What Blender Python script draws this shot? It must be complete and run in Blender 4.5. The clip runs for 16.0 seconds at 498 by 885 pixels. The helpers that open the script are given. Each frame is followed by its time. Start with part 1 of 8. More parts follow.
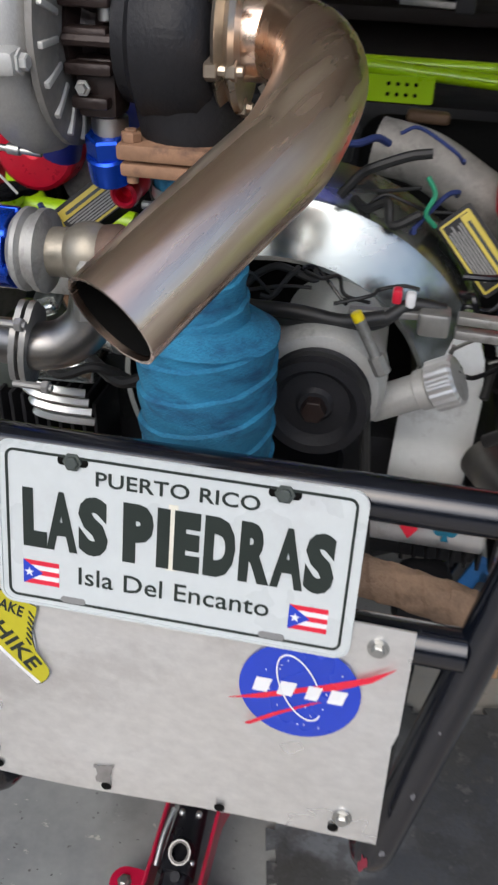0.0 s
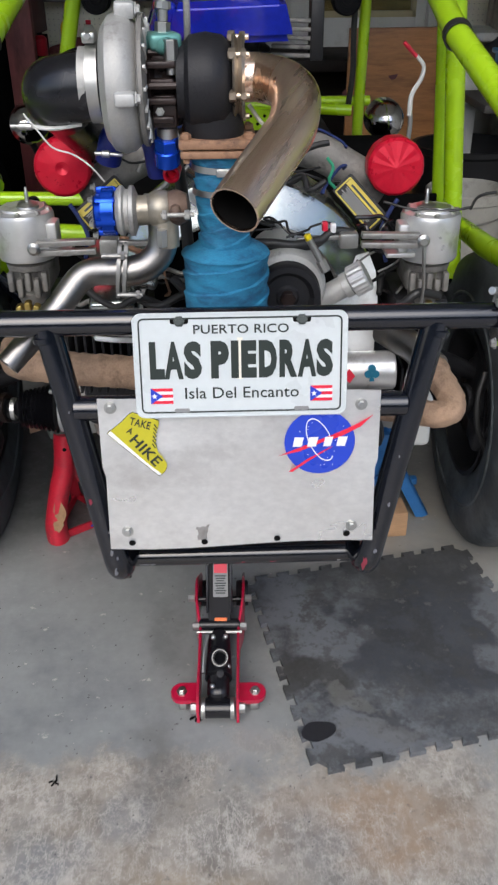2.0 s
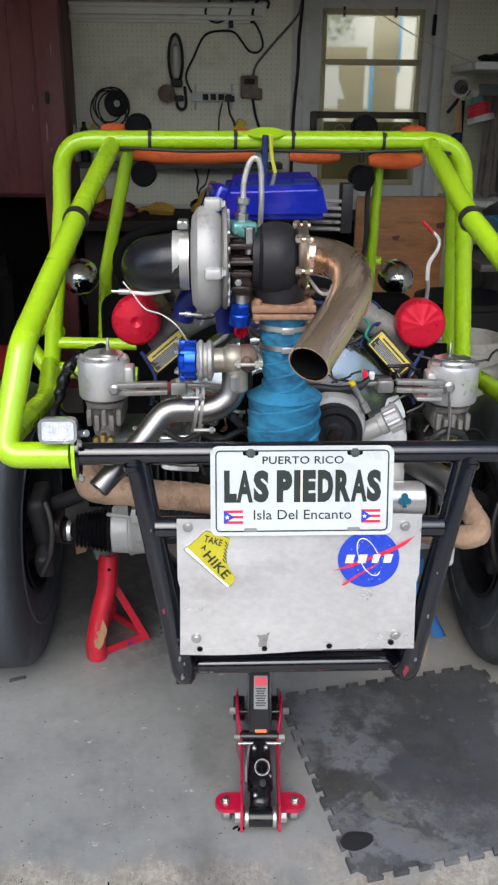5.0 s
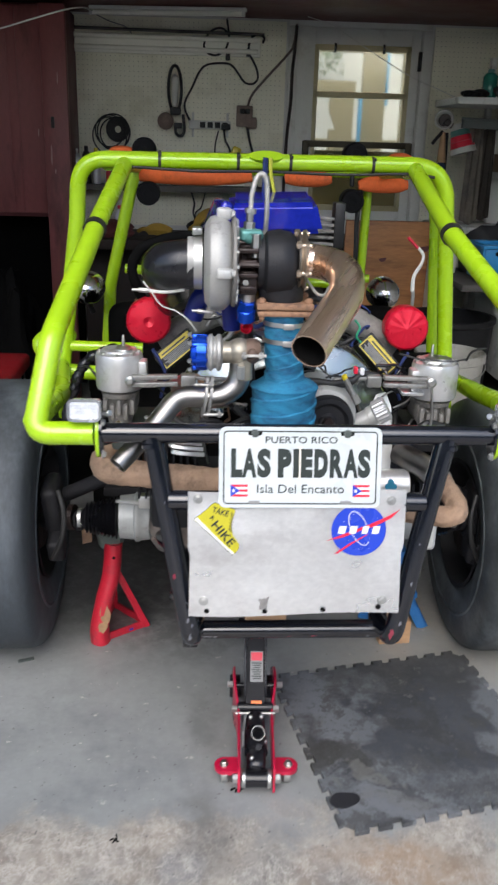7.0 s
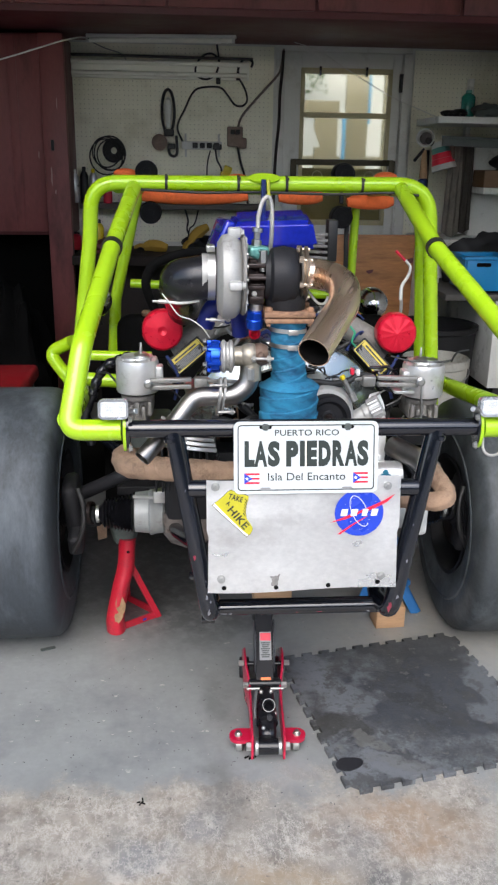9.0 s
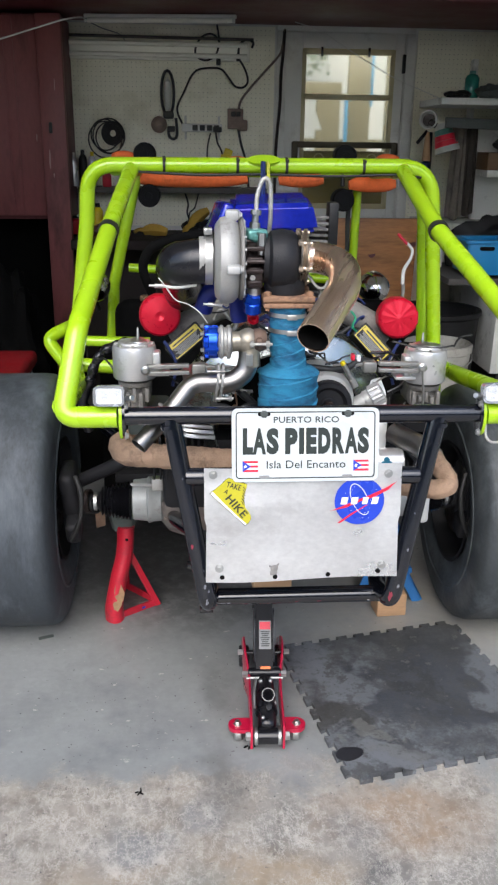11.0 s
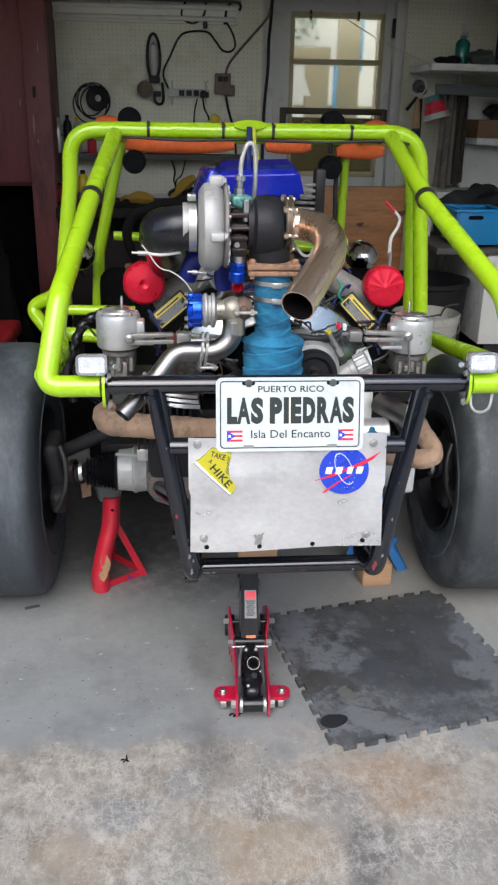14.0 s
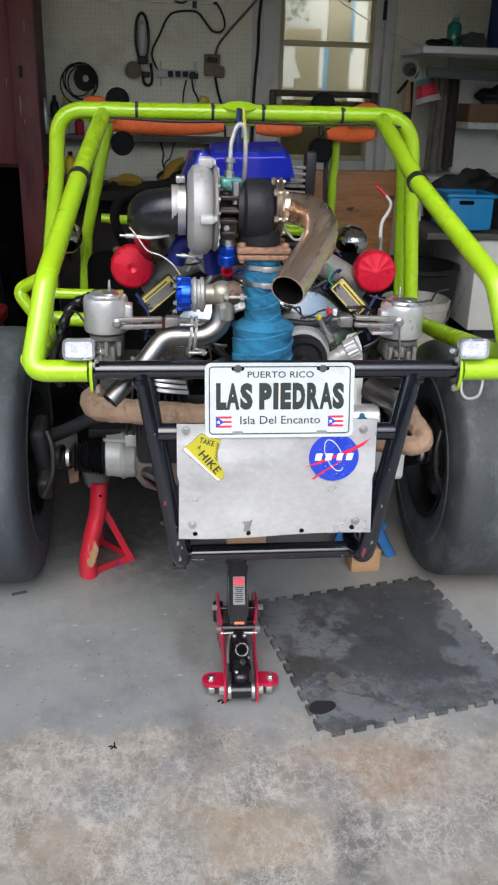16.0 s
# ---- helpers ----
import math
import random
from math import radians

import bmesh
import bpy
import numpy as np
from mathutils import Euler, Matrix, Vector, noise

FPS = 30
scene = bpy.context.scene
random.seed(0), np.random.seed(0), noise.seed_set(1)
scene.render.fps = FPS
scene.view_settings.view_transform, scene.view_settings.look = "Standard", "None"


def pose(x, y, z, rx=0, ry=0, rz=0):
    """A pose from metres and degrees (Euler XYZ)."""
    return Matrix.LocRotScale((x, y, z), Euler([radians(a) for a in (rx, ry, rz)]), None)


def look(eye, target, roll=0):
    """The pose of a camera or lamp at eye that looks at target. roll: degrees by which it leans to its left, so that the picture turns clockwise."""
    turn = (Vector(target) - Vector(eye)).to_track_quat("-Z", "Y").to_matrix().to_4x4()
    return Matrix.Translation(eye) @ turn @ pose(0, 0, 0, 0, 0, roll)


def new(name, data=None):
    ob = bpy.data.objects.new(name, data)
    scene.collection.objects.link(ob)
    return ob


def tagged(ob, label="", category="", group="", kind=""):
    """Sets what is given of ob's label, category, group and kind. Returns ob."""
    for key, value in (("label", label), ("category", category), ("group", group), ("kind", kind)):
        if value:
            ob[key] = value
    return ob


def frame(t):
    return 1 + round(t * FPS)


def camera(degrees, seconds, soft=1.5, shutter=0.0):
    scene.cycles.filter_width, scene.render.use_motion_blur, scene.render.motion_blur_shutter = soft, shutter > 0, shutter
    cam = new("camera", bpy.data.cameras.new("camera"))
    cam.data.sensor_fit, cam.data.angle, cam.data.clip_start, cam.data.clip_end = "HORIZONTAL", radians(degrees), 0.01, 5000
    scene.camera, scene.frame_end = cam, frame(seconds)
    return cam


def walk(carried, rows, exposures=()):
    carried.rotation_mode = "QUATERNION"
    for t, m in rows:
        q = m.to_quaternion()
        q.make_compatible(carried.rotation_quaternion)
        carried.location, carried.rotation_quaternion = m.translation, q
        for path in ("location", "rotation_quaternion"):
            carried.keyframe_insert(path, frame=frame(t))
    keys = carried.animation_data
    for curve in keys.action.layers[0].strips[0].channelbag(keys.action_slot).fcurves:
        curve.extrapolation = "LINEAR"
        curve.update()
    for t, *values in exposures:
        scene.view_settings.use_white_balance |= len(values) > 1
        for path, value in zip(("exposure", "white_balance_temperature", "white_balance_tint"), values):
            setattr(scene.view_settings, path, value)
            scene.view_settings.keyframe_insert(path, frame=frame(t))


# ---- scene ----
cam = camera(33.3, 16.0, soft=2.3, shutter=0.35)
PATH = [
    (0, (0.151, -0.51, 1.294), (-0.151, 1.121, 0.178), 2.2),
    (0.5, (0.083, -0.655, 1.319), (0.036, 1.041, 0.259), 4.5),
    (1, (-0.038, -0.78, 1.323), (0.034, 0.924, 0.278), 2.9),
    (1.5, (-0.049, -0.935, 1.345), (0.048, 0.795, 0.346), 2.0),
    (2, (-0.019, -1.097, 1.35), (0.028, 0.625, 0.334), -0.5),
    (2.5, (-0.064, -1.191, 1.392), (-0.014, 0.593, 0.488), -1.2),
    (3, (-0.175, -1.234, 1.395), (-0.081, 0.565, 0.527), -0.9),
    (3.5, (-0.202, -1.249, 1.387), (-0.052, 0.543, 0.51), 1.0),
    (4, (-0.161, -1.265, 1.412), (-0.025, 0.555, 0.594), 1.4),
    (4.5, (-0.143, -1.26, 1.419), (-0.056, 0.585, 0.654), 0.8),
    (4.7, (-0.143, -1.264, 1.424), (-0.064, 0.589, 0.678), 0.5),
    (6.8, (-0.126, -1.39, 1.407), (-0.066, 0.481, 0.702), 1.2),
    (7, (-0.186, -1.458, 1.406), (-0.071, 0.422, 0.734), 1.6),
    (7.5, (-0.328, -1.592, 1.384), (-0.16, 0.268, 0.669), 0.9),
    (8, (-0.298, -1.652, 1.425), (-0.135, 0.221, 0.742), 1.0),
    (8.5, (-0.252, -1.66, 1.431), (-0.099, 0.225, 0.779), 0.7),
    (9, (-0.247, -1.645, 1.429), (-0.101, 0.244, 0.787), 0.9),
    (11.5, (-0.234, -1.615, 1.422), (-0.095, 0.26, 0.74), 0.8),
    (12, (-0.233, -1.619, 1.424), (-0.093, 0.254, 0.737), 0.9),
    (12.5, (-0.233, -1.621, 1.421), (-0.087, 0.248, 0.723), 1.0),
    (13, (-0.23, -1.622, 1.419), (-0.08, 0.242, 0.71), 1.0),
    (13.5, (-0.228, -1.616, 1.417), (-0.072, 0.242, 0.693), 1.1),
    (14, (-0.226, -1.609, 1.416), (-0.061, 0.243, 0.677), 1.1),
    (14.5, (-0.227, -1.602, 1.414), (-0.052, 0.242, 0.657), 1.2),
    (15, (-0.227, -1.594, 1.413), (-0.039, 0.243, 0.644), 1.4),
    (15.5, (-0.225, -1.596, 1.413), (-0.033, 0.238, 0.639), 1.5),
    (16, (-0.226, -1.594, 1.412), (-0.034, 0.241, 0.641), 1.6),
]
EXPOSURES = [(0, 0.45, 6400, 10), (0.6, 0.60, 6330, 10), (1.5, 0.58, 6280, 10), (3, 0.81, 6230, 10), (4, 0.88, 6230, 10), (7.5, 1.00, 6220, 10), (9, 1.10, 6220, 10), (11.5, 1.03, 6220, 10), (14, 0.95, 6220, 10), (16, 0.90, 6220, 10)]
walk(cam, [(t, look(eye, target, roll)) for t, eye, target, roll in PATH], EXPOSURES)

# ---- light: an overcast day outside the open garage door ----
SUN_EL, SUN_AZ = 44.0, 190.0
world = bpy.data.worlds.new("sky")
scene.world = world
world.use_nodes = True
wn = world.node_tree.nodes
sky = wn.new("ShaderNodeTexSky")
sky.sky_type = "NISHITA"
sky.sun_disc = False
sky.sun_elevation, sky.sun_rotation = radians(SUN_EL), radians(SUN_AZ)
sky.air_density, sky.dust_density, sky.ozone_density = 1.0, 2.5, 1.0
wn["Background"].inputs["Strength"].default_value = 0.15
world.node_tree.links.new(sky.outputs[0], wn["Background"].inputs[0])
sun = new("sun", bpy.data.lights.new("sun", "SUN"))
sun.data.energy, sun.data.angle, sun.data.color = 1.0, radians(50), (1.0, 0.99, 0.97)
sun_dir = Vector((math.sin(radians(SUN_AZ)) * math.cos(radians(SUN_EL)), math.cos(radians(SUN_AZ)) * math.cos(radians(SUN_EL)), math.sin(radians(SUN_EL))))
sun.matrix_world = look(sun_dir * 20, (0, 0, 0))


# ---- materials ----
def mat(name, col, rough=0.5, metal=0.0, var=0.15, big=6.0, fine=90.0, bump=0.05, coat=0.0, dirt=None, dirt_amt=0.0, dirt_scale=9.0, stretch=(1, 1, 1), rvar=0.12, spec=0.5, weave=0, along=None):
    """Colour with variation at two scales, uneven gloss, fine relief and patches of dirt or wear."""
    m = bpy.data.materials.new(name)
    m.use_nodes = True
    n, l = m.node_tree.nodes, m.node_tree.links
    b = n["Principled BSDF"]
    tc, mp = n.new("ShaderNodeTexCoord"), n.new("ShaderNodeMapping")
    l.new(tc.outputs["Object"], mp.inputs["Vector"])
    mp.inputs["Scale"].default_value = stretch
    if along:
        mp.vector_type = "TEXTURE"
        mp.inputs["Rotation"].default_value = Vector((1, 0, 0)).rotation_difference(Vector(along)).to_euler()

    def tex(scale, detail=4.0, rgh=0.6):
        t = n.new("ShaderNodeTexNoise")
        t.inputs["Scale"].default_value, t.inputs["Detail"].default_value, t.inputs["Roughness"].default_value = scale, detail, rgh
        l.new(mp.outputs[0], t.inputs["Vector"])
        return t.outputs["Fac"]

    def ramp(fac, a, c, lo, hi):
        r = n.new("ShaderNodeMapRange")
        for k, v in zip(("From Min", "From Max", "To Min", "To Max"), (lo, hi, a, c)):
            r.inputs[k].default_value = v
        l.new(fac, r.inputs["Value"])
        return r.outputs[0]

    def mix(fac, a, c):
        x = n.new("ShaderNodeMix")
        x.data_type = "RGBA"
        if isinstance(fac, float):
            x.inputs[0].default_value = fac
        else:
            l.new(fac, x.inputs[0])
        for sock, v in ((x.inputs[6], a), (x.inputs[7], c)):
            if isinstance(v, tuple):
                sock.default_value = v
            else:
                l.new(v, sock)
        return x.outputs[2]

    lo = tuple(max(0.0, v * (1 - var)) for v in col) + (1,)
    hi = tuple(min(1.0, v * (1 + var)) for v in col) + (1,)
    f_big, f_fine = tex(big), tex(fine, 3.0)
    c1 = mix(ramp(f_big, 0.0, 1.0, 0.3, 0.7), lo, hi)
    fine_c = mix(ramp(f_fine, 0.0, 1.0, 0.3, 0.7), lo, hi)
    c = mix(0.4, c1, fine_c)
    if dirt:
        c = mix(ramp(tex(dirt_scale, 6.0, 0.7), 0.0, 1.0, 0.62 - 0.35 * dirt_amt, 0.78 - 0.3 * dirt_amt), c, tuple(dirt) + (1,))
    l.new(c, b.inputs["Base Color"])
    l.new(ramp(f_big, max(0.02, rough - rvar), min(1.0, rough + rvar), 0.3, 0.7), b.inputs["Roughness"])
    b.inputs["Metallic"].default_value = metal
    b.inputs["Specular IOR Level"].default_value = spec
    b.inputs["Coat Weight"].default_value = coat
    if bump:
        bp = n.new("ShaderNodeBump")
        bp.inputs["Strength"].default_value, bp.inputs["Distance"].default_value = bump, 0.004
        l.new(f_fine, bp.inputs["Height"])
        if weave:
            wv, m2 = n.new("ShaderNodeTexWave"), n.new("ShaderNodeMapping")
            m2.inputs["Rotation"].default_value = (radians(20), radians(32), 0)
            l.new(tc.outputs["Object"], m2.inputs["Vector"])
            l.new(m2.outputs[0], wv.inputs["Vector"])
            wv.bands_direction = "Z"
            wv.inputs["Scale"].default_value, wv.inputs["Distortion"].default_value = weave / 6.283, 1.5
            wv.inputs["Detail Scale"].default_value = 2.0
            b2 = n.new("ShaderNodeBump")
            b2.inputs["Strength"].default_value, b2.inputs["Distance"].default_value = 0.18, 0.0012
            l.new(wv.outputs["Fac"], b2.inputs["Height"])
            l.new(bp.outputs[0], b2.inputs["Normal"])
            l.new(b2.outputs[0], b.inputs["Normal"])
            l.new(mix(ramp(wv.outputs["Fac"], 0.0, 0.12, 0.55, 0.0), c, tuple(v * 0.5 for v in col) + (1,)), b.inputs["Base Color"])
        else:
            l.new(bp.outputs[0], b.inputs["Normal"])
    return m


LIME = mat("lime_paint", (0.365, 0.60, 0.008), 0.3, var=0.03, bump=0.025, fine=50, coat=0.35, dirt=(0.33, 0.53, 0.012), dirt_amt=0.06, dirt_scale=26)
BLACKP = mat("black_paint", (0.004, 0.005, 0.009), 0.17, var=0.3, bump=0.02, fine=120, dirt=(0.05, 0.05, 0.056), dirt_amt=0.02, dirt_scale=70, spec=0.7, rvar=0.05, coat=0.25)
RUBBER = mat("tyre_rubber", (0.048, 0.055, 0.059), 0.58, var=0.35, big=3, bump=0.15, dirt=(0.115, 0.130, 0.138), dirt_amt=0.5, dirt_scale=4.5, stretch=(1.6, 1, 1))
# darker copy of the tyre rubber: the left tyre's shade in its colour
RUBBERSHADE = mat("shaded_tyre_rubber", (0.036, 0.043, 0.050), 0.6, var=0.4, big=3, bump=0.15, dirt=(0.085, 0.100, 0.115), dirt_amt=0.45, dirt_scale=5.0, stretch=(1.6, 1, 0.5))
SILICONE = mat("black_silicone", (0.007, 0.007, 0.009), 0.27, bump=0.05, spec=0.5, dirt=(0.05, 0.05, 0.055), dirt_amt=0.05, dirt_scale=40)
BLACKIRON = mat("black_coated_iron", (0.013, 0.013, 0.015), 0.55, var=0.3, bump=0.2, fine=220, spec=0.3)
DARKPLASTIC = mat("dark_plastic", (0.010, 0.010, 0.011), 0.5, bump=0.05, spec=0.35)
CASTALU = mat("cast_aluminium", (0.50, 0.50, 0.48), 0.52, 0.45, var=0.12, bump=0.12, fine=260, dirt=(0.25, 0.24, 0.22), dirt_amt=0.15, dirt_scale=16)
CARBALU = mat("machined_aluminium", (0.60, 0.60, 0.595), 0.36, 0.6, var=0.1, bump=0.05, dirt=(0.3, 0.28, 0.25), dirt_amt=0.15, dirt_scale=20)
STEEL = mat("brushed_steel_pipe", (0.27, 0.26, 0.25), 0.36, 1.0, var=0.14, big=14, bump=0.03, dirt=(0.36, 0.32, 0.27), dirt_amt=0.3, dirt_scale=18)
TAIL = mat("heat_tinted_steel", (1.0, 0.69, 0.545), 0.27, 1.0, var=0.20, big=38, bump=0.03, fine=120, dirt=(0.74, 0.48, 0.36), dirt_amt=0.25, dirt_scale=30, stretch=(9, 1, 1), along=(-0.53, -0.86, -0.50), rvar=0.08)
JACKBLACK = mat("satin_black_paint", (0.007, 0.007, 0.009), 0.24, var=0.3, bump=0.03, dirt=(0.05, 0.05, 0.05), dirt_amt=0.05, dirt_scale=30, spec=0.45)
# black for pipe soot and crumbs, and for painted shade in holes and recesses
SOOTSHADE = mat("soot_shade_black", (0.005, 0.0048, 0.0045), 0.9, bump=0.1, spec=0.1)
CHROME = mat("smudged_chrome", (0.64, 0.63, 0.62), 0.14, 1.0, var=0.12, big=9, bump=0.0, rvar=0.08, dirt=(0.42, 0.40, 0.38), dirt_amt=0.25, dirt_scale=12)
POLISHED = mat("polished_shroud_alloy", (0.38, 0.41, 0.40), 0.24, 0.97, var=0.10, big=8, bump=0.02, rvar=0.1, dirt=(0.45, 0.44, 0.43), dirt_amt=0.25, dirt_scale=12)
CHEEK = mat("brushed_shroud_sheet", (0.76, 0.775, 0.765), 0.38, 0.85, var=0.07, big=7, bump=0.03, rvar=0.08, dirt=(0.5, 0.49, 0.47), dirt_amt=0.15, dirt_scale=14)
# wood with the unlit corner's shade put into its colour
SHADEWOOD = mat("shade_black_wood", (0.020, 0.015, 0.014), 0.7, var=0.3, bump=0.1, spec=0.3)
COMPALU = mat("cast_compressor_alloy", (0.39, 0.385, 0.365), 0.52, 0.45, var=0.12, big=14, bump=0.14, fine=260, dirt=(0.22, 0.21, 0.20), dirt_amt=0.2, dirt_scale=18)
ZINC = mat("zinc_plated", (0.5, 0.5, 0.48), 0.4, 1.0, var=0.1)
RUST = mat("rusty_flange", (0.30, 0.17, 0.10), 0.75, 0.2, var=0.35, big=25, bump=0.25, dirt=(0.12, 0.07, 0.05), dirt_amt=0.3, dirt_scale=30)
BROWNIRON = mat("brown_cast_iron", (0.024, 0.0145, 0.0125), 0.42, 0.3, var=0.4, big=30, bump=0.25)
WGCAST = mat("bronzed_cast_steel", (0.31, 0.28, 0.225), 0.42, 0.6, var=0.25, big=25, bump=0.12)
BLUEANO = mat("blue_anodised", (0.01, 0.07, 0.55), 0.25, 0.7, var=0.1, bump=0.02)
REDANO = mat("red_anodised", (0.60, 0.004, 0.03), 0.36, 0.4, var=0.1, bump=0.02)
WRAP = mat("blue_exhaust_wrap", (0.024, 0.20, 0.35), 0.8, var=0.3, big=14, fine=300, bump=0.5, dirt=(0.012, 0.085, 0.18), dirt_amt=0.4, dirt_scale=16, stretch=(1, 1, 2.5), weave=660)
TANWRAP = mat("tan_heat_wrap", (0.35, 0.23, 0.152), 0.9, var=0.3, big=14, fine=320, bump=0.35, dirt=(0.18, 0.12, 0.08), dirt_amt=0.35, dirt_scale=18)
PANEL = mat("brushed_aluminium_sheet", (0.76, 0.755, 0.735), 0.34, 0.75, var=0.14, big=5, fine=70, bump=0.05, stretch=(1, 1, 1.6), dirt=(0.62, 0.605, 0.585), dirt_amt=0.25, dirt_scale=7, rvar=0.16)
PLATE = mat("white_plate_enamel", (0.57, 0.605, 0.60), 0.3, var=0.05, bump=0.02, dirt=(0.53, 0.55, 0.55), dirt_amt=0.2, dirt_scale=14)
INK = mat("black_ink", (0.014, 0.022, 0.018), 0.45, bump=0.0)
STICKBLUE = mat("blue_vinyl", (0.02, 0.055, 0.48), 0.35, var=0.08, bump=0.0)
STICKRED = mat("red_vinyl", (0.72, 0.02, 0.05), 0.35, var=0.08, bump=0.0)
STICKWHITE = mat("white_vinyl", (0.8, 0.8, 0.8), 0.35, var=0.04, bump=0.0)
STICKYEL = mat("yellow_vinyl", (0.74, 0.58, 0.01), 0.35, var=0.08, bump=0.0)
BOOTYEL = mat("faded_yellow_vinyl", (0.49, 0.44, 0.02), 0.4, var=0.1, bump=0.0)
LABELYEL = mat("yellow_label", (0.58, 0.46, 0.05), 0.45, var=0.1, bump=0.0)
LABELGREY = mat("grey_label_print", (0.24, 0.24, 0.235), 0.5, var=0.1, bump=0.0)
JACKRED = mat("red_jack_paint", (0.44, 0.006, 0.040), 0.3, var=0.1, bump=0.02, coat=0.3, dirt=(0.3, 0.02, 0.03), dirt_amt=0.1)
STANDRED = mat("worn_red_paint", (0.50, 0.016, 0.036), 0.40, var=0.2, bump=0.06, dirt=(0.28, 0.03, 0.04), dirt_amt=0.3, dirt_scale=13)
ORANGE = mat("orange_foam", (0.78, 0.145, 0.032), 0.8, var=0.2, bump=0.15, dirt=(0.3, 0.06, 0.02), dirt_amt=0.2)
PURPLE = mat("blue_purple_gloss", (0.012, 0.024, 0.40), 0.16, 0.3, var=0.25, big=6, bump=0.0, coat=0.8, dirt=(0.10, 0.016, 0.26), dirt_amt=0.25, dirt_scale=5)
MAROON = mat("maroon_painted_wood", (0.20, 0.054, 0.053), 0.5, var=0.18, big=3, bump=0.12, dirt=(0.09, 0.022, 0.025), dirt_amt=0.3, dirt_scale=5, stretch=(1, 1, 0.3))
MAROOND = mat("maroon_cabinet_frame", (0.115, 0.028, 0.031), 0.55, var=0.2, big=3, bump=0.1)
WALLW = mat("white_wall_paint", (0.68, 0.675, 0.63), 0.7, var=0.06, bump=0.05, dirt=(0.5, 0.48, 0.42), dirt_amt=0.3, dirt_scale=3)
DOORW = mat("white_door_paint", (0.68, 0.68, 0.64), 0.45, var=0.05, bump=0.04, dirt=(0.52, 0.5, 0.45), dirt_amt=0.2, dirt_scale=5)
CREAM = mat("cream_painted_mullion", (0.52, 0.46, 0.27), 0.5, var=0.1, bump=0.05)
PLY = mat("stained_plywood", (0.42, 0.185, 0.062), 0.5, var=0.35, big=4, fine=40, bump=0.1, stretch=(0.4, 1, 2.5), dirt=(0.20, 0.075, 0.03), dirt_amt=0.25, dirt_scale=6)
LUMBER = mat("pale_lumber", (0.46, 0.28, 0.15), 0.7, var=0.2, big=10, bump=0.1, stretch=(0.5, 3, 3))
GREYWOOD = mat("dark_worktop", (0.085, 0.078, 0.07), 0.7, var=0.25, bump=0.1)
CABWHITE = mat("white_cabinet_paint", (0.72, 0.72, 0.68), 0.5, var=0.06, bump=0.04, dirt=(0.4, 0.39, 0.36), dirt_amt=0.25)
CRATE = mat("blue_plastic_crate", (0.008, 0.23, 0.52), 0.45, var=0.1, bump=0.03)
FLOORBLUE = mat("blue_jack_stand_paint", (0.03, 0.16, 0.42), 0.45, var=0.15, bump=0.05)
TEALG = mat("teal_glass", (0.03, 0.20, 0.16), 0.2, var=0.2, bump=0.0)
TEAL = mat("teal_fitting", (0.12, 0.30, 0.27), 0.4, 0.4, var=0.15)
GREENW = mat("green_wire", (0.02, 0.25, 0.13), 0.5)
CLOTHY = mat("yellow_cloth", (0.42, 0.26, 0.04), 0.85, var=0.25, bump=0.2)
STRAPBLUE = mat("blue_strap", (0.012, 0.025, 0.11), 0.8)
STRAPYEL = mat("yellow_strap", (0.5, 0.5, 0.05), 0.8)
BRAID = mat("braided_hose", (0.42, 0.41, 0.38), 0.4, 0.6, var=0.3, big=60, fine=500, bump=0.4)
# black cloth and rubber, and the black that stands in for deep shade
BLACKCLOTHSHADE = mat("matte_black_cloth_shade", (0.004, 0.004, 0.004), 0.95, var=0.4, bump=0.1, spec=0.05)
TANPLUG = mat("brown_grey_plug", (0.20, 0.145, 0.115), 0.6, var=0.3, big=30, bump=0.05)
FILTRED = mat("red_anodised_filter", (0.56, 0.003, 0.026), 0.36, 0.3, var=0.12, big=60, bump=0.02)
LAMPBLACK = mat("matte_black_lamp", (0.006, 0.006, 0.007), 0.7, var=0.2, bump=0.05, spec=0.15)
ARMBLACK = mat("dull_black_paint", (0.006, 0.006, 0.008), 0.45, var=0.3, bump=0.04, spec=0.2)
CABLE = mat("black_cable", (0.015, 0.015, 0.015), 0.55, bump=0.0)
WHITEPL = mat("white_plastic", (0.62, 0.62, 0.58), 0.5, var=0.06)
CLEARLENS = mat("clear_lens", (0.66, 0.68, 0.70), 0.15, var=0.3, big=70, fine=200, bump=0.3)
GROUND = mat("pale_concrete_yard", (0.36, 0.35, 0.33), 0.9, var=0.15, big=2, bump=0.2)
SIDINGW = mat("white_siding", (0.78, 0.78, 0.76), 0.7, var=0.05)
TANBOARD = mat("tan_painted_board", (0.36, 0.315, 0.21), 0.7, var=0.08)
SKYBLUE = mat("light_blue_trim", (0.16, 0.45, 0.75), 0.6, var=0.08)
LEAF = mat("hedge_leaves", (0.07, 0.13, 0.035), 0.7, var=0.45, big=12, bump=0.3)
TUBEW = mat("white_lamp_tube", (0.88, 0.87, 0.78), 0.35, var=0.03, bump=0.0)
DIRTYALU = mat("grimy_cast_alloy", (0.20, 0.19, 0.175), 0.6, 0.25, var=0.3, big=25, bump=0.2, dirt=(0.07, 0.065, 0.06), dirt_amt=0.3, dirt_scale=22)
LINKGREY = mat("dull_linkage_steel", (0.30, 0.295, 0.28), 0.45, 0.6, var=0.2, bump=0.06, dirt=(0.14, 0.13, 0.12), dirt_amt=0.2, dirt_scale=30)
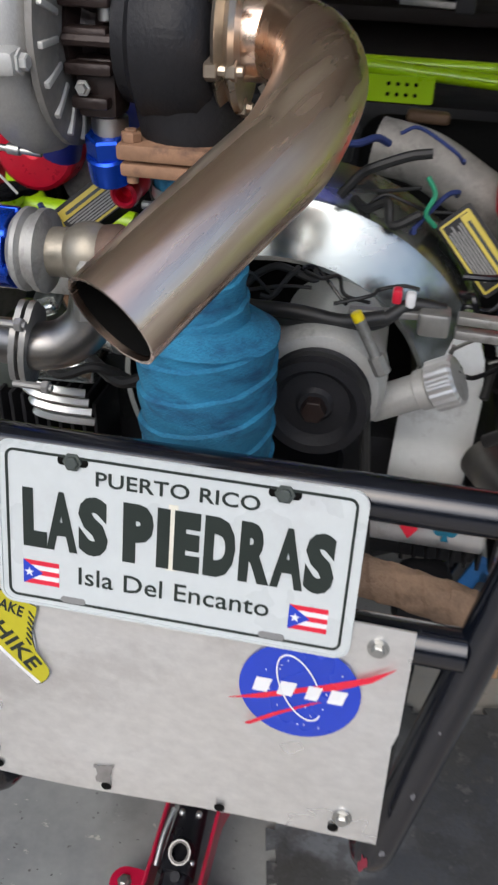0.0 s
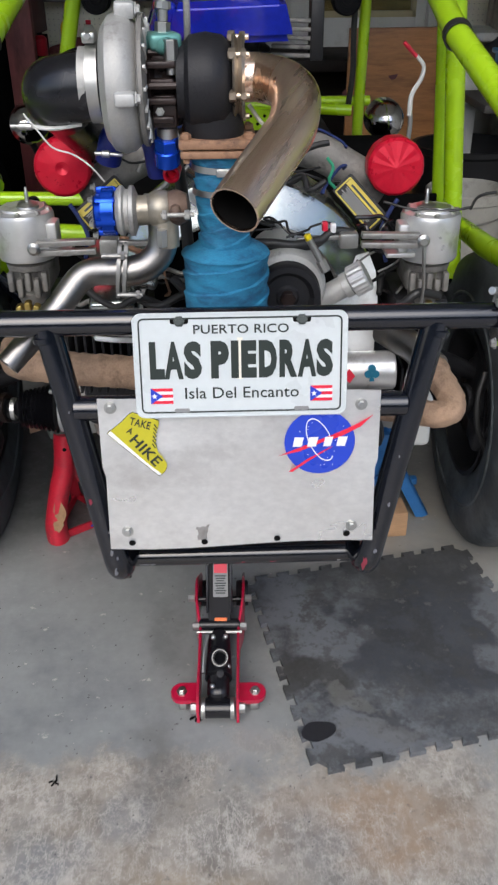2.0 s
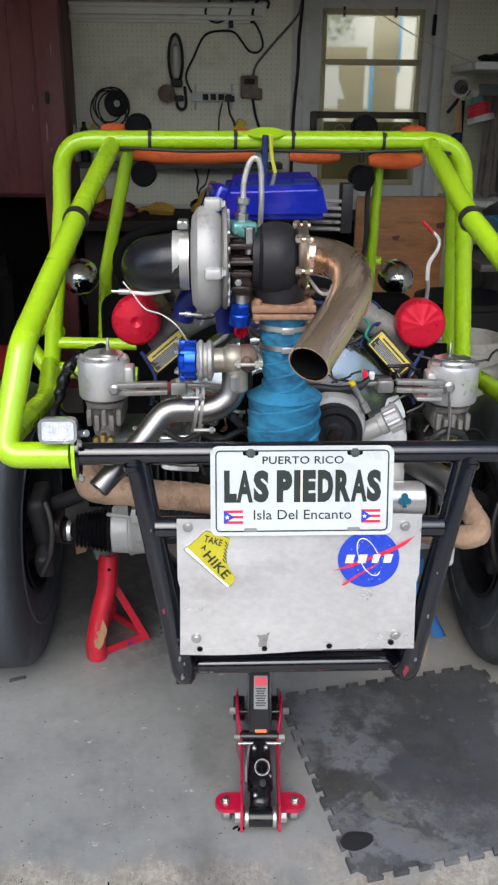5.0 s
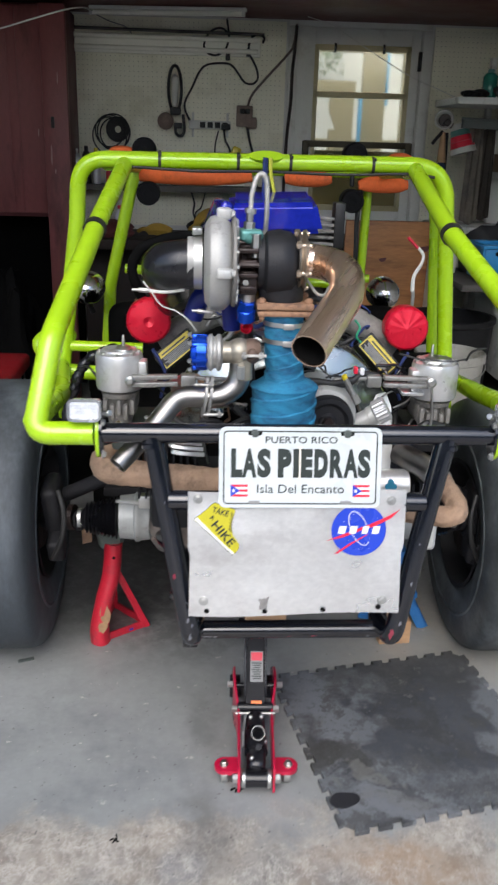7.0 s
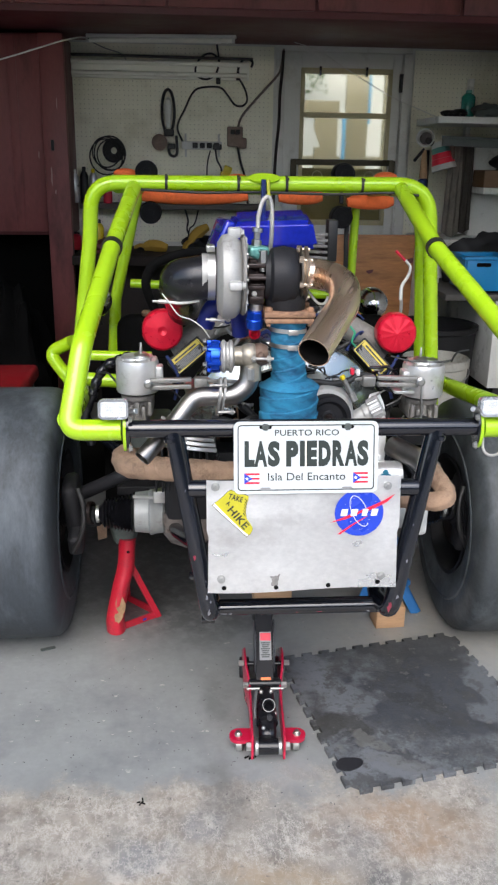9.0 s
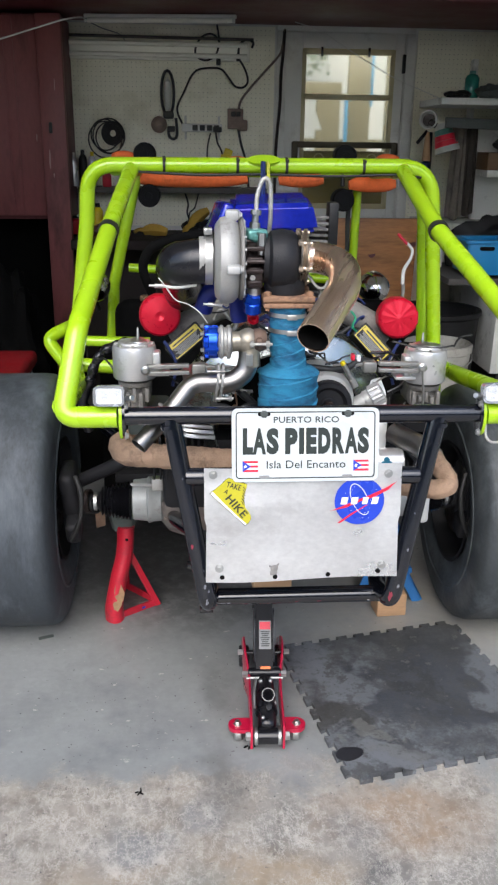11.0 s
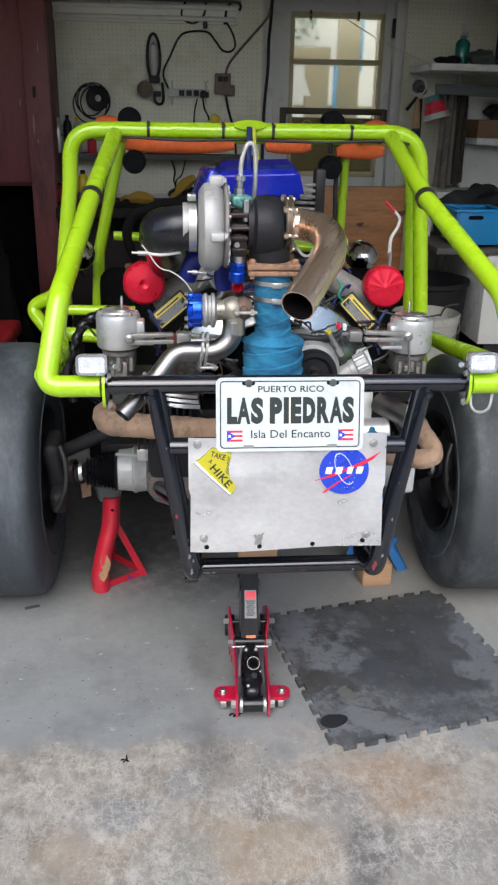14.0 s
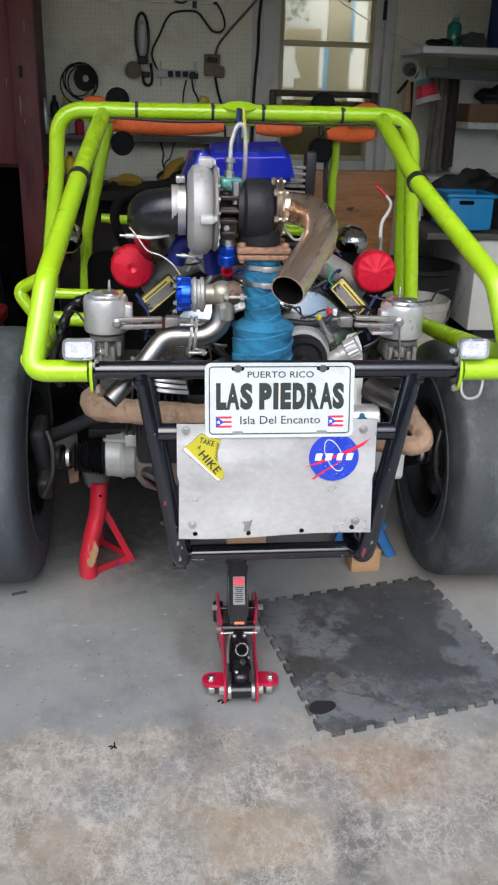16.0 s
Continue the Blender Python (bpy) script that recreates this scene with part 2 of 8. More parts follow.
DRUM = mat("grey_drive_housing", (0.36, 0.37, 0.355), 0.5, 0.2, var=0.12, bump=0.08, dirt=(0.2, 0.19, 0.17), dirt_amt=0.15, dirt_scale=18)
GREENGREY = mat("grey_green_housing", (0.06, 0.072, 0.066), 0.55, var=0.2, bump=0.15)

GLASS = bpy.data.materials.new("window_glass")
GLASS.use_nodes = True
gb = GLASS.node_tree.nodes["Principled BSDF"]
gb.inputs["Transmission Weight"].default_value, gb.inputs["Roughness"].default_value, gb.inputs["IOR"].default_value = 1.0, 0.08, 1.45
gb.inputs["Base Color"].default_value = (0.70, 0.69, 0.56, 1)


def floor_material():
    """Worn grey floor paint inside the door line, bare stained concrete outside it."""
    m = mat("painted_concrete", (0.252, 0.260, 0.253), 0.42, var=0.14, big=1.6, fine=45, bump=0.12, dirt=(0.175, 0.18, 0.185), dirt_amt=0.3, dirt_scale=2.4)
    n, l = m.node_tree.nodes, m.node_tree.links
    b = n["Principled BSDF"]
    painted = b.inputs["Base Color"].links[0].from_socket
    tc = n.new("ShaderNodeTexCoord")

    def tex(scale, detail, rgh, sx=1.0, sy=1.0, rot=0.0):
        mp, t = n.new("ShaderNodeMapping"), n.new("ShaderNodeTexNoise")
        mp.inputs["Scale"].default_value, mp.inputs["Rotation"].default_value = (sx, sy, 1), (0, 0, rot)
        l.new(tc.outputs["Object"], mp.inputs["Vector"])
        l.new(mp.outputs[0], t.inputs["Vector"])
        t.inputs["Scale"].default_value, t.inputs["Detail"].default_value, t.inputs["Roughness"].default_value = scale, detail, rgh
        return t.outputs["Fac"]

    def math_node(op, a, c):
        x = n.new("ShaderNodeMath")
        x.operation = op
        for sock, v in zip(x.inputs, (a, c)):
            if isinstance(v, (int, float)):
                sock.default_value = v
            else:
                l.new(v, sock)
        return x.outputs[0]

    def ramp(fac, *stops):
        r = n.new("ShaderNodeValToRGB")
        while len(r.color_ramp.elements) < len(stops):
            r.color_ramp.elements.new(0.5)
        for e, (p, c) in zip(r.color_ramp.elements, stops):
            e.position, e.color = p, tuple(c) + (1,)
        l.new(fac, r.inputs[0])
        return r.outputs[0]

    def mix(fac, a, c):
        x = n.new("ShaderNodeMix")
        x.data_type = "RGBA"
        l.new(fac, x.inputs[0])
        l.new(a, x.inputs[6])
        l.new(c, x.inputs[7])
        return x.outputs[2]

    def flat(c):
        return ramp(tex(30, 2, 0.5), (0.0, tuple(v * 0.9 for v in c)), (1.0, tuple(v * 1.1 for v in c)))

    # bare concrete: mottled, with pale scrapes and worn veins
    bare = ramp(tex(9.0, 11, 0.66), (0.34, (0.16, 0.145, 0.125)), (0.45, (0.255, 0.23, 0.195)), (0.53, (0.36, 0.332, 0.288)), (0.64, (0.265, 0.238, 0.20)))
    bare = mix(ramp(tex(38, 10, 0.75, rot=0.3), (0.48, (0, 0, 0)), (0.66, (0.4, 0.4, 0.4))), bare, flat((0.39, 0.36, 0.31)))
    bare = mix(ramp(tex(27, 10, 0.75, rot=1.1), (0.52, (0, 0, 0)), (0.68, (0.35, 0.35, 0.35))), bare, flat((0.155, 0.145, 0.13)))
    bare = mix(ramp(tex(2.3, 8, 0.7, rot=1.9), (0.45, (0, 0, 0)), (0.64, (0.3, 0.3, 0.3))), bare, flat((0.28, 0.21, 0.145)))
    bare = mix(ramp(tex(2.9, 7, 0.68, rot=0.6), (0.50, (0, 0, 0)), (0.64, (0.45, 0.45, 0.45))), bare, flat((0.20, 0.20, 0.195)))
    # places of single patches: centre, half sizes, with a ragged outline
    wob = n.new("ShaderNodeTexNoise")
    wob.inputs["Scale"].default_value, wob.inputs["Detail"].default_value, wob.inputs["Roughness"].default_value = 8.0, 6.0, 0.56
    off = n.new("ShaderNodeVectorMath")
    off.operation = "MULTIPLY_ADD"
    off.inputs[1].default_value = (0.18, 0.18, 0)
    l.new(tc.outputs["Object"], wob.inputs["Vector"])
    l.new(wob.outputs["Color"], off.inputs[0])
    l.new(tc.outputs["Object"], off.inputs[2])
    grain = ramp(tex(24, 8, 0.68, rot=0.8), (0.38, (0.55, 0.55, 0.55)), (0.56, (1, 1, 1)))

    def patch(cx, cy, rx, ry, k):
        mp, g = n.new("ShaderNodeMapping"), n.new("ShaderNodeTexGradient")
        mp.inputs["Location"].default_value = (-(cx + 0.09) / rx, -(cy + 0.09) / ry, 0)
        mp.inputs["Scale"].default_value = (1 / rx, 1 / ry, 0)
        g.gradient_type = "SPHERICAL"
        l.new(off.outputs[0], mp.inputs["Vector"])
        l.new(mp.outputs[0], g.inputs["Vector"])
        return math_node("MULTIPLY", ramp(g.outputs["Fac"], (0.08, (0, 0, 0)), (0.6, (k, k, k))), grain)

    for cx, cy, rx, ry, c, k in UNDERSTAINS:
        bare = mix(patch(cx, cy, rx, ry, k), bare, flat(c))
    pale = flat((0.52, 0.485, 0.43))
    scuff = ramp(tex(15, 12, 0.76, 1.2, 0.9, 0.5), (0.53, (0, 0, 0)), (0.62, (0.85, 0.85, 0.85)))
    zone = ramp(tex(3.2, 5, 0.6, rot=2.2), (0.42, (0.12, 0.12, 0.12)), (0.58, (0.75, 0.75, 0.75)))
    for cx, cy, rx, ry in ((-0.47, -0.10, 0.26, 0.15), (-0.05, -0.18, 0.20, 0.13), (0.30, -0.34, 0.14, 0.16)):
        zone = math_node("MAXIMUM", zone, patch(cx, cy, rx, ry, 1.0))
    bare = mix(math_node("MULTIPLY", scuff, zone), bare, pale)
    for sc, sx, sy, rt in ((9, 0.9, 1.2, 0.35), (14, 1.4, 0.7, -0.5), (11, 1.4, 0.6, 0.9)):
        vein = math_node("ABSOLUTE", math_node("SUBTRACT", tex(sc, 9, 0.7, sx, sy, rt), 0.5), 0)
        bare = mix(math_node("MULTIPLY", ramp(vein, (0.0, (0.85, 0.85, 0.85)), (0.015, (0, 0, 0))), zone), bare, pale)
    bare = mix(ramp(tex(75, 7, 0.72), (0.575, (0, 0, 0)), (0.65, (0.55, 0.55, 0.55))), bare, pale)
    soil = flat((0.10, 0.095, 0.09))
    bare = mix(ramp(tex(6.5, 12, 0.78, rot=2.6), (0.55, (0, 0, 0)), (0.70, (0.5, 0.5, 0.5))), bare, soil)
    bare = mix(ramp(tex(48, 5, 0.7, 0.8, 1.2), (0.60, (0, 0, 0)), (0.68, (0.5, 0.5, 0.5))), bare, soil)
    # paint: cloudy wear, chips and specks of grit
    painted = mix(ramp(tex(3.4, 8, 0.66, rot=0.9), (0.50, (0, 0, 0)), (0.68, (0.55, 0.55, 0.55))), painted, flat((0.165, 0.17, 0.17)))
    painted = mix(ramp(tex(5.2, 9, 0.7, rot=1.4), (0.56, (0, 0, 0)), (0.70, (0.5, 0.5, 0.5))), painted, flat((0.34, 0.345, 0.34)))
    chips = ramp(tex(34, 6, 0.62, 0.85, 1.1, 0.4), (0.655, (0, 0, 0)), (0.69, (0.75, 0.75, 0.75)))
    painted = mix(chips, painted, pale)
    specks = ramp(tex(60, 2, 0.5), (0.715, (0, 0, 0)), (0.755, (1, 1, 1)))
    painted = mix(specks, painted, soil)
    # ragged edge of the paint
    sep = n.new("ShaderNodeSeparateXYZ")
    l.new(tc.outputs["Object"], sep.inputs[0])
    edge = math_node("ADD", sep.outputs[1], math_node("MULTIPLY", math_node("SUBTRACT", tex(6, 9, 0.75), 0.5), 0.42))
    edge = math_node("ADD", edge, math_node("MULTIPLY", math_node("SUBTRACT", tex(1.5, 3, 0.5), 0.5), 0.25))
    fac = ramp(math_node("ADD", edge, 0.5), (0.455, (0, 0, 0)), (0.53, (1, 1, 1)))
    col = mix(fac, bare, painted)
    # single stains and painted shade: centre, half sizes, colour, strength
    for cx, cy, rx, ry, c, k in STAINS_SHADE:
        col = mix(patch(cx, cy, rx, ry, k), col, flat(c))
    l.new(col, b.inputs["Base Color"])
    return m


# oil, rust and scraped patches on the floor
UNDERSTAINS = ((0.212, -0.165, 0.26, 0.13, (0.31, 0.215, 0.14), 0.75), (-0.06, -0.337, 0.25, 0.15, (0.345, 0.265, 0.175), 0.7), (-0.413, -0.314, 0.19, 0.12, (0.33, 0.265, 0.195), 0.6),
               (-0.363, -0.213, 0.13, 0.075, (0.225, 0.225, 0.222), 0.95), (0.115, -0.20, 0.10, 0.12, (0.215, 0.21, 0.20), 0.8), (-0.221, -0.146, 0.075, 0.075, (0.225, 0.222, 0.22), 0.8),
               (-0.234, -0.364, 0.12, 0.10, (0.225, 0.225, 0.20), 0.7), (0.172, -0.325, 0.085, 0.11, (0.125, 0.12, 0.115), 0.9), (0.127, -0.421, 0.07, 0.11, (0.13, 0.125, 0.12), 0.85),
               (-0.038, -0.432, 0.10, 0.045, (0.15, 0.145, 0.14), 0.8), (0.40, -0.36, 0.2, 0.1, (0.24, 0.225, 0.20), 0.5))
# floor stains; second and last four also paint in jack and buggy shade
STAINS_SHADE = ((-0.17, -0.03, 0.075, 0.17, (0.15, 0.145, 0.135), 0.7), (-0.17, 0.33, 0.07, 0.18, (0.13, 0.135, 0.13), 0.6), (0.0, 0.02, 0.10, 0.07, (0.30, 0.29, 0.28), 0.5),
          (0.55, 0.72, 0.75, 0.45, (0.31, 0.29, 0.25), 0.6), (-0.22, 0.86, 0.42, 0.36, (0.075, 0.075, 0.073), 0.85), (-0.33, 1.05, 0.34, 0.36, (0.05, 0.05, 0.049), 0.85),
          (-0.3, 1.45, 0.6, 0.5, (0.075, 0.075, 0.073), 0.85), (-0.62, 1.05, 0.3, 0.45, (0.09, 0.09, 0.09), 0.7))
FLOORM = floor_material()


def mat_foam():
    m = mat("foam_mat_stained", (0.125, 0.132, 0.138), 0.6, var=0.35, big=5, fine=140, bump=0.2, dirt=(0.032, 0.035, 0.039), dirt_amt=0.45, dirt_scale=13)
    # a large dark oily patch in the middle of the mat
    n, l = m.node_tree.nodes, m.node_tree.links
    bs = n["Principled BSDF"]
    base = bs.inputs["Base Color"].links[0].from_socket
    tc, mp, ns, ad, gr_, rp, mx = (n.new("ShaderNode" + k) for k in ("TexCoord", "Mapping", "TexNoise", "VectorMath", "TexGradient", "ValToRGB", "Mix"))
    ns.inputs["Scale"].default_value, ns.inputs["Detail"].default_value = 8.0, 9.0
    ad.operation = "MULTIPLY_ADD"
    ad.inputs[1].default_value = (0.36, 0.36, 0)
    l.new(tc.outputs["Object"], ns.inputs["Vector"])
    l.new(ns.outputs["Color"], ad.inputs[0])
    l.new(tc.outputs["Object"], ad.inputs[2])
    mp.inputs["Location"].default_value, mp.inputs["Scale"].default_value = (-0.62 * 3.1, -0.49 * 3.6, 0), (3.1, 3.6, 0)
    l.new(ad.outputs[0], mp.inputs["Vector"])
    gr_.gradient_type = "SPHERICAL"
    l.new(mp.outputs[0], gr_.inputs["Vector"])
    rp.color_ramp.elements[0].position, rp.color_ramp.elements[1].position = 0.14, 0.34
    rp.color_ramp.elements[1].color = (0.86, 0.86, 0.86, 1)
    l.new(gr_.outputs["Fac"], rp.inputs[0])
    mx.data_type = "RGBA"
    l.new(rp.outputs[0], mx.inputs[0])
    l.new(base, mx.inputs[6])
    mx.inputs[7].default_value = (0.046, 0.050, 0.058, 1)
    out = mx.outputs[2]
    # oily blotches and dusty scuffs
    for sc, p0, p1, k, c in ((5.5, 0.51, 0.56, 0.7, (0.036, 0.037, 0.038)), (14.0, 0.54, 0.60, 0.5, (0.04, 0.041, 0.042)), (24.0, 0.50, 0.62, 0.4, (0.060, 0.060, 0.058)), (11.0, 0.57, 0.66, 0.35, (0.095, 0.10, 0.106)), (7.0, 0.60, 0.70, 0.4, (0.125, 0.13, 0.137)), (30.0, 0.66, 0.72, 0.3, (0.13, 0.13, 0.13))):
        t2, r2, m2 = n.new("ShaderNodeTexNoise"), n.new("ShaderNodeValToRGB"), n.new("ShaderNodeMix")
        t2.inputs["Scale"].default_value, t2.inputs["Detail"].default_value, t2.inputs["Roughness"].default_value = sc, 9.0, 0.66
        l.new(tc.outputs["Object"], t2.inputs["Vector"])
        l.new(t2.outputs["Fac"], r2.inputs[0])
        r2.color_ramp.elements[0].position, r2.color_ramp.elements[1].position = p0, p1
        r2.color_ramp.elements[1].color = (k, k, k, 1)
        m2.data_type = "RGBA"
        l.new(r2.outputs[0], m2.inputs[0])
        l.new(out, m2.inputs[6])
        m2.inputs[7].default_value = c + (1,)
        out = m2.outputs[2]
    for cx, cy, rx, ry, c, k in ((0.178, 0.338, 0.10, 0.17, (0.155, 0.164, 0.174), 0.75), (0.11, 0.453, 0.11, 0.12, (0.15, 0.16, 0.175), 0.7), (0.20, 0.015, 0.14, 0.07, (0.155, 0.163, 0.172), 0.75),
                                 (0.60, 0.25, 0.09, 0.30, (0.15, 0.16, 0.17), 0.7), (0.14, 0.185, 0.12, 0.09, (0.042, 0.041, 0.037), 0.8), (0.197, 0.117, 0.07, 0.035, (0.15, 0.148, 0.135), 0.6),
                                 (0.276, 0.047, 0.09, 0.04, (0.15, 0.15, 0.145), 0.55), (0.33, -0.01, 0.15, 0.04, (0.15, 0.157, 0.165), 0.7), (0.30, 0.50, 0.16, 0.05, (0.12, 0.122, 0.12), 0.4), (0.455, 0.54, 0.26, 0.12, (0.045, 0.046, 0.046), 0.7)):
        m3, g3, r3, x3 = (n.new("ShaderNode" + q) for q in ("Mapping", "TexGradient", "ValToRGB", "Mix"))
        m3.inputs["Location"].default_value, m3.inputs["Scale"].default_value = (-(cx + 0.18) / rx, -(cy + 0.18) / ry, 0), (1 / rx, 1 / ry, 0)
        g3.gradient_type = "SPHERICAL"
        l.new(ad.outputs[0], m3.inputs["Vector"])
        l.new(m3.outputs[0], g3.inputs["Vector"])
        l.new(g3.outputs["Fac"], r3.inputs[0])
        r3.color_ramp.elements[0].position, r3.color_ramp.elements[1].position = 0.08, 0.34
        r3.color_ramp.elements[1].color = (k, k, k, 1)
        x3.data_type = "RGBA"
        l.new(r3.outputs[0], x3.inputs[0])
        l.new(out, x3.inputs[6])
        x3.inputs[7].default_value = c + (1,)
        out = x3.outputs[2]
    # grime rubbed over all of it
    for sc, p0, p1, c in ((18.0, 0.53, 0.60, (0.055, 0.055, 0.055)), (60.0, 0.55, 0.66, (0.07, 0.07, 0.07)), (9.0, 0.57, 0.62, (0.06, 0.06, 0.056)), (26.0, 0.60, 0.66, (0.15, 0.148, 0.14))):
        t4, r4, x4 = (n.new("ShaderNode" + q) for q in ("TexNoise", "ValToRGB", "Mix"))
        t4.inputs["Scale"].default_value, t4.inputs["Detail"].default_value, t4.inputs["Roughness"].default_value = sc, 8.0, 0.68
        l.new(tc.outputs["Object"], t4.inputs["Vector"])
        l.new(t4.outputs["Fac"], r4.inputs[0])
        r4.color_ramp.elements[0].position, r4.color_ramp.elements[1].position = p0, p1
        r4.color_ramp.elements[1].color = (0.55, 0.55, 0.55, 1)
        x4.data_type = "RGBA"
        l.new(r4.outputs[0], x4.inputs[0])
        l.new(out, x4.inputs[6])
        x4.inputs[7].default_value = c + (1,)
        out = x4.outputs[2]
    l.new(out, bs.inputs["Base Color"])
    return m


FOAM = mat_foam()


# ---- mesh helpers ----
def V(*a):
    return Vector(a)


def finish(bm, name, material, parent=None, label="", angle=38):
    bmesh.ops.recalc_face_normals(bm, faces=bm.faces)
    me = bpy.data.meshes.new(name)
    bm.to_mesh(me)
    bm.free()
    for p in me.polygons:
        p.use_smooth = True
    me.set_sharp_from_angle(angle=radians(angle))
    me.materials.append(material)
    ob = new(name, me)
    if parent is not None:
        ob.parent = parent
        if parent.type == "EMPTY":
            ob.matrix_parent_inverse = Matrix.Translation(parent.location).inverted()
    if label:
        ob["label"] = label
    return ob


def part(name, bm, material, parent, label=""):
    return finish(bm, name, material, parent, label)


def thing(name, base, label, category, group=""):
    ob = new(name)
    ob.empty_display_size = 0.1
    ob.location = base
    return tagged(ob, label, category, group)


def B():
    return bmesh.new()


def fillet(pts, rad, n=8):
    """A line through the points with rounded corners; one radius or one for each corner."""
    pts = [Vector(p) for p in pts]
    out = [pts[0]]
    radii = rad if isinstance(rad, (list, tuple)) else [rad] * len(pts)
    for a, b, c, rad in zip(pts, pts[1:], pts[2:], radii):
        u, w = (a - b), (c - b)
        lu, lw = u.length, w.length
        u.normalize(), w.normalize()
        ang = u.angle(w)
        if ang > 3.1:
            out.append(b)
            continue
        d = min(rad / math.tan(ang / 2), lu * 0.49, lw * 0.49)
        p, q = b + u * d, b + w * d
        for i in range(n + 1):
            t = i / n
            out.append(p * (1 - t) ** 2 + b * 2 * t * (1 - t) + q * t * t)
    out.append(pts[-1])
    return out


def spline(pts, n=8):
    """A smooth line through all the points."""
    pts = [Vector(p) for p in pts]
    ext = [pts[0] * 2 - pts[1]] + pts + [pts[-1] * 2 - pts[-2]]
    out = []
    for i in range(len(pts) - 1):
        p0, p1, p2, p3 = ext[i:i + 4]
        for k in range(n):
            t = k / n
            out.append(0.5 * (2 * p1 + (p2 - p0) * t + (2 * p0 - 5 * p1 + 4 * p2 - p3) * t * t + (3 * p1 - p0 - 3 * p2 + p3) * t ** 3))
    out.append(pts[-1])
    return out


def tube(bm, path, r, seg=20, cap=True, hollow=0.0):
    """A round tube along a line; r a number or a function of the way along it (0 to 1) and the angle."""
    path = [Vector(p) for p in path]
    lens = [0.0]
    for a, b in zip(path, path[1:]):
        lens.append(lens[-1] + (b - a).length)
    tan = [(path[min(i + 1, len(path) - 1)] - path[max(i - 1, 0)]).normalized() for i in range(len(path))]
    up = tan[0].orthogonal().normalized()
    rings = []
    for i, p in enumerate(path):
        if i:
            up = (tan[i - 1].rotation_difference(tan[i]) @ up)
        up = (up - tan[i] * up.dot(tan[i])).normalized()
        side = tan[i].cross(up)
        ring = []
        for k in range(seg):
            a = 2 * math.pi * k / seg
            rr = r(lens[i] / lens[-1], a) if callable(r) else r
            ring.append(bm.verts.new(p + (up * math.cos(a) + side * math.sin(a)) * rr))
        rings.append(ring)
    for a, b in zip(rings, rings[1:]):
        for k in range(seg):
            bm.faces.new((a[k], a[(k + 1) % seg], b[(k + 1) % seg], b[k]))
    if cap:
        bm.faces.new(rings[0])
        bm.faces.new(rings[-1][::-1])
    return bm


def lathe(bm, profile, origin, axis, seg=32, squash=None):
    """A turned body: profile of (height along the axis, radius)."""
    axis = Vector(axis).normalized()
    q = Vector((0, 0, 1)).rotation_difference(axis)
    rings = []
    for h, r in profile:
        if r <= 1e-6:
            rings.append([bm.verts.new(Vector(origin) + q @ Vector((0, 0, h)))])
            continue
        ring = []
        for k in range(seg):
            a = 2 * math.pi * k / seg
            rr = r * squash(a) if squash else r
            ring.append(bm.verts.new(Vector(origin) + q @ Vector((rr * math.cos(a), rr * math.sin(a), h))))
        rings.append(ring)
    for a, b in zip(rings, rings[1:]):
        for k in range(seg):
            k2 = (k + 1) % seg
            if len(a) == 1 and len(b) == 1:
                continue
            if len(a) == 1:
                bm.faces.new((a[0], b[k], b[k2]))
            elif len(b) == 1:
                bm.faces.new((a[k], a[k2], b[0]))
            else:
                bm.faces.new((a[k], a[k2], b[k2], b[k]))
    if len(rings[0]) > 1 and len(rings[-1]) > 1:
        a, b = rings[-1], rings[0]
        for k in range(seg):
            bm.faces.new((a[k], a[(k + 1) % seg], b[(k + 1) % seg], b[k]))
    return bm


def rod(bm, a, b, r, seg=16, bev=0.0):
    a, b = Vector(a), Vector(b)
    L = (b - a).length
    e = bev or min(r * 0.15, L * 0.2)
    return lathe(bm, [(0, 0), (0, r - e), (e, r), (L - e, r), (L, r - e), (L, 0)], a, b - a, seg)


def join_in(bm, other, m=None):
    if m is not None:
        bmesh.ops.transform(other, matrix=m, verts=other.verts)
    me = bpy.data.meshes.new("tmp")
    other.to_mesh(me)
    other.free()
    bm.from_mesh(me)
    bpy.data.meshes.remove(me)
    return bm


def box(bm, c, s, rot=(0, 0, 0), bev=0.003, seg=2):
    t = bmesh.new()
    bmesh.ops.create_cube(t, size=1)
    bmesh.ops.scale(t, vec=s, verts=t.verts)
    if bev:
        bmesh.ops.bevel(t, geom=t.edges[:], offset=min(bev, min(s) * 0.45), segments=seg, affect="EDGES", profile=0.5)
    return join_in(bm, t, pose(*c, *rot))


def outline(bm, pts, depth, m=None, bev=0.0):
    """A flat plate with the outline pts (x, y), its front at z = 0, its back at -depth."""
    t = bmesh.new()
    f = t.faces.new([t.verts.new((x, y, 0)) for x, y in pts])
    r = bmesh.ops.extrude_face_region(t, geom=[f])
    bmesh.ops.translate(t, vec=(0, 0, -depth), verts=[g for g in r["geom"] if isinstance(g, bmesh.types.BMVert)])
    bmesh.ops.recalc_face_normals(t, faces=t.faces)
    return join_in(bm, t, m)


def rounded(w, h, r, n=6):
    pts = []
    for cx, cy, a0 in ((w / 2 - r, h / 2 - r, 0), (-w / 2 + r, h / 2 - r, 90), (-w / 2 + r, -h / 2 + r, 180), (w / 2 - r, -h / 2 + r, 270)):
        for i in range(n + 1):
            a = radians(a0 + 90 * i / n)
            pts.append((cx + r * math.cos(a), cy + r * math.sin(a)))
    return pts


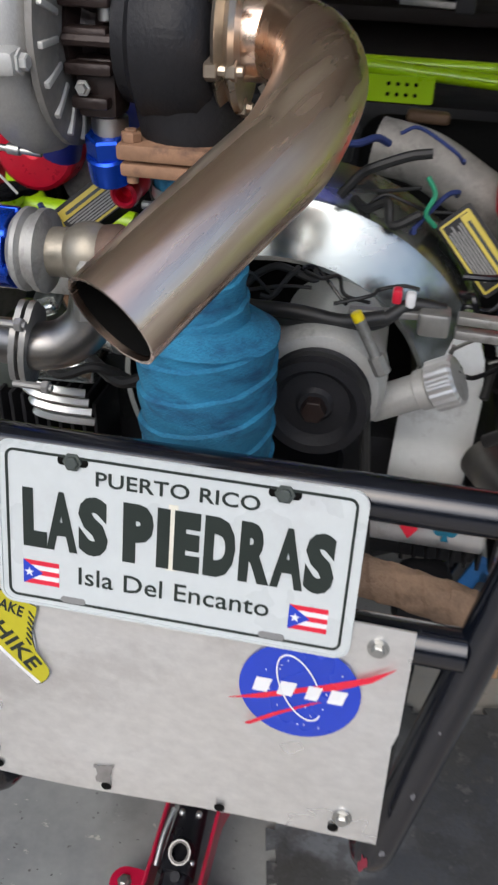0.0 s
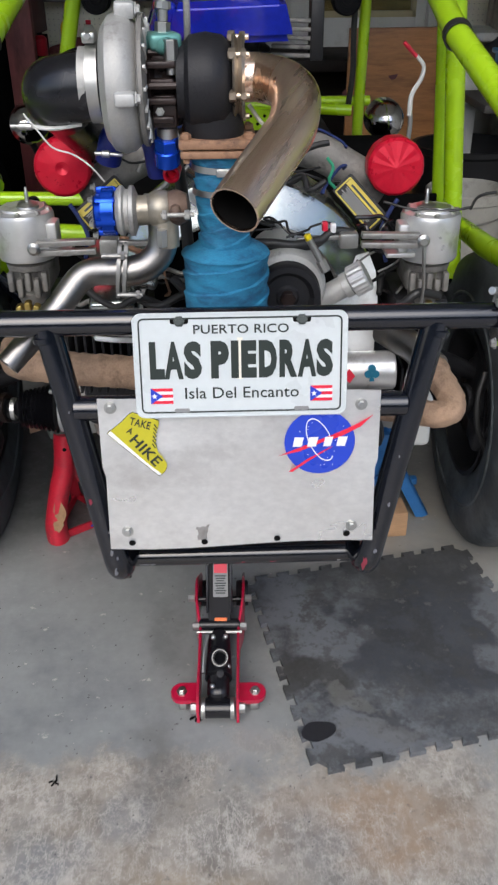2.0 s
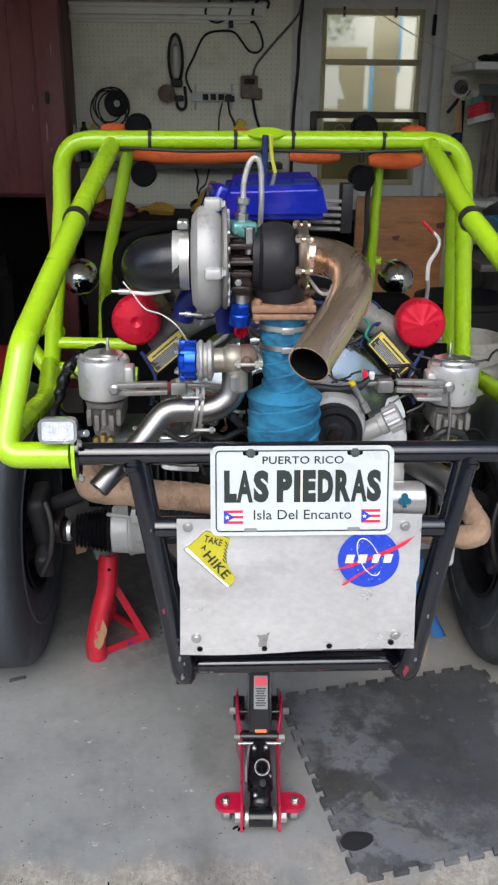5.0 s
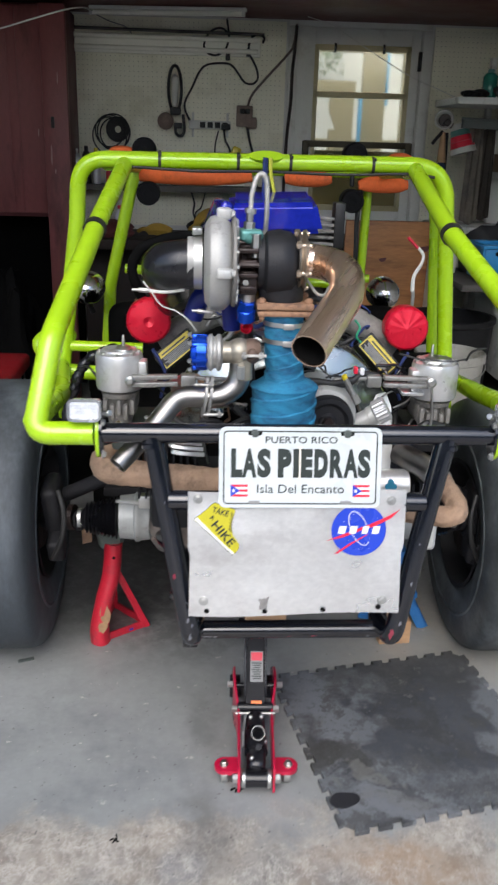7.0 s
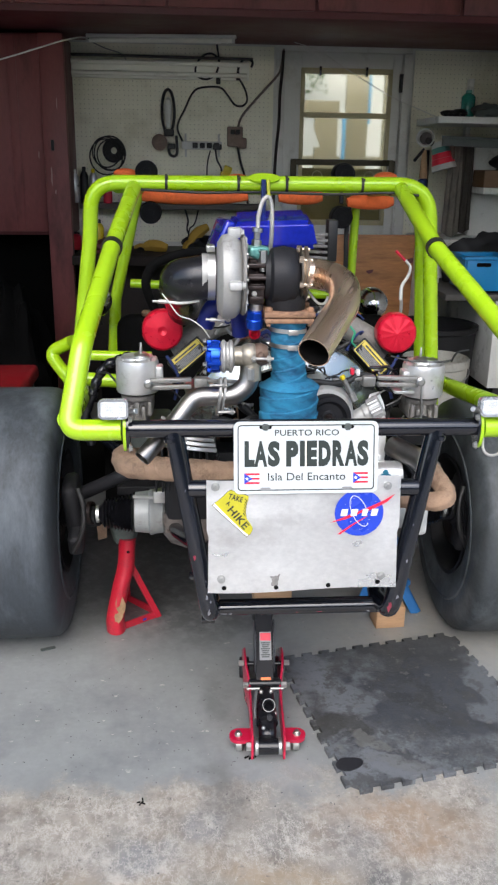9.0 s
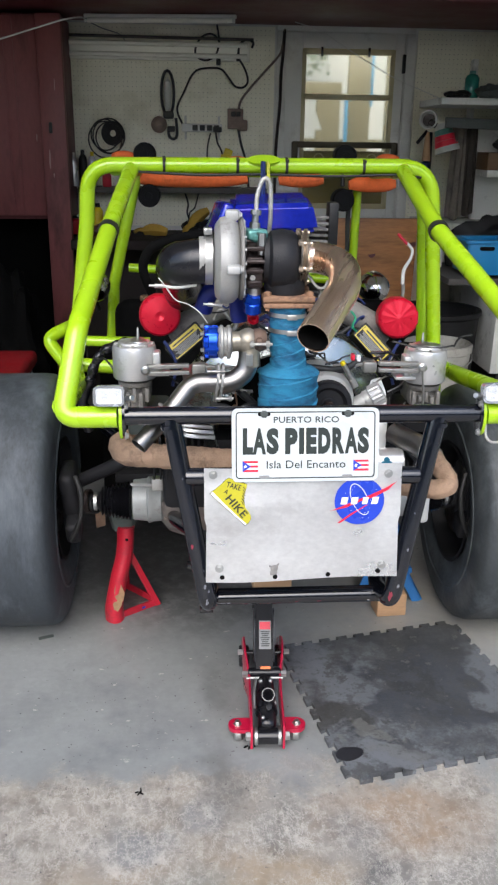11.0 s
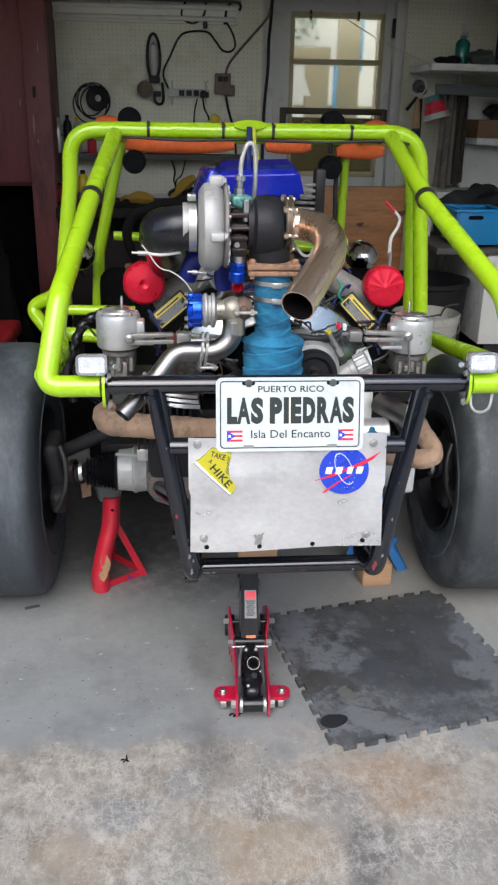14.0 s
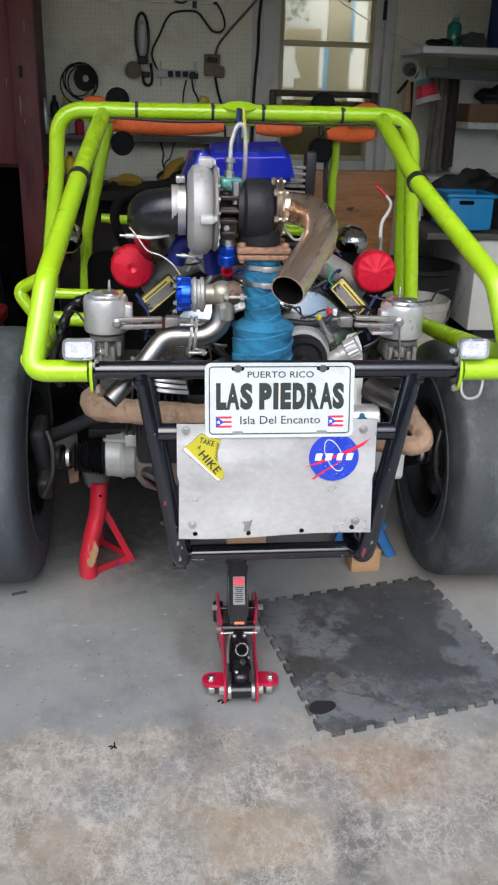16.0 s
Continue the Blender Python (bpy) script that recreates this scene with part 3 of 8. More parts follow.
def disc(cx, cy, rx, ry, n=48):
    return [(cx + rx * math.cos(2 * math.pi * i / n), cy + ry * math.sin(2 * math.pi * i / n)) for i in range(n)]


def frame_loop(bm, w, h, r, line, depth, m):
    """A thin rounded rectangular line."""
    a, b = rounded(w, h, r), rounded(w - 2 * line, h - 2 * line, max(r - line, 0.001))
    t = bmesh.new()
    va, vb = [t.verts.new((x, y, 0)) for x, y in a], [t.verts.new((x, y, 0)) for x, y in b]
    wa, wb = [t.verts.new((x, y, -depth)) for x, y in a], [t.verts.new((x, y, -depth)) for x, y in b]
    n = len(a)
    for i in range(n):
        j = (i + 1) % n
        t.faces.new((va[i], va[j], vb[j], vb[i]))
        t.faces.new((va[i], wa[i], wa[j], va[j]))
        t.faces.new((vb[i], vb[j], wb[j], wb[i]))
    return join_in(bm, t, m)


def words(bm, body, w, h, m, fat=0.0, depth=0.0004):
    """Lettering fitted to w by h, centred on m, raised by depth."""
    cu = bpy.data.curves.new("letters", "FONT")
    cu.body, cu.size, cu.extrude, cu.offset, cu.resolution_u, cu.space_character = body, 1.0, 0.0, fat, 3, 1 + fat * 2.4
    ob = bpy.data.objects.new("letters", cu)
    scene.collection.objects.link(ob)
    bpy.context.view_layer.update()
    me = bpy.data.meshes.new_from_object(ob.evaluated_get(bpy.context.evaluated_depsgraph_get()))
    bpy.data.objects.remove(ob)
    t = bmesh.new()
    t.from_mesh(me)
    bpy.data.meshes.remove(me)
    xs, ys = [v.co.x for v in t.verts], [v.co.y for v in t.verts]
    x0, x1, y0, y1 = min(xs), max(xs), min(ys), max(ys)
    for v in t.verts:
        v.co = Vector(((v.co.x - (x0 + x1) / 2) * w / (x1 - x0), (v.co.y - (y0 + y1) / 2) * h / (y1 - y0), 0))
    r = bmesh.ops.extrude_face_region(t, geom=t.faces[:])
    bmesh.ops.translate(t, vec=(0, 0, depth), verts=[g for g in r["geom"] if isinstance(g, bmesh.types.BMVert)])
    return join_in(bm, t, m)


def facing(centre, up, right=(1, 0, 0)):
    """A pose whose x runs right, y up and z out of a surface."""
    x = Vector(right).normalized()
    y = Vector(up)
    y = (y - x * y.dot(x)).normalized()
    z = x.cross(y)
    return Matrix.Translation(centre) @ Matrix((x, y, z)).transposed().to_4x4()


def bolt(bm, c, axis, r=0.006, h=0.004):
    lathe(bm, [(0, 0), (0, r * 1.5), (h * 0.3, r * 1.5), (h * 0.3, r), (h, r), (h * 1.15, r * 0.85), (h * 1.15, 0)], c, axis, 6 if r < 0.02 else 12)


# ---- the garage ----
WX0, WX1, WY0, WY1, CEIL = -2.45, 1.78, -0.12, 3.62, 2.46


def slab(name, x0, x1, y0, y1, z0, z1, material, label="", category="", kind="structure", bev=0.0):
    b = B()
    box(b, ((x0 + x1) / 2, (y0 + y1) / 2, (z0 + z1) / 2), (x1 - x0, y1 - y0, z1 - z0), bev=bev)
    ob = finish(b, name, material)
    return tagged(ob, label, category, kind=kind)


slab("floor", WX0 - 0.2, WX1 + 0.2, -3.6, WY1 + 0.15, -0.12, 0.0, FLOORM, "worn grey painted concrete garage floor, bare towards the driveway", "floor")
b = B()
for x0, x1, y0, y1 in ((-40, 40, -60, -3.61), (-40, 40, WY1 + 0.16, 60), (-40, WX0 - 0.21, -3.61, WY1 + 0.16), (WX1 + 0.21, 40, -3.61, WY1 + 0.16)):
    b.faces.new([b.verts.new(p) for p in ((x0, y0, -0.03), (x1, y0, -0.03), (x1, y1, -0.03), (x0, y1, -0.03))])
tagged(finish(b, "ground", GROUND), "pale concrete yard ground round the garage", "ground", kind="structure")

# unseen backdrop behind the camera, added to darken low reflections and light
slab("backdrop", -13, 13, -9.3, -9.0, -0.03, 2.75, mat("dark_green_backdrop", (0.045, 0.060, 0.030), 0.85, var=0.5, big=1.5, fine=9, bump=0.3), "plain dark green backdrop, unseen, added to darken reflections", "hedge")

DX0, DX1, DZ1 = 0.335, 1.03, 2.03      # the door in the back wall
GX0, GX1, GZ0, GZ1 = 0.437, 0.978, 1.06, 1.945
for nm, x0, x1, z0, z1 in (("wall_back_west", WX0 - 0.12, DX0 - 0.002, 0, CEIL), ("wall_back_east", DX1 + 0.002, WX1 + 0.12, 0, CEIL), ("wall_back_over_door", DX0 - 0.002, DX1 + 0.002, DZ1 + 0.002, CEIL)):
    slab(nm, x0, x1, WY1, WY1 + 0.12, z0, z1, WALLW, "white painted garage back wall", "wall")
slab("wall_west", WX0 - 0.12, WX0, WY0, WY1, 0, CEIL, WALLW, "plain white garage side wall", "wall")
slab("wall_east", WX1, WX1 + 0.12, WY0, WY1, 0, CEIL, WALLW, "plain white garage side wall", "wall")
slab("wall_front_west", WX0 - 0.12, -2.2, WY0 - 0.12, WY0, 0, CEIL, WALLW, "white wall beside the open garage door", "wall")
slab("wall_front_east", 1.70, WX1 + 0.12, WY0 - 0.12, WY0, 0, CEIL, WALLW, "white wall beside the open garage door", "wall")
slab("wall_front_header", -2.2, 1.70, WY0 - 0.12, WY0, 2.42, CEIL, WALLW, "white header over the open garage door", "wall")
slab("ceiling", WX0 - 0.12, WX1 + 0.12, WY0 - 0.12, WY1 + 0.12, CEIL, CEIL + 0.1, WALLW, "plain white garage ceiling", "ceiling")

# pegboard with real holes is too fine to cut: its holes are small dark sunk dots in one sheet
PEGM = mat("pegboard_white", (0.85, 0.83, 0.68), 0.6, var=0.05, bump=0.03, dirt=(0.68, 0.65, 0.50), dirt_amt=0.3, dirt_scale=3)


def pegboard(nm, x0, x1, z0, z1):
    ob = slab(nm, x0, x1, WY1 - 0.012, WY1 - 0.002, z0, z1, PEGM, "white pegboard sheet with rows of small holes", "pegboard")
    h = B()
    nx, nz = int((x1 - x0) / 0.0254), int((z1 - z0) / 0.0254)
    for i in range(nx):
        for k in range(nz):
            x, z = x0 + 0.013 + i * 0.0254, z0 + 0.013 + k * 0.0254
            h.faces.new([h.verts.new((x + 0.0024 * math.cos(a * math.pi / 3), WY1 - 0.0135, z + 0.0024 * math.sin(a * math.pi / 3))) for a in range(6)])
    tagged(finish(h, "holes", mat("peg_hole_shadow", (0.36, 0.35, 0.30), 0.9) if "peg_hole_shadow" not in bpy.data.materials else bpy.data.materials["peg_hole_shadow"], ob), kind="stuff")


pegboard("pegboard_west", -1.5, 0.27, 0.95, 2.05)
pegboard("pegboard_east", 1.10, WX1 - 0.01, 0.95, 2.05)

# the back door with its window
b = B()
t = 0.022
for c, s in (((DX0 - 0.045 + 0.02, WY1 - 0.012, DZ1 / 2), (0.05, 0.02, DZ1)), ((DX1 + 0.03, WY1 - 0.012, DZ1 / 2), (0.05, 0.02, DZ1)), (((DX0 + DX1) / 2, WY1 - 0.012, DZ1 + 0.028), (DX1 - DX0 + 0.11, 0.02, 0.05))):
    box(b, c, s, bev=0.003)
tagged(finish(b, "trim", DOORW), "white painted door casing on the back wall", "door casing", kind="structure")
b = B()
yd = WY1 + 0.03
box(b, ((DX0 + GX0) / 2, yd, DZ1 / 2), (GX0 - DX0, 0.04, DZ1), bev=0.002)
box(b, ((DX1 + GX1) / 2, yd, DZ1 / 2), (DX1 - GX1, 0.04, DZ1), bev=0.002)
box(b, ((GX0 + GX1) / 2, yd, (DZ1 + GZ1) / 2), (GX1 - GX0, 0.04, DZ1 - GZ1), bev=0.002)
box(b, ((GX0 + GX1) / 2, yd, GZ0 / 2), (GX1 - GX0, 0.04, GZ0), bev=0.002)
door = tagged(finish(b, "door_1", DOORW), "closed white wooden back door with a tall glazed window", "door", kind="structure")
b = B()
for z in (GZ0 + 0.012, 1.69, GZ1 - 0.012):
    box(b, ((GX0 + GX1) / 2, yd - 0.012, z), (GX1 - GX0, 0.03, 0.03), bev=0.003)
for x in (GX0 + 0.008, GX1 - 0.012):
    box(b, (x, yd - 0.012, (GZ0 + GZ1) / 2), (0.024, 0.03, GZ1 - GZ0), bev=0.003)
part("window_frame", b, CREAM, door, "cream painted window frame and crossbar")
for z0, z1 in ((GZ0 + 0.02, 1.68), (1.70, GZ1 - 0.02)):
    b = B()
    box(b, ((GX0 + GX1) / 2, yd, (z0 + z1) / 2), (GX1 - GX0 - 0.03, 0.004, z1 - z0), bev=0)
    p = part("pane", b, GLASS, door)
    p.visible_shadow = False
b = B()
box(b, ((GX0 + GX1) / 2 - 0.01, yd - 0.045, 1.425), (0.62, 0.02, 0.035), bev=0.003)
for x in (0.40, 1.0):
    box(b, (x, yd - 0.045, 1.385), (0.035, 0.03, 0.11), bev=0.004)
part("security_bar", b, mat("dark_bronze_bar", (0.06, 0.05, 0.03), 0.5, 0.4), door, "dark security bar across the window")
b = B()
box(b, (DX1 - 0.004, WY1 - 0.012, 1.872), (0.016, 0.03, 0.10), bev=0.002)
part("hinge", b, DARKPLASTIC, door, "black door hinge")
for x in (0.545, 0.82):
    b = B()
    box(b, (x, yd - 0.03, 1.93), (0.012, 0.02, 0.05), bev=0.002)
    part("clip", b, BLACKP, door)
for x in (0.55, 0.87):
    b = B()
    tube(b, [V(x + 0.03 * math.cos(a / 12 * math.tau), yd - 0.02, 1.345 + 0.03 * math.sin(a / 12 * math.tau)) for a in range(13)], 0.003, 6)
    part("scroll", b, CREAM, door)
b = B()
box(b, ((GX0 + GX1) / 2, yd + 0.012, 1.20), (GX1 - GX0 - 0.05, 0.003, 0.38), bev=0)
part("lower_panel", b, mat("cream_panel", (0.5, 0.42, 0.24), 0.6), door, "cream panel behind the lower window")

# outside the back window: a neighbouring house wall and a hedge
b = B()
box(b, (0.3, 7.0, 1.5), (5.0, 0.2, 3.0), bev=0)
house = tagged(finish(b, "house_wall", SIDINGW), "white clad house wall across the yard", "house wall", kind="structure")
for i in range(24):
    b = B()
    box(b, (0.3, 6.89, 0.06 + i * 0.125), (5.0, 0.02, 0.118), (6, 0, 0), bev=0)
    part("siding_board", b, SIDINGW, house)
porch = thing("porch", (0.9, 5.0, 0), "tan boarded porch with posts outside the back window", "porch")
for c, s in (((0.81, 5.0, 0.88), (0.175, 0.05, 1.76)), ((1.037, 5.0, 1.3), (0.17, 0.05, 2.6)), ((0.66, 5.03, 1.813), (0.50, 0.04, 0.095)), ((1.30, 5.0, 1.3), (0.12, 0.05, 2.6)), ((0.45, 5.0, 1.3), (0.12, 0.05, 2.6)), ((0.9, 5.02, 1.45), (1.2, 0.03, 0.035)), ((0.9, 5.02, 2.15), (1.2, 0.05, 0.20)), ((0.9, 5.04, 0.55), (1.2, 0.03, 1.1))):
    b = B()
    box(b, c, s, bev=0.004)
    part("board", b, TANBOARD, porch)
for c, s in (((1.128, 4.99, 1.95), (0.018, 0.05, 0.5)), ((0.945, 4.99, 1.3), (0.022, 0.05, 0.9))):
    b = B()
    box(b, c, s, bev=0.002)
    part("trim_strip", b, SKYBLUE, porch, "light blue trim strip")
b = B()
outline(b, [(-0.06, -0.14), (0.10, -0.14), (0.02, 0.06), (-0.06, 0.02)], 0.02, facing((0.665, 4.97, 1.67), (0, 0, 1)))
part("gable_panel", b, SIDINGW, porch, "white gable panel")

rng = random.Random(5)


def hedge(x0, x1, y, z0, z1, count):
    h = B()
    for i in range(count):
        c = V(rng.uniform(x0, x1), y + rng.uniform(-0.15, 0.15), rng.uniform(z0, z1))
        a, e = rng.uniform(0, 6.28), rng.uniform(-0.9, 0.9)
        u = V(math.cos(a) * math.cos(e), math.sin(a) * math.cos(e), math.sin(e)) * rng.uniform(0.03, 0.06)
        w = u.orthogonal().normalized() * 0.02
        h.faces.new([h.verts.new(c + q) for q in (-u, w, u, -w)])
    return h


tagged(finish(hedge(-0.3, 1.0, 6.3, 2.0, 3.2, 1500), "tree_foliage", LEAF), "green tree leaves hanging beyond the window", "foliage", kind="stuff")

# ---- maroon cupboards ----
CUPZ = 2.055
cup = thing("overhead_cupboard", (-0.3, 3.1, CUPZ), "long maroon painted cupboard hung under the ceiling", "cupboard")
b = B()
box(b, (-0.33, 3.12, (CUPZ + CEIL) / 2), (4.2, 0.96, CEIL - CUPZ - 0.01), bev=0.003)
part("body", b, MAROOND, cup)
for i in range(6):
    x = -2.05 + i * 0.69
    b = B()
    box(b, (x, 2.632, (CUPZ + CEIL) / 2 + 0.01), (0.675, 0.02, CEIL - CUPZ - 0.05), bev=0.004)
    part("door", b, MAROON, cup)

tall = thing("tall_cupboard", (-1.7, 3.4, 0), "tall maroon painted wooden cupboard with an open base", "cupboard")
b = B()
box(b, (-1.705, 3.42, 1.53), (1.63, 0.38, 1.03), bev=0.003)
part("body", b, MAROOND, tall)
b = B()
box(b, (-0.942, 3.20, 1.02), (0.128, 0.06, 2.04), bev=0.006)
part("front_post", b, MAROON, tall, "maroon corner post with scuffed paint")
for x, w in ((-1.375, 0.73), (-2.09, 0.68)):
    b = B()
    box(b, (x, 3.218, 1.535), (w, 0.022, 1.00), bev=0.004)
    d = part("door", b, MAROON, tall, "maroon door with scuffed paint")
    b = B()
    for px in (x - w * 0.30, x + w * 0.30):
        box(b, (px, 3.205, 1.535), (0.05, 0.008, 0.98), bev=0.002)
    part("stile", b, MAROON, d)
b = B()
box(b, (-0.958, 3.166, 1.49), (0.016, 0.02, 0.055), bev=0.003)
part("latch", b, DARKPLASTIC, tall, "small black latch")
for x, z, w, hh in ((-0.972, 1.33, 0.006, 0.05), (-0.955, 1.25, 0.004, 0.012), (-0.925, 1.70, 0.003, 0.03), (-1.04, 1.44, 0.004, 0.02)):
    b = B()
    outline(b, [(w * math.cos(k / 9 * math.tau) * (0.6 + 0.4 * (k % 2)), hh * math.sin(k / 9 * math.tau)) for k in range(9)], 0.003, facing((x, 3.1685 if x > -1.006 else 3.2055, z), (0.05, 0, 1)))
    part("scuff", b, mat("pale_scuffed_paint", (0.36, 0.20, 0.19), 0.7) if "pale_scuffed_paint" not in bpy.data.materials else bpy.data.materials["pale_scuffed_paint"], tall, "pale scuff in the paint")
# panel coloured black in place of the shade in the open base
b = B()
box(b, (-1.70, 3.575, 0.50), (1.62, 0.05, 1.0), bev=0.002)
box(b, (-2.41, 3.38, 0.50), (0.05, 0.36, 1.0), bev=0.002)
part("base_panel", b, BLACKCLOTHSHADE, tall, "back panel, its recess shade put in as black")

# ---- lamps, cords and tools on the pegboard ----
ul = thing("fluorescent_lamp", (-0.37, 3.26, 2.03), "unlit white fluorescent strip lamp under the maroon cupboard", "ceiling lamp")
b = B()
box(b, (-0.37, 3.26, 2.046), (0.80, 0.05, 0.016), (0, 0, -7), bev=0.003)
part("housing", b, WHITEPL, ul)
LA, LB = V(-0.762, 3.315, 2.026), V(0.012, 3.205, 2.026)
b = B()
rod(b, LA, LB, 0.0125, 14)
part("tube", b, TUBEW, ul, "white glass tube")
for q in (LA, LB):
    b = B()
    box(b, q + V(0, 0, 0.006), (0.016, 0.03, 0.036), (0, 0, -7), bev=0.003)
    part("end_cap", b, WHITEPL, ul)
wl = thing("wall_strip_lamp", (-0.4, 3.55, 1.9), "long unlit double strip lamp across the pegboard", "wall lamp")
b = B()
box(b, (-0.40, 3.595, 1.915), (1.05, 0.02, 0.10), bev=0.003)
part("housing", b, TUBEW, wl)
for z in (1.948, 1.890):
    b = B()
    rod(b, (-0.92, 3.575, z), (0.11, 3.575, z), 0.013, 12)
    part("tube", b, TUBEW, wl)
b = B()
rod(b, (-0.92, 3.585, 1.984), (0.145, 3.585, 1.979), 0.008, 8)
part("rail", b, GREYWOOD, wl)


def cord(name, pts, r, material, label, n=8):
    h = B()
    tube(h, spline(pts, n), r, 8)
    return tagged(finish(h, name, material), label, "cable")


yw = WY1 - 0.035
def on_wall(*xz):
    return [(x, yw, z) for x, z in xz]


cord("lamp_cord", on_wall((-0.062, 2.052), (-0.054, 2.003), (-0.05, 1.96), (-0.068, 1.90), (-0.117, 1.869), (-0.165, 1.879), (-0.186, 1.913), (-0.17, 1.963), (-0.134, 1.996), (-0.092, 2.004), (-0.059, 1.984), (-0.047, 1.955)), 0.0055, CABLE, "black cord looped over the wall lamp")
cord("lamp_cord", on_wall((-0.262, 1.525), (-0.29, 1.588), (-0.287, 1.633), (-0.251, 1.702), (-0.208, 1.786), (-0.165, 1.82), (-0.08, 1.83), (-0.032, 1.82), (0.005, 1.78), (0.042, 1.736), (0.085, 1.729), (0.113, 1.754), (0.109, 1.799), (0.088, 1.843), (0.066, 1.875)), 0.0055, CABLE, "black cord running along the pegboard to a power strip")
cord("lamp_cord", on_wall((0.06, 1.884), (0.062, 1.93), (0.082, 1.969), (0.112, 1.98), (0.143, 1.965), (0.137, 1.937)), 0.0065, CABLE, "black cord hooked over the end of the wall lamp")
for x, z in ((-0.054, 1.864), (0.060, 1.886)):
    b = B()
    box(b, (x, yw, z), (0.024, 0.026, 0.040), bev=0.005)
    tagged(finish(b, "cord_plug", CABLE), "small black plug hanging below the wall lamp", "plug")
cord("mains_cord", on_wall((0.323, 2.039), (0.308, 1.936), (0.279, 1.886), (0.177, 1.778), (0.104, 1.698), (0.074, 1.652), (0.062, 1.606)), 0.0065, mat("grey_brown_cable", (0.16, 0.13, 0.11), 0.6), "grey-brown cord slung from the door casing to an outlet box")
cord("mains_cord", on_wall((0.322, 2.03), (0.315, 1.903), (0.306, 1.792), (0.304, 1.645), (0.293, 1.506), (0.286, 1.37), (0.28, 1.0)), 0.009, BROWNIRON, "dark cable run straight down beside the door")
cord("thin_wire", on_wall((-0.77, 2.05), (-0.70, 2.02), (-0.604, 1.99), (-0.57, 1.94)), 0.003, LABELGREY, "thin grey wire hanging over the wall lamp")
cord("ceiling_wire", [(-2.3, 2.66, 2.05), (-2.0, 2.595, 1.72), (-1.5, 2.59, 1.74), (-1.1, 2.59, 1.845), (-0.93, 2.59, 1.895), (-0.80, 2.62, 1.938), (-0.74, 2.80, 1.975), (-0.755, 3.30, 2.03)], 0.0035, WHITEPL, "white wire sagging below the cupboard")

ps = thing("power_strip", (-0.17, 3.58, 1.5), "pale power strip with black sockets and plugs", "power strip")
b = B()
box(b, (-0.150, 3.59, 1.508), (0.235, 0.03, 0.045), bev=0.004)
part("body", b, WHITEPL, ps)
for i in range(4):
    b = B()
    box(b, (-0.19 + i * 0.042, 3.572, 1.508), (0.03, 0.012, 0.03), bev=0.002)
    part("socket", b, DARKPLASTIC, ps)
b = B()
box(b, (-0.06, 3.565, 1.50), (0.05, 0.04, 0.03), bev=0.004)
part("plug", b, CABLE, ps, "black plug in the last socket")
for x in (-0.245, -0.05):
    b = B()
    box(b, (x, 3.600, 1.508), (0.012, 0.012, 0.13), bev=0.003)
    part("bracket", b, WHITEPL, ps)
ob_ = thing("outlet_box", (0.045, 3.58, 1.56), "rusty outlet box with plugs in it", "outlet")
b = B()
box(b, (0.045, 3.585, 1.56), (0.09, 0.05, 0.11), bev=0.006)
box(b, (0.085, 3.585, 1.525), (0.06, 0.045, 0.06), bev=0.010)
part("box", b, TANPLUG, ob_)
b = B()
box(b, (0.03, 3.55, 1.585), (0.025, 0.03, 0.025), bev=0.004)
box(b, (0.06, 3.55, 1.585), (0.025, 0.03, 0.025), bev=0.004)
part("plug", b, CABLE, ob_)
cord("mains_cord", [(0.06, yw, 1.52), (0.08, yw, 1.42), (0.11, yw, 1.32), (0.13, yw, 1.15)], 0.007, CABLE, "dark cord dropping from the outlet box")
cord("mains_cord", [(-0.10, yw, 1.48), (-0.115, yw, 1.42), (-0.12, yw, 1.37), (-0.12, yw, 1.33)], 0.004, CABLE, "black cord hanging from the power strip")
cord("mains_cord", [(-0.07, yw, 1.49), (-0.06, yw, 1.43), (-0.035, yw, 1.38), (-0.03, yw, 1.33)], 0.005, CABLE, "black cord hanging from the power strip")
b = B()
box(b, (-0.135, yw, 1.315), (0.025, 0.02, 0.05), bev=0.005)
tagged(finish(b, "hanging_plug", CABLE), "small black plug hanging on the pegboard", "plug")
b = B()
box(b, (0.0, yw, 1.365), (0.05, 0.03, 0.06), (0, 20, 0), bev=0.008)
box(b, (-0.025, yw, 1.34), (0.03, 0.03, 0.05), bev=0.008)
tagged(finish(b, "tape_measure", STICKYEL), "yellow and black tape measure hung on the pegboard", "tape measure")
cord("thin_wire", [(-0.255, yw, 1.15), (-0.235, yw, 1.08), (-0.24, yw, 1.02), (-0.20, yw, 0.94)], 0.005, CABLE, "thin dark wire hanging below the shelf")
cord("thin_wire", [(-0.17, yw, 1.15), (-0.195, yw, 1.06), (-0.225, yw, 1.03), (-0.235, yw, 0.98)], 0.004, CABLE, "thin dark wire hanging below the shelf")
cord("pull_cord", [(0.36, 3.42, 2.055), (0.499, 3.4, 2.012), (0.644, 3.4, 1.930), (0.922, 3.4, 1.784), (1.088, 3.4, 1.721), (1.206, 3.4, 1.676)], 0.0022, WHITEPL, "thin pale cord slung across the back door")

coil = thing("cable_coil", (-0.68, 3.56, 1.45), "coil of black cable hung on the pegboard", "cable")
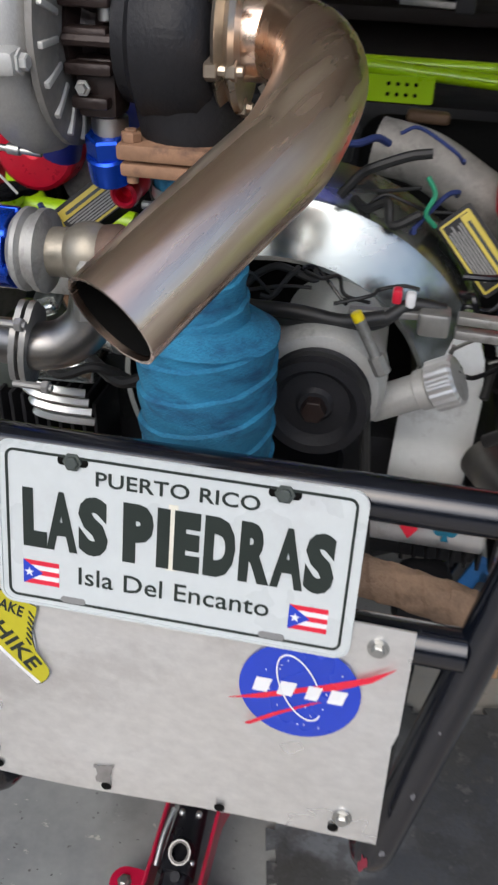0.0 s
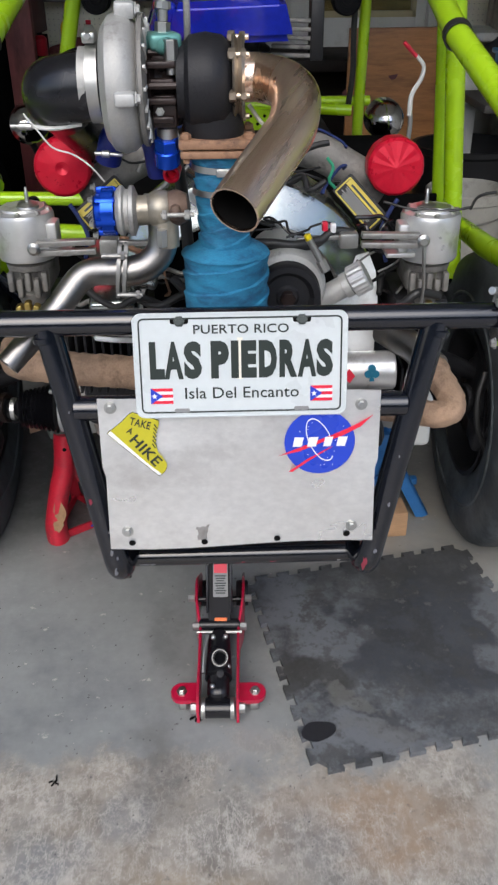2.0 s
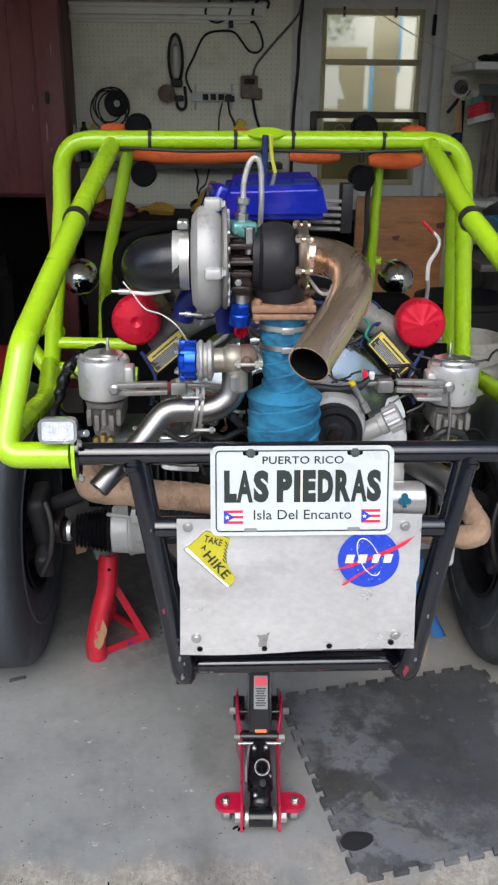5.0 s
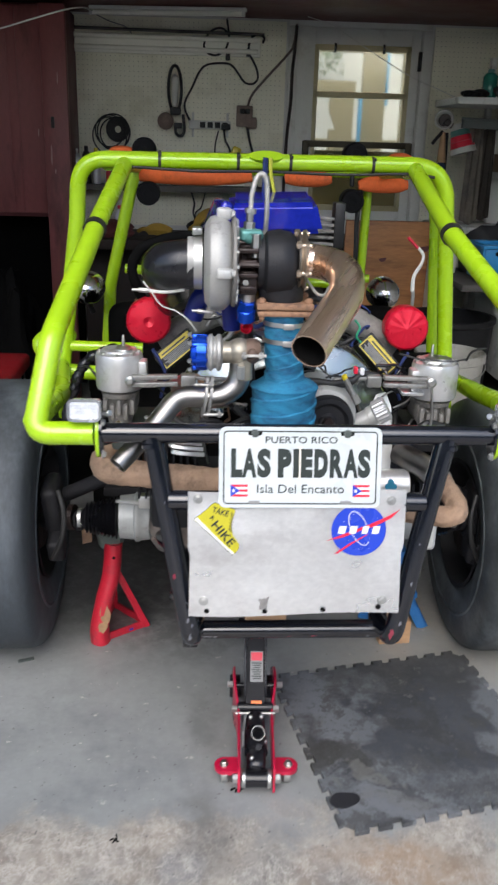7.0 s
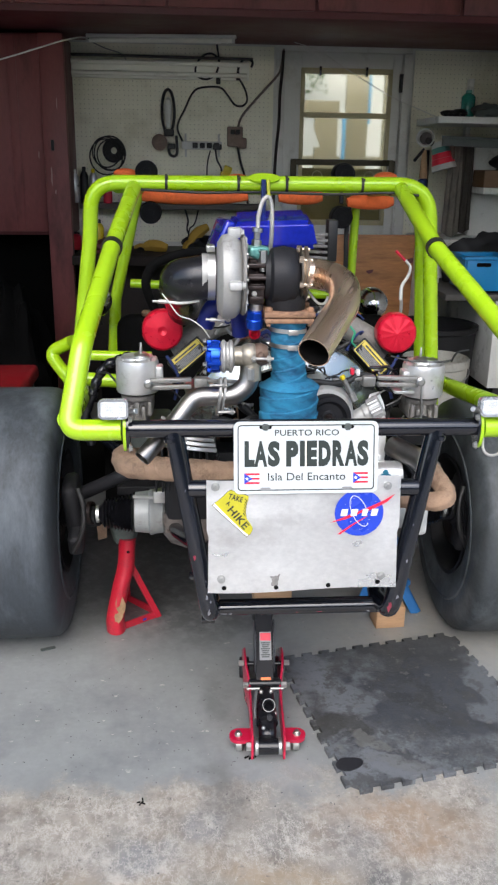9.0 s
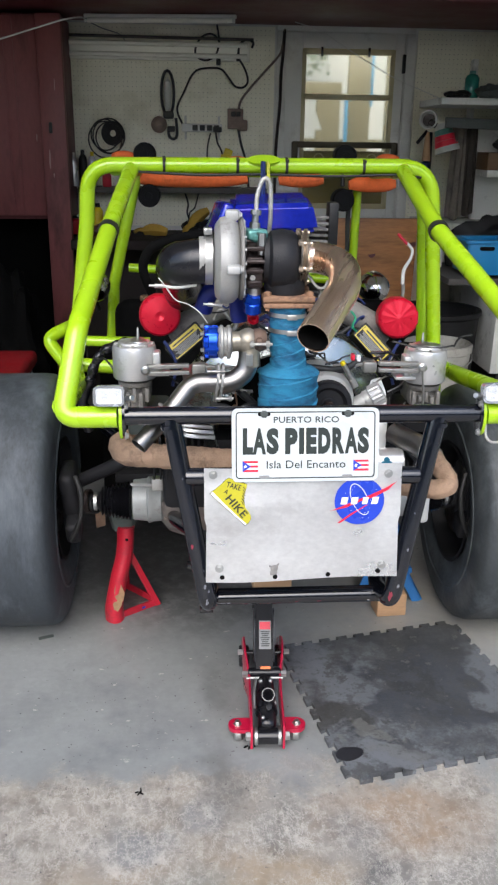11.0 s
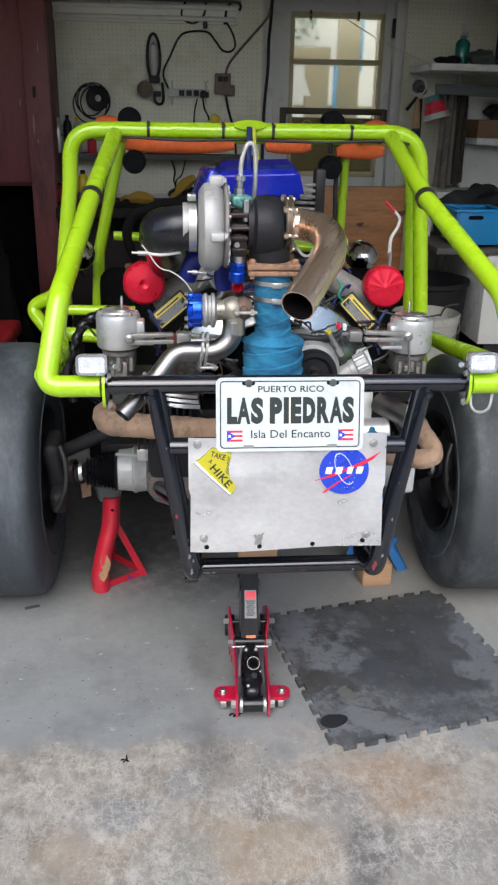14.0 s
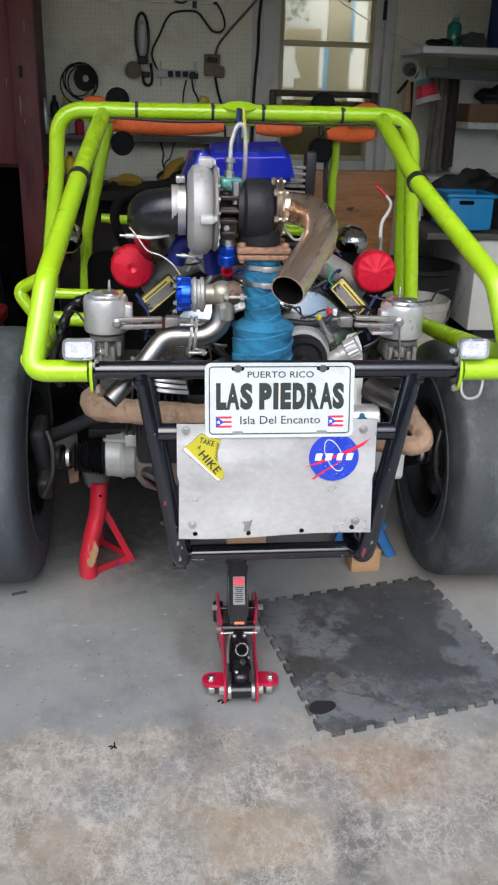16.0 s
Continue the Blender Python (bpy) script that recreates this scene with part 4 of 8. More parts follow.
for k in range(9):
    b = B()
    rr, ox, oz = rng.uniform(0.07, 0.095), rng.uniform(-0.02, 0.02), rng.uniform(-0.03, 0.01)
    if k < 5:
        rr, ox, oz = 0.026 + 0.0075 * k, 0.024, 0.016
    tube(b, [V(-0.69 + ox + rr * math.cos(a / 24 * math.tau), 3.585 - 0.007 * k, 1.455 + oz + rr * math.sin(a / 24 * math.tau) * 1.05) for a in range(25)], 0.009 if k < 5 else 0.004, 8)
    part("turn", b, CABLE, coil)

wl2 = thing("work_lamp", (-0.35, 3.57, 1.6), "hand-held work lamp with a black hook hung on the pegboard", "work lamp")
b = B()
tube(b, [V(-0.345 + 0.036 * math.cos(a / 20 * math.tau), 3.565, 1.69 + 0.12 * math.sin(a / 20 * math.tau)) for a in range(21)], 0.008, 8)
part("cage", b, CABLE, wl2)
b = B()
lathe(b, [(0, 0), (0, 0.014), (0.10, 0.022), (0.15, 0.02), (0.17, 0)], (-0.345, 3.565, 1.60), (0, 0, 1), 14)
part("bulb", b, WHITEPL, wl2)
b = B()
box(b, (-0.342, 3.565, 1.575), (0.06, 0.05, 0.04), bev=0.01)
box(b, (-0.328, 3.565, 1.50), (0.045, 0.03, 0.03), bev=0.006)
tube(b, spline([(-0.345, 3.57, 1.50), (-0.34, 3.57, 1.46), (-0.315, 3.57, 1.445), (-0.295, 3.57, 1.47), (-0.30, 3.57, 1.56)], 6), 0.008, 8)
part("handle", b, CABLE, wl2)
b = B()
lathe(b, [(0, 0), (0.004, 0.03), (0.05, 0.046), (0.07, 0.03), (0.075, 0.01), (0.075, 0)], (-0.402, 3.60, 1.522), (0.1, -1, 0), 18)
part("reflector", b, TANPLUG, wl2)

# ---- shelf and clutter along the back wall ----
sh = thing("wall_shelf", (-0.3, 3.5, 1.16), "long dark wooden shelf on the back wall", "shelf")
b = B()
box(b, (-0.32, 3.50, 1.165), (1.08, 0.20, 0.03), bev=0.003)
part("board", b, GREYWOOD, sh)
# bench top and cupboard coloured near-black for the shade at the back wall
bench = thing("workbench", (-0.3, 3.3, 0), "cluttered wooden workbench against the back wall, shade painted in as black", "workbench")
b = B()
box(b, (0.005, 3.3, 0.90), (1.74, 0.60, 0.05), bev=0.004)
part("top", b, SHADEWOOD, bench)
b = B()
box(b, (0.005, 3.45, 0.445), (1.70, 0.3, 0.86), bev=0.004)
part("cupboard", b, SHADEWOOD, bench)


def bottle(name, c, r, h, material, label, cap=DARKPLASTIC):
    o = thing(name, c, label, "can" if "can" in name else "bottle")
    m_ = B()
    lathe(m_, [(0, 0), (0, r * 0.94), (0.006, r), (h * 0.74, r), (h * 0.84, r * 0.72), (h * 0.88, r * 0.4), (h * 0.9, 0)], c, (0, 0, 1), 18)
    part("body", m_, material, o)
    m_ = B()
    lathe(m_, [(0, 0), (0, r * 0.45), (h * 0.10, r * 0.45), (h * 0.12, r * 0.38), (h * 0.12, 0)], (c[0], c[1], c[2] + h * 0.88), (0, 0, 1), 14)
    part("cap", m_, cap, o)
    return o


bottle("spray_can", (-0.890, 3.48, 1.18), 0.026, 0.185, CARBALU, "silver spray can standing on the dark shelf", WHITEPL)
bottle("spray_can", (-0.837, 3.50, 1.18), 0.024, 0.20, DARKPLASTIC, "black spray can standing on the dark shelf")
bottle("spray_can", (-0.783, 3.49, 1.18), 0.024, 0.19, CARBALU, "silver spray can standing on the dark shelf", STICKYEL)
bottle("oil_bottle", (-0.75, 3.35, 0.925), 0.030, 0.17, STICKYEL, "yellow oil bottle standing on the workbench", DARKPLASTIC)
bottle("oil_bottle", (-0.885, 3.35, 0.925), 0.035, 0.10, STANDRED, "red oil bottle standing on the workbench", DARKPLASTIC)
bottle("oil_bottle", (-0.645, 3.35, 0.925), 0.028, 0.15, WHITEPL, "white oil bottle standing on the workbench", STICKRED)
bottle("spray_can", (-0.70, 3.45, 1.18), 0.026, 0.09, STANDRED, "red spray can standing on the dark shelf")


def heap(name, c, s, material, label, category, seed, bumps=7):
    """A soft heap of cloth or bags: one lumpy body."""
    r2 = random.Random(seed)
    m_ = B()
    bmesh.ops.create_icosphere(m_, subdivisions=4, radius=1)
    off = V(r2.uniform(0, 50), r2.uniform(0, 50), 0)
    for v in m_.verts:
        d = 1 + 0.38 * noise.noise(v.co * 1.5 + off) + 0.16 * noise.noise(v.co * 4 + off)
        v.co = V(v.co.x * s[0] * d, v.co.y * s[1] * d, max(v.co.z * d, -0.55) * s[2])
    zmin = min(v.co.z for v in m_.verts)
    bmesh.ops.translate(m_, vec=V(c[0], c[1], c[2] - zmin), verts=m_.verts)
    return tagged(finish(m_, name, material), label, category)




def glove(c, rot, lean, label):
    """A soft glove: a palm with curled fingers."""
    m_ = B()
    tube(m_, spline([(-0.075, 0, 0.012), (-0.03, 0, 0.022), (0.02, 0, 0.024), (0.06, 0, 0.012)], 5), lambda u, a: (0.020 + 0.012 * math.sin(math.pi * u)) * (1 + 0.1 * math.sin(5 * a)), 14)
    for k in range(3):
        tube(m_, spline([(0.04, -0.018 + 0.018 * k, 0.016), (0.085, -0.022 + 0.02 * k, 0.022), (0.11, -0.022 + 0.02 * k, 0.008)], 5), 0.0095, 10)
    bmesh.ops.transform(m_, matrix=pose(*c, 0, lean, rot), verts=m_.verts)
    return tagged(finish(m_, "work_glove", CLOTHY), label, "glove")


glove((-0.43, 3.25, 0.937), 170, 0, "yellow work glove lying on the workbench")
heap("dark_bag", (-0.17, 3.33, 0.925), (0.10, 0.08, 0.055), DARKPLASTIC, "black rag under a yellow glove", "rag", 9)
glove((-0.17, 3.30, 1.005), 200, 40, "yellow work glove propped on a black rag")
heap("dark_bag", (0.06, 3.25, 0.925), (0.14, 0.1, 0.09), DARKPLASTIC, "black bag lying on the workbench", "bag", 11)
heap("dark_bag", (-0.68, 3.2, 0.925), (0.12, 0.1, 0.05), MAROOND, "dark rag heap on the workbench", "rag", 13)

# ---- left side: things in the dark under the cupboard ----
tc_ = thing("tool_chest", (-1.1, 1.65, 0), "black metal tool chest with a rounded red lid", "tool chest")
b = B()
box(b, (-1.21, 1.66, 0.265), (0.62, 0.42, 0.53), bev=0.012)
part("body", b, JACKBLACK, tc_)
b = B()
box(b, (-1.21, 1.66, 0.560), (0.66, 0.46, 0.065), bev=0.022, seg=4)
part("lid", b, mat("deep_red_enamel", (0.26, 0.008, 0.012), 0.5, var=0.3), tc_, "deep red lid")
# bags coloured near-black for the shade they stand in
heap("dark_bag", (-1.25, 2.3, 0.0), (0.3, 0.28, 0.62), BLACKCLOTHSHADE, "stuffed bag standing on the floor, painted shade-black", "bag", 21)
heap("dark_bag", (-1.02, 2.15, 0.0), (0.14, 0.16, 0.55), BLACKCLOTHSHADE, "bag standing on the floor, painted shade-black", "bag", 23)

# ---- right side: shelves, board, crate, bin ----
rs = thing("corner_shelving", (1.5, 3.3, 0), "white shelving unit with dark brackets in the corner", "shelving")
for z, x0 in ((1.655, 1.13), (1.285, 1.42), (1.0, 1.12)):
    b = B()
    box(b, ((x0 + 1.77) / 2, 3.36, z), (1.77 - x0, 0.46, 0.035), bev=0.004)
    part("shelf", b, CABWHITE, rs)
b = B()
box(b, (1.47, 3.12, 1.532), (0.62, 0.035, 0.040), (0, 1.5, 0), bev=0.003)
box(b, (1.47, 3.14, 1.556), (0.62, 0.004, 0.02), (0, 1.5, 0), bev=0.001)
part("rail", b, GREENGREY, rs, "dark grey metal rail under the shelf")
for x in (1.43, 1.74):
    b = B()
    box(b, (x, 3.56, 1.15), (0.03, 0.05, 1.5), bev=0.003)
    part("upright", b, CABWHITE, rs)
b = B()
box(b, (1.60, 3.36, 0.5), (0.34, 0.44, 0.96), bev=0.004)
part("cupboard", b, CABWHITE, rs)
b = B()
box(b, (1.605, 3.42, 1.29), (0.33, 0.05, 0.54), bev=0.003)
part("back_panel", b, CABWHITE, rs, "white panel behind the shelves")
b = B()
box(b, (1.575, 3.25, 1.3495), (0.30, 0.2, 0.094), bev=0.004)
tagged(finish(b, "wooden_box", mat("brown_box_wood", (0.17, 0.095, 0.045), 0.6, var=0.25, big=8, bump=0.1, stretch=(0.5, 1, 3))), "small brown wooden box on the shelf", "box")
heap("rag", (1.60, 3.25, 1.3965), (0.10, 0.07, 0.06), DARKPLASTIC, "black rag heap lying on the brown box", "rag", 37)
bottle("jar", (1.315, 3.22, 1.673), 0.038, 0.14, TEALG, "teal glass jar standing on the white shelf", TEAL)
bottle("jug", (1.60, 3.25, 1.673), 0.085, 0.42, STRAPBLUE, "tall dark blue jug standing on the white shelf", WHITEPL)
heap("rag", (1.235, 3.2, 1.673), (0.07, 0.05, 0.025), DARKPLASTIC, "dark rag lying on the white shelf", "rag", 31)
heap("rag", (1.40, 3.15, 1.673), (0.075, 0.06, 0.045), GREENGREY, "grey-green rag lying on the white shelf", "rag", 33)

fan = thing("clip_fan", (1.17, 3.4, 1.55), "small metal clip lamp hung by the shelf", "clip lamp")
b = B()
lathe(b, [(0.02, 0.036), (0.0, 0.044), (0.0, 0.050), (0.006, 0.052), (0.02, 0.046), (0.05, 0.02)], (1.112, 3.30, 1.565), (0.3, 1, 0), 28)
part("rim", b, WHITEPL, fan, "pale plastic rim")
b = B()
lathe(b, [(0, 0), (0, 0.034), (0.01, 0.040), (0.02, 0)], (1.125, 3.318, 1.558), (0.3, 1, 0), 20)
box(b, (1.14, 3.31, 1.545), (0.05, 0.03, 0.035), (0, 30, 0), bev=0.008)
part("reflector", b, BROWNIRON, fan)
b = B()
rod(b, (1.11, 3.30, 1.505), (1.052, 3.28, 1.44), 0.009, 10)
part("handle", b, DARKPLASTIC, fan)
bag = thing("striped_bag", (1.29, 3.3, 1.38), "red, white and teal striped bag hung under the shelf", "bag")
for i, mt in enumerate((WHITEPL, TEAL, STICKRED, STICKRED, WHITEPL)):
    b = B()
    t0, t1 = i * 0.2, i * 0.2 + 0.2
    q0, q1 = V(1.20, 3.32, 1.545).lerp(V(1.238, 3.30, 1.395), t0), V(1.20, 3.32, 1.545).lerp(V(1.238, 3.30, 1.395), t1)
    lathe(b, [(0, 0), (0, 0.042 + 0.028 * t0), ((q1 - q0).length * 0.96, 0.042 + 0.028 * t1), ((q1 - q0).length * 0.96, 0)], q0, q1 - q0, 24, lambda a: 1 + 0.05 * math.sin(6 * a))
    part("stripe", b, mt, bag)
def hanging_cloth(x0, x1, z0, z1, y, material, label, seed):
    """A limp strip of cloth with folds."""
    h, r2 = B(), random.Random(seed)
    ph = r2.uniform(0, 6)
    nx, nz = 14, 18
    g = {}
    for i in range(nx + 1):
        for k in range(nz + 1):
            u, w = i / nx, k / nz
            g[i, k] = h.verts.new((x0 + (x1 - x0) * (u * (0.8 + 0.2 * w) + 0.05 * math.sin(3 * w + ph)), y + 0.012 * math.sin(u * 14 + ph + w) + 0.008 * noise.noise(V(u * 4, w * 5, seed)), z0 + (z1 - z0) * (1 - w) + 0.01 * math.sin(u * 6 + ph) * w))
    for i in range(nx):
        for k in range(nz):
            h.faces.new((g[i, k], g[i + 1, k], g[i + 1, k + 1], g[i, k + 1]))
    r = bmesh.ops.extrude_face_region(h, geom=h.faces[:])
    bmesh.ops.translate(h, vec=(0, 0.004, 0), verts=[q for q in r["geom"] if isinstance(q, bmesh.types.BMVert)])
    return tagged(finish(h, "hanging_cloth", material), label, "cloth")


RAGGREY = mat("grey_beige_cloth", (0.20, 0.178, 0.145), 0.9, var=0.25, big=20, bump=0.15, dirt=(0.12, 0.11, 0.10), dirt_amt=0.3, dirt_scale=8)
hanging_cloth(1.25, 1.345, 1.03, 1.53, 3.28, RAGGREY, "grey-beige cloth hanging from the shelf rail", 3)
hanging_cloth(1.33, 1.42, 1.05, 1.52, 3.31, mat("dull_grey_cloth", (0.065, 0.056, 0.046), 0.9, var=0.3, big=20, bump=0.15), "dull grey cloth hanging from the shelf rail", 8)
br = thing("paint_brush", (1.115, 3.30, 1.34), "pale wooden handled brush hung with a blue can", "brush")
b = B()
tube(b, [(1.112, 3.30, 1.50), (1.114, 3.30, 1.46), (1.116, 3.30, 1.36), (1.116, 3.30, 1.345)], lambda u, a: 0.012 + 0.012 * u, 12)
part("handle", b, LUMBER, br, "pale wooden handle")
b = B()
lathe(b, [(0, 0), (0, 0.024), (0.05, 0.026), (0.06, 0.012), (0.06, 0)], (1.115, 3.30, 1.285), (0, 0, 1), 16)
part("can", b, STRAPBLUE, br, "dark blue can")
b = B()
tube(b, [(1.165, 3.42, 1.50), (1.165, 3.40, 1.35), (1.16, 3.40, 1.0)], 0.011, 10)
box(b, (1.165, 3.36, 0.5), (0.05, 0.03, 1.0), bev=0.004)
tagged(finish(b, "broom", DARKPLASTIC), "dark handled broom leaning beside the shelving", "broom")

b = B()
box(b, (0.745, 2.75, 0.54), (0.46, 0.022, 1.07), (3, 0, 1), bev=0.002)
brd = tagged(finish(b, "plywood_board", PLY), "stained brown plywood board standing upright", "board")
for dx, dz in ((-0.01, 0.897), (0.20, 0.95), (-0.2, 0.82)):
    b = B()
    lathe(b, [(0, 0), (0.0, 0.022), (0.002, 0.02), (0.002, 0)], (0.72 + dx, 2.722, dz), (0, -1, 0.06), 14)
    part("knot", b, MAROOND, brd)
b = B()
box(b, (0.99, 2.72, 0.52), (0.10, 0.3, 1.0), bev=0.004)
tagged(finish(b, "grey_cabinet", CABWHITE), "narrow grey metal cabinet behind the buggy", "cabinet")
tb = thing("side_table", (1.45, 2.3, 0), "low worktop with a white cabinet under it", "table")
b = B()
box(b, (1.36, 2.47, 0.835), (0.80, 0.58, 0.03), bev=0.004)
part("top", b, GREYWOOD, tb)
b = B()
box(b, (1.49, 2.47, 0.605), (0.56, 0.54, 0.43), bev=0.006)
part("cabinet", b, CABWHITE, tb)
b = B()
box(b, (1.51, 2.49, 0.195), (0.5, 0.48, 0.39), bev=0.004)
part("plinth", b, DARKPLASTIC, tb, "dark plinth")
b = B()
box(b, (1.0, 2.70, 0.41), (0.05, 0.05, 0.82), bev=0.004)
part("leg", b, GREYWOOD, tb)
cr = thing("storage_crate", (1.2, 2.4, 0.86), "bright blue plastic crate standing on the worktop", "crate")
b = B()
for c, s in (((1.15, 2.30, 0.87), (0.19, 0.22, 0.012)), ((1.15, 2.195, 0.945), (0.20, 0.012, 0.15)), ((1.15, 2.405, 0.945), (0.20, 0.012, 0.15)), ((1.048, 2.30, 0.945), (0.012, 0.21, 0.15)), ((1.252, 2.30, 0.945), (0.012, 0.21, 0.15))):
    box(b, c, s, bev=0.003)
part("tray", b, CRATE, cr)
b = B()
for c, s in (((1.15, 2.19, 1.015), (0.235, 0.03, 0.016)), ((1.15, 2.41, 1.015), (0.235, 0.03, 0.016)), ((1.043, 2.30, 1.015), (0.03, 0.22, 0.016)), ((1.257, 2.30, 1.015), (0.03, 0.22, 0.016))):
    box(b, c, s, bev=0.004)
part("rim", b, CRATE, cr)
b = B()
outline(b, rounded(0.07, 0.018, 0.008), 0.002, facing((1.13, 2.1878, 0.985), (0, 0, 1)))
part("handle_slot", b, SOOTSHADE, cr)
heap("dark_bag", (1.46, 2.38, 0.85), (0.15, 0.12, 0.17), DARKPLASTIC, "black bag lying on the worktop", "bag", 41)
heap("dark_bag", (1.28, 2.62, 0.85), (0.20, 0.09, 0.15), DARKPLASTIC, "black bag lying behind the blue crate", "bag", 43)
heap("dark_bag", (1.62, 2.58, 0.85), (0.13, 0.12, 0.22), MAROOND, "dark brown bag lying on the worktop", "bag", 47)
bn = thing("waste_bin", (0.98, 2.42, 0), "large dark plastic bin standing on the floor", "bin")
b = B()
lathe(b, [(0, 0), (0, 0.17), (0.01, 0.18), (0.64, 0.215), (0.65, 0.225), (0.67, 0.225), (0.67, 0.205), (0.3, 0.19), (0.29, 0)], (0.98, 2.42, 0.0), (0, 0, 1), 32)
part("tub", b, DARKPLASTIC, bn)
bk = thing("bucket", (0.875, 1.98, 0.22), "dirty white plastic bucket standing on the floor", "bucket")
b = B()
lathe(b, [(0, 0), (0, 0.115), (0.005, 0.12), (0.34, 0.145), (0.345, 0.152), (0.375, 0.152), (0.38, 0.146), (0.37, 0.14), (0.02, 0.112), (0.02, 0)], (0.875, 1.98, 0.22), (0, 0, 1), 32)
part("tub", b, mat("grimy_white_plastic", (0.40, 0.39, 0.35), 0.5, var=0.1, dirt=(0.2, 0.19, 0.16), dirt_amt=0.35, dirt_scale=9), bk)
b = B()
tube(b, [V(0.875 + 0.153 * math.cos(a / 16 * math.pi + math.pi), 1.98 + 0.153 * math.sin(a / 16 * math.pi + math.pi), 0.555 - 0.05 * math.sin(a / 16 * math.pi)) for a in range(17)], 0.003, 8)
part("bail", b, ZINC, bk)
b = B()
box(b, (0.9, 1.99, 0.11), (0.36, 0.36, 0.22), bev=0.004)
tagged(finish(b, "wooden_box", GREYWOOD), "low grey wooden box under the bucket", "box")

# ---- the buggy ----
buggy = thing("dune_buggy", (0, 0.75, 0), "lime green tube-framed sand buggy with a turbocharged rear engine", "buggy")
TR = 0.0225


def lime(name, pts, rad=0.08, r=TR, label=""):
    b = B()
    tube(b, fillet(pts, rad), r, 20)
    return part(name, b, LIME, buggy, label)


def black(name, pts, rad=0.05, r=0.019, label=""):
    b = B()
    tube(b, fillet(pts, rad), r, 20)
    return part(name, b, BLACKP, buggy, label)


hoop = lime("roll_hoop", [(-0.618, 0.97, 0.62), (-0.537, 0.97, 1.20), (-0.527, 0.97, 1.360), (0.497, 0.97, 1.366), (0.521, 0.97, 1.10), (0.567, 0.97, 0.62)], 0.11, label="lime green main roll hoop")
lime("rear_brace", [(-0.40, 0.965, 1.350), (-0.437, 0.555, 1.213), (-0.467, 0.10, 1.060), (-0.497, 0.025, 0.892), (-0.385, 0.022, 0.893)], (0.06, 0.07, 0.028))
lime("rear_brace", [(0.405, 0.965, 1.355), (0.405, 0.54, 1.219), (0.465, 0.10, 1.062), (0.497, 0.025, 0.892), (0.385, 0.022, 0.893)], (0.06, 0.07, 0.028))
lime("side_rail", [(0.575, 0.97, 0.75), (0.51, 0.55, 0.83), (0.50, 0.06, 0.905)], 0.1)
lime("side_rail", [(-0.60, 0.97, 0.78), (-0.54, 0.60, 0.80), (-0.50, 0.06, 0.905)], 0.1)
lime("shoulder_brace", [(-0.425, 1.68, 1.32), (-0.439, 1.68, 1.268), (-0.527, 1.68, 0.902), (-0.56, 1.68, 0.42)], 0.1)
lime("shoulder_brace", [(0.495, 1.10, 1.33), (0.517, 1.10, 1.20), (0.545, 1.10, 0.80), (0.56, 1.10, 0.6)], 0.1, 0.0185)
lime("nerf_bar", [(-0.58, 1.0, 0.86), (-0.635, 1.2, 0.835), (-0.725, 1.22, 0.79), (-0.64, 1.15, 0.70), (-0.60, 1.0, 0.62)], 0.03)
lime("cross_tube", [(-0.455, 1.5, 0.990), (0.02, 1.5, 0.965), (0.36, 1.5, 0.945)], 0.1, 0.016)
lime("cross_tube", [(-0.60, 0.97, 0.838), (-0.36, 0.97, 0.832)], 0.1, 0.016)
lime("cross_tube", [(-0.60, 0.97, 0.762), (-0.36, 0.97, 0.745)], 0.1, 0.022)
b = B()
tube(b, spline([(-0.41, 0.66, 0.905), (-0.448, 0.6, 0.902), (-0.474, 0.6, 0.886), (-0.495, 0.6, 0.849), (-0.508, 0.6, 0.812), (-0.530, 0.6, 0.746), (-0.52, 0.62, 0.66)], 6), lambda u, a: 0.013 + 0.002 * math.sin(u * 60), 12)
part("loom_hose", b, SILICONE, buggy, "black ribbed loom hose")
b = B()
tube(b, spline([(-0.475, 0.5, 0.895), (-0.45, 0.46, 0.905), (-0.425, 0.44, 0.88), (-0.405, 0.43, 0.855)], 6), 0.0028, 8)
part("loom_wire", b, CABLE, buggy)
black("lower_rail", [(-0.60, 0.97, 0.64), (-0.36, 0.97, 0.40), (-0.28, 0.5, 0.44), (-0.222, 0.34, 0.47)], 0.1, 0.02)
black("lower_rail", [(0.575, 0.97, 0.64), (0.36, 0.97, 0.40), (0.28, 0.5, 0.44), (0.219, 0.34, 0.47)], 0.1, 0.02)
FY = 1.72
lime("front_hoop", [(-0.46, FY, 1.322), (0.58, FY, 1.322)], 0.10, 0.019)
lime("roof_rail", [(-0.45, 0.99, 1.350), (-0.42, FY, 1.322)], 0.1, 0.021)
lime("roof_rail", [(0.43, 0.99, 1.355), (0.47, FY, 1.322)], 0.1, 0.021)
lime("dash_post", [(0.428, FY + 0.03, 1.31), (0.425, FY + 0.05, 0.95), (0.42, FY + 0.05, 0.4)], 0.1, 0.017)
lime("dash_tube", [(-0.28, FY + 0.06, 0.93), (0.46, FY + 0.06, 0.93)], 0.1, 0.016)

b = B()
outline(b, rounded(0.15, 0.056, 0.006), 0.006, facing((0.09, 1.478, 0.925), (0, 0, 1)))
gus = part("drilled_gusset", b, LIME, buggy, "lime green drilled bracket")
for i in range(4):
    for k in range(2):
        b = B()
        outline(b, disc(0, 0, 0.0045, 0.0045, 16), 0.0006, facing((0.065 + 0.020 * i, 1.4772, 0.936 - 0.022 * k), (0, 0, 1)))
        part("drilled_hole", b, SOOTSHADE, gus)
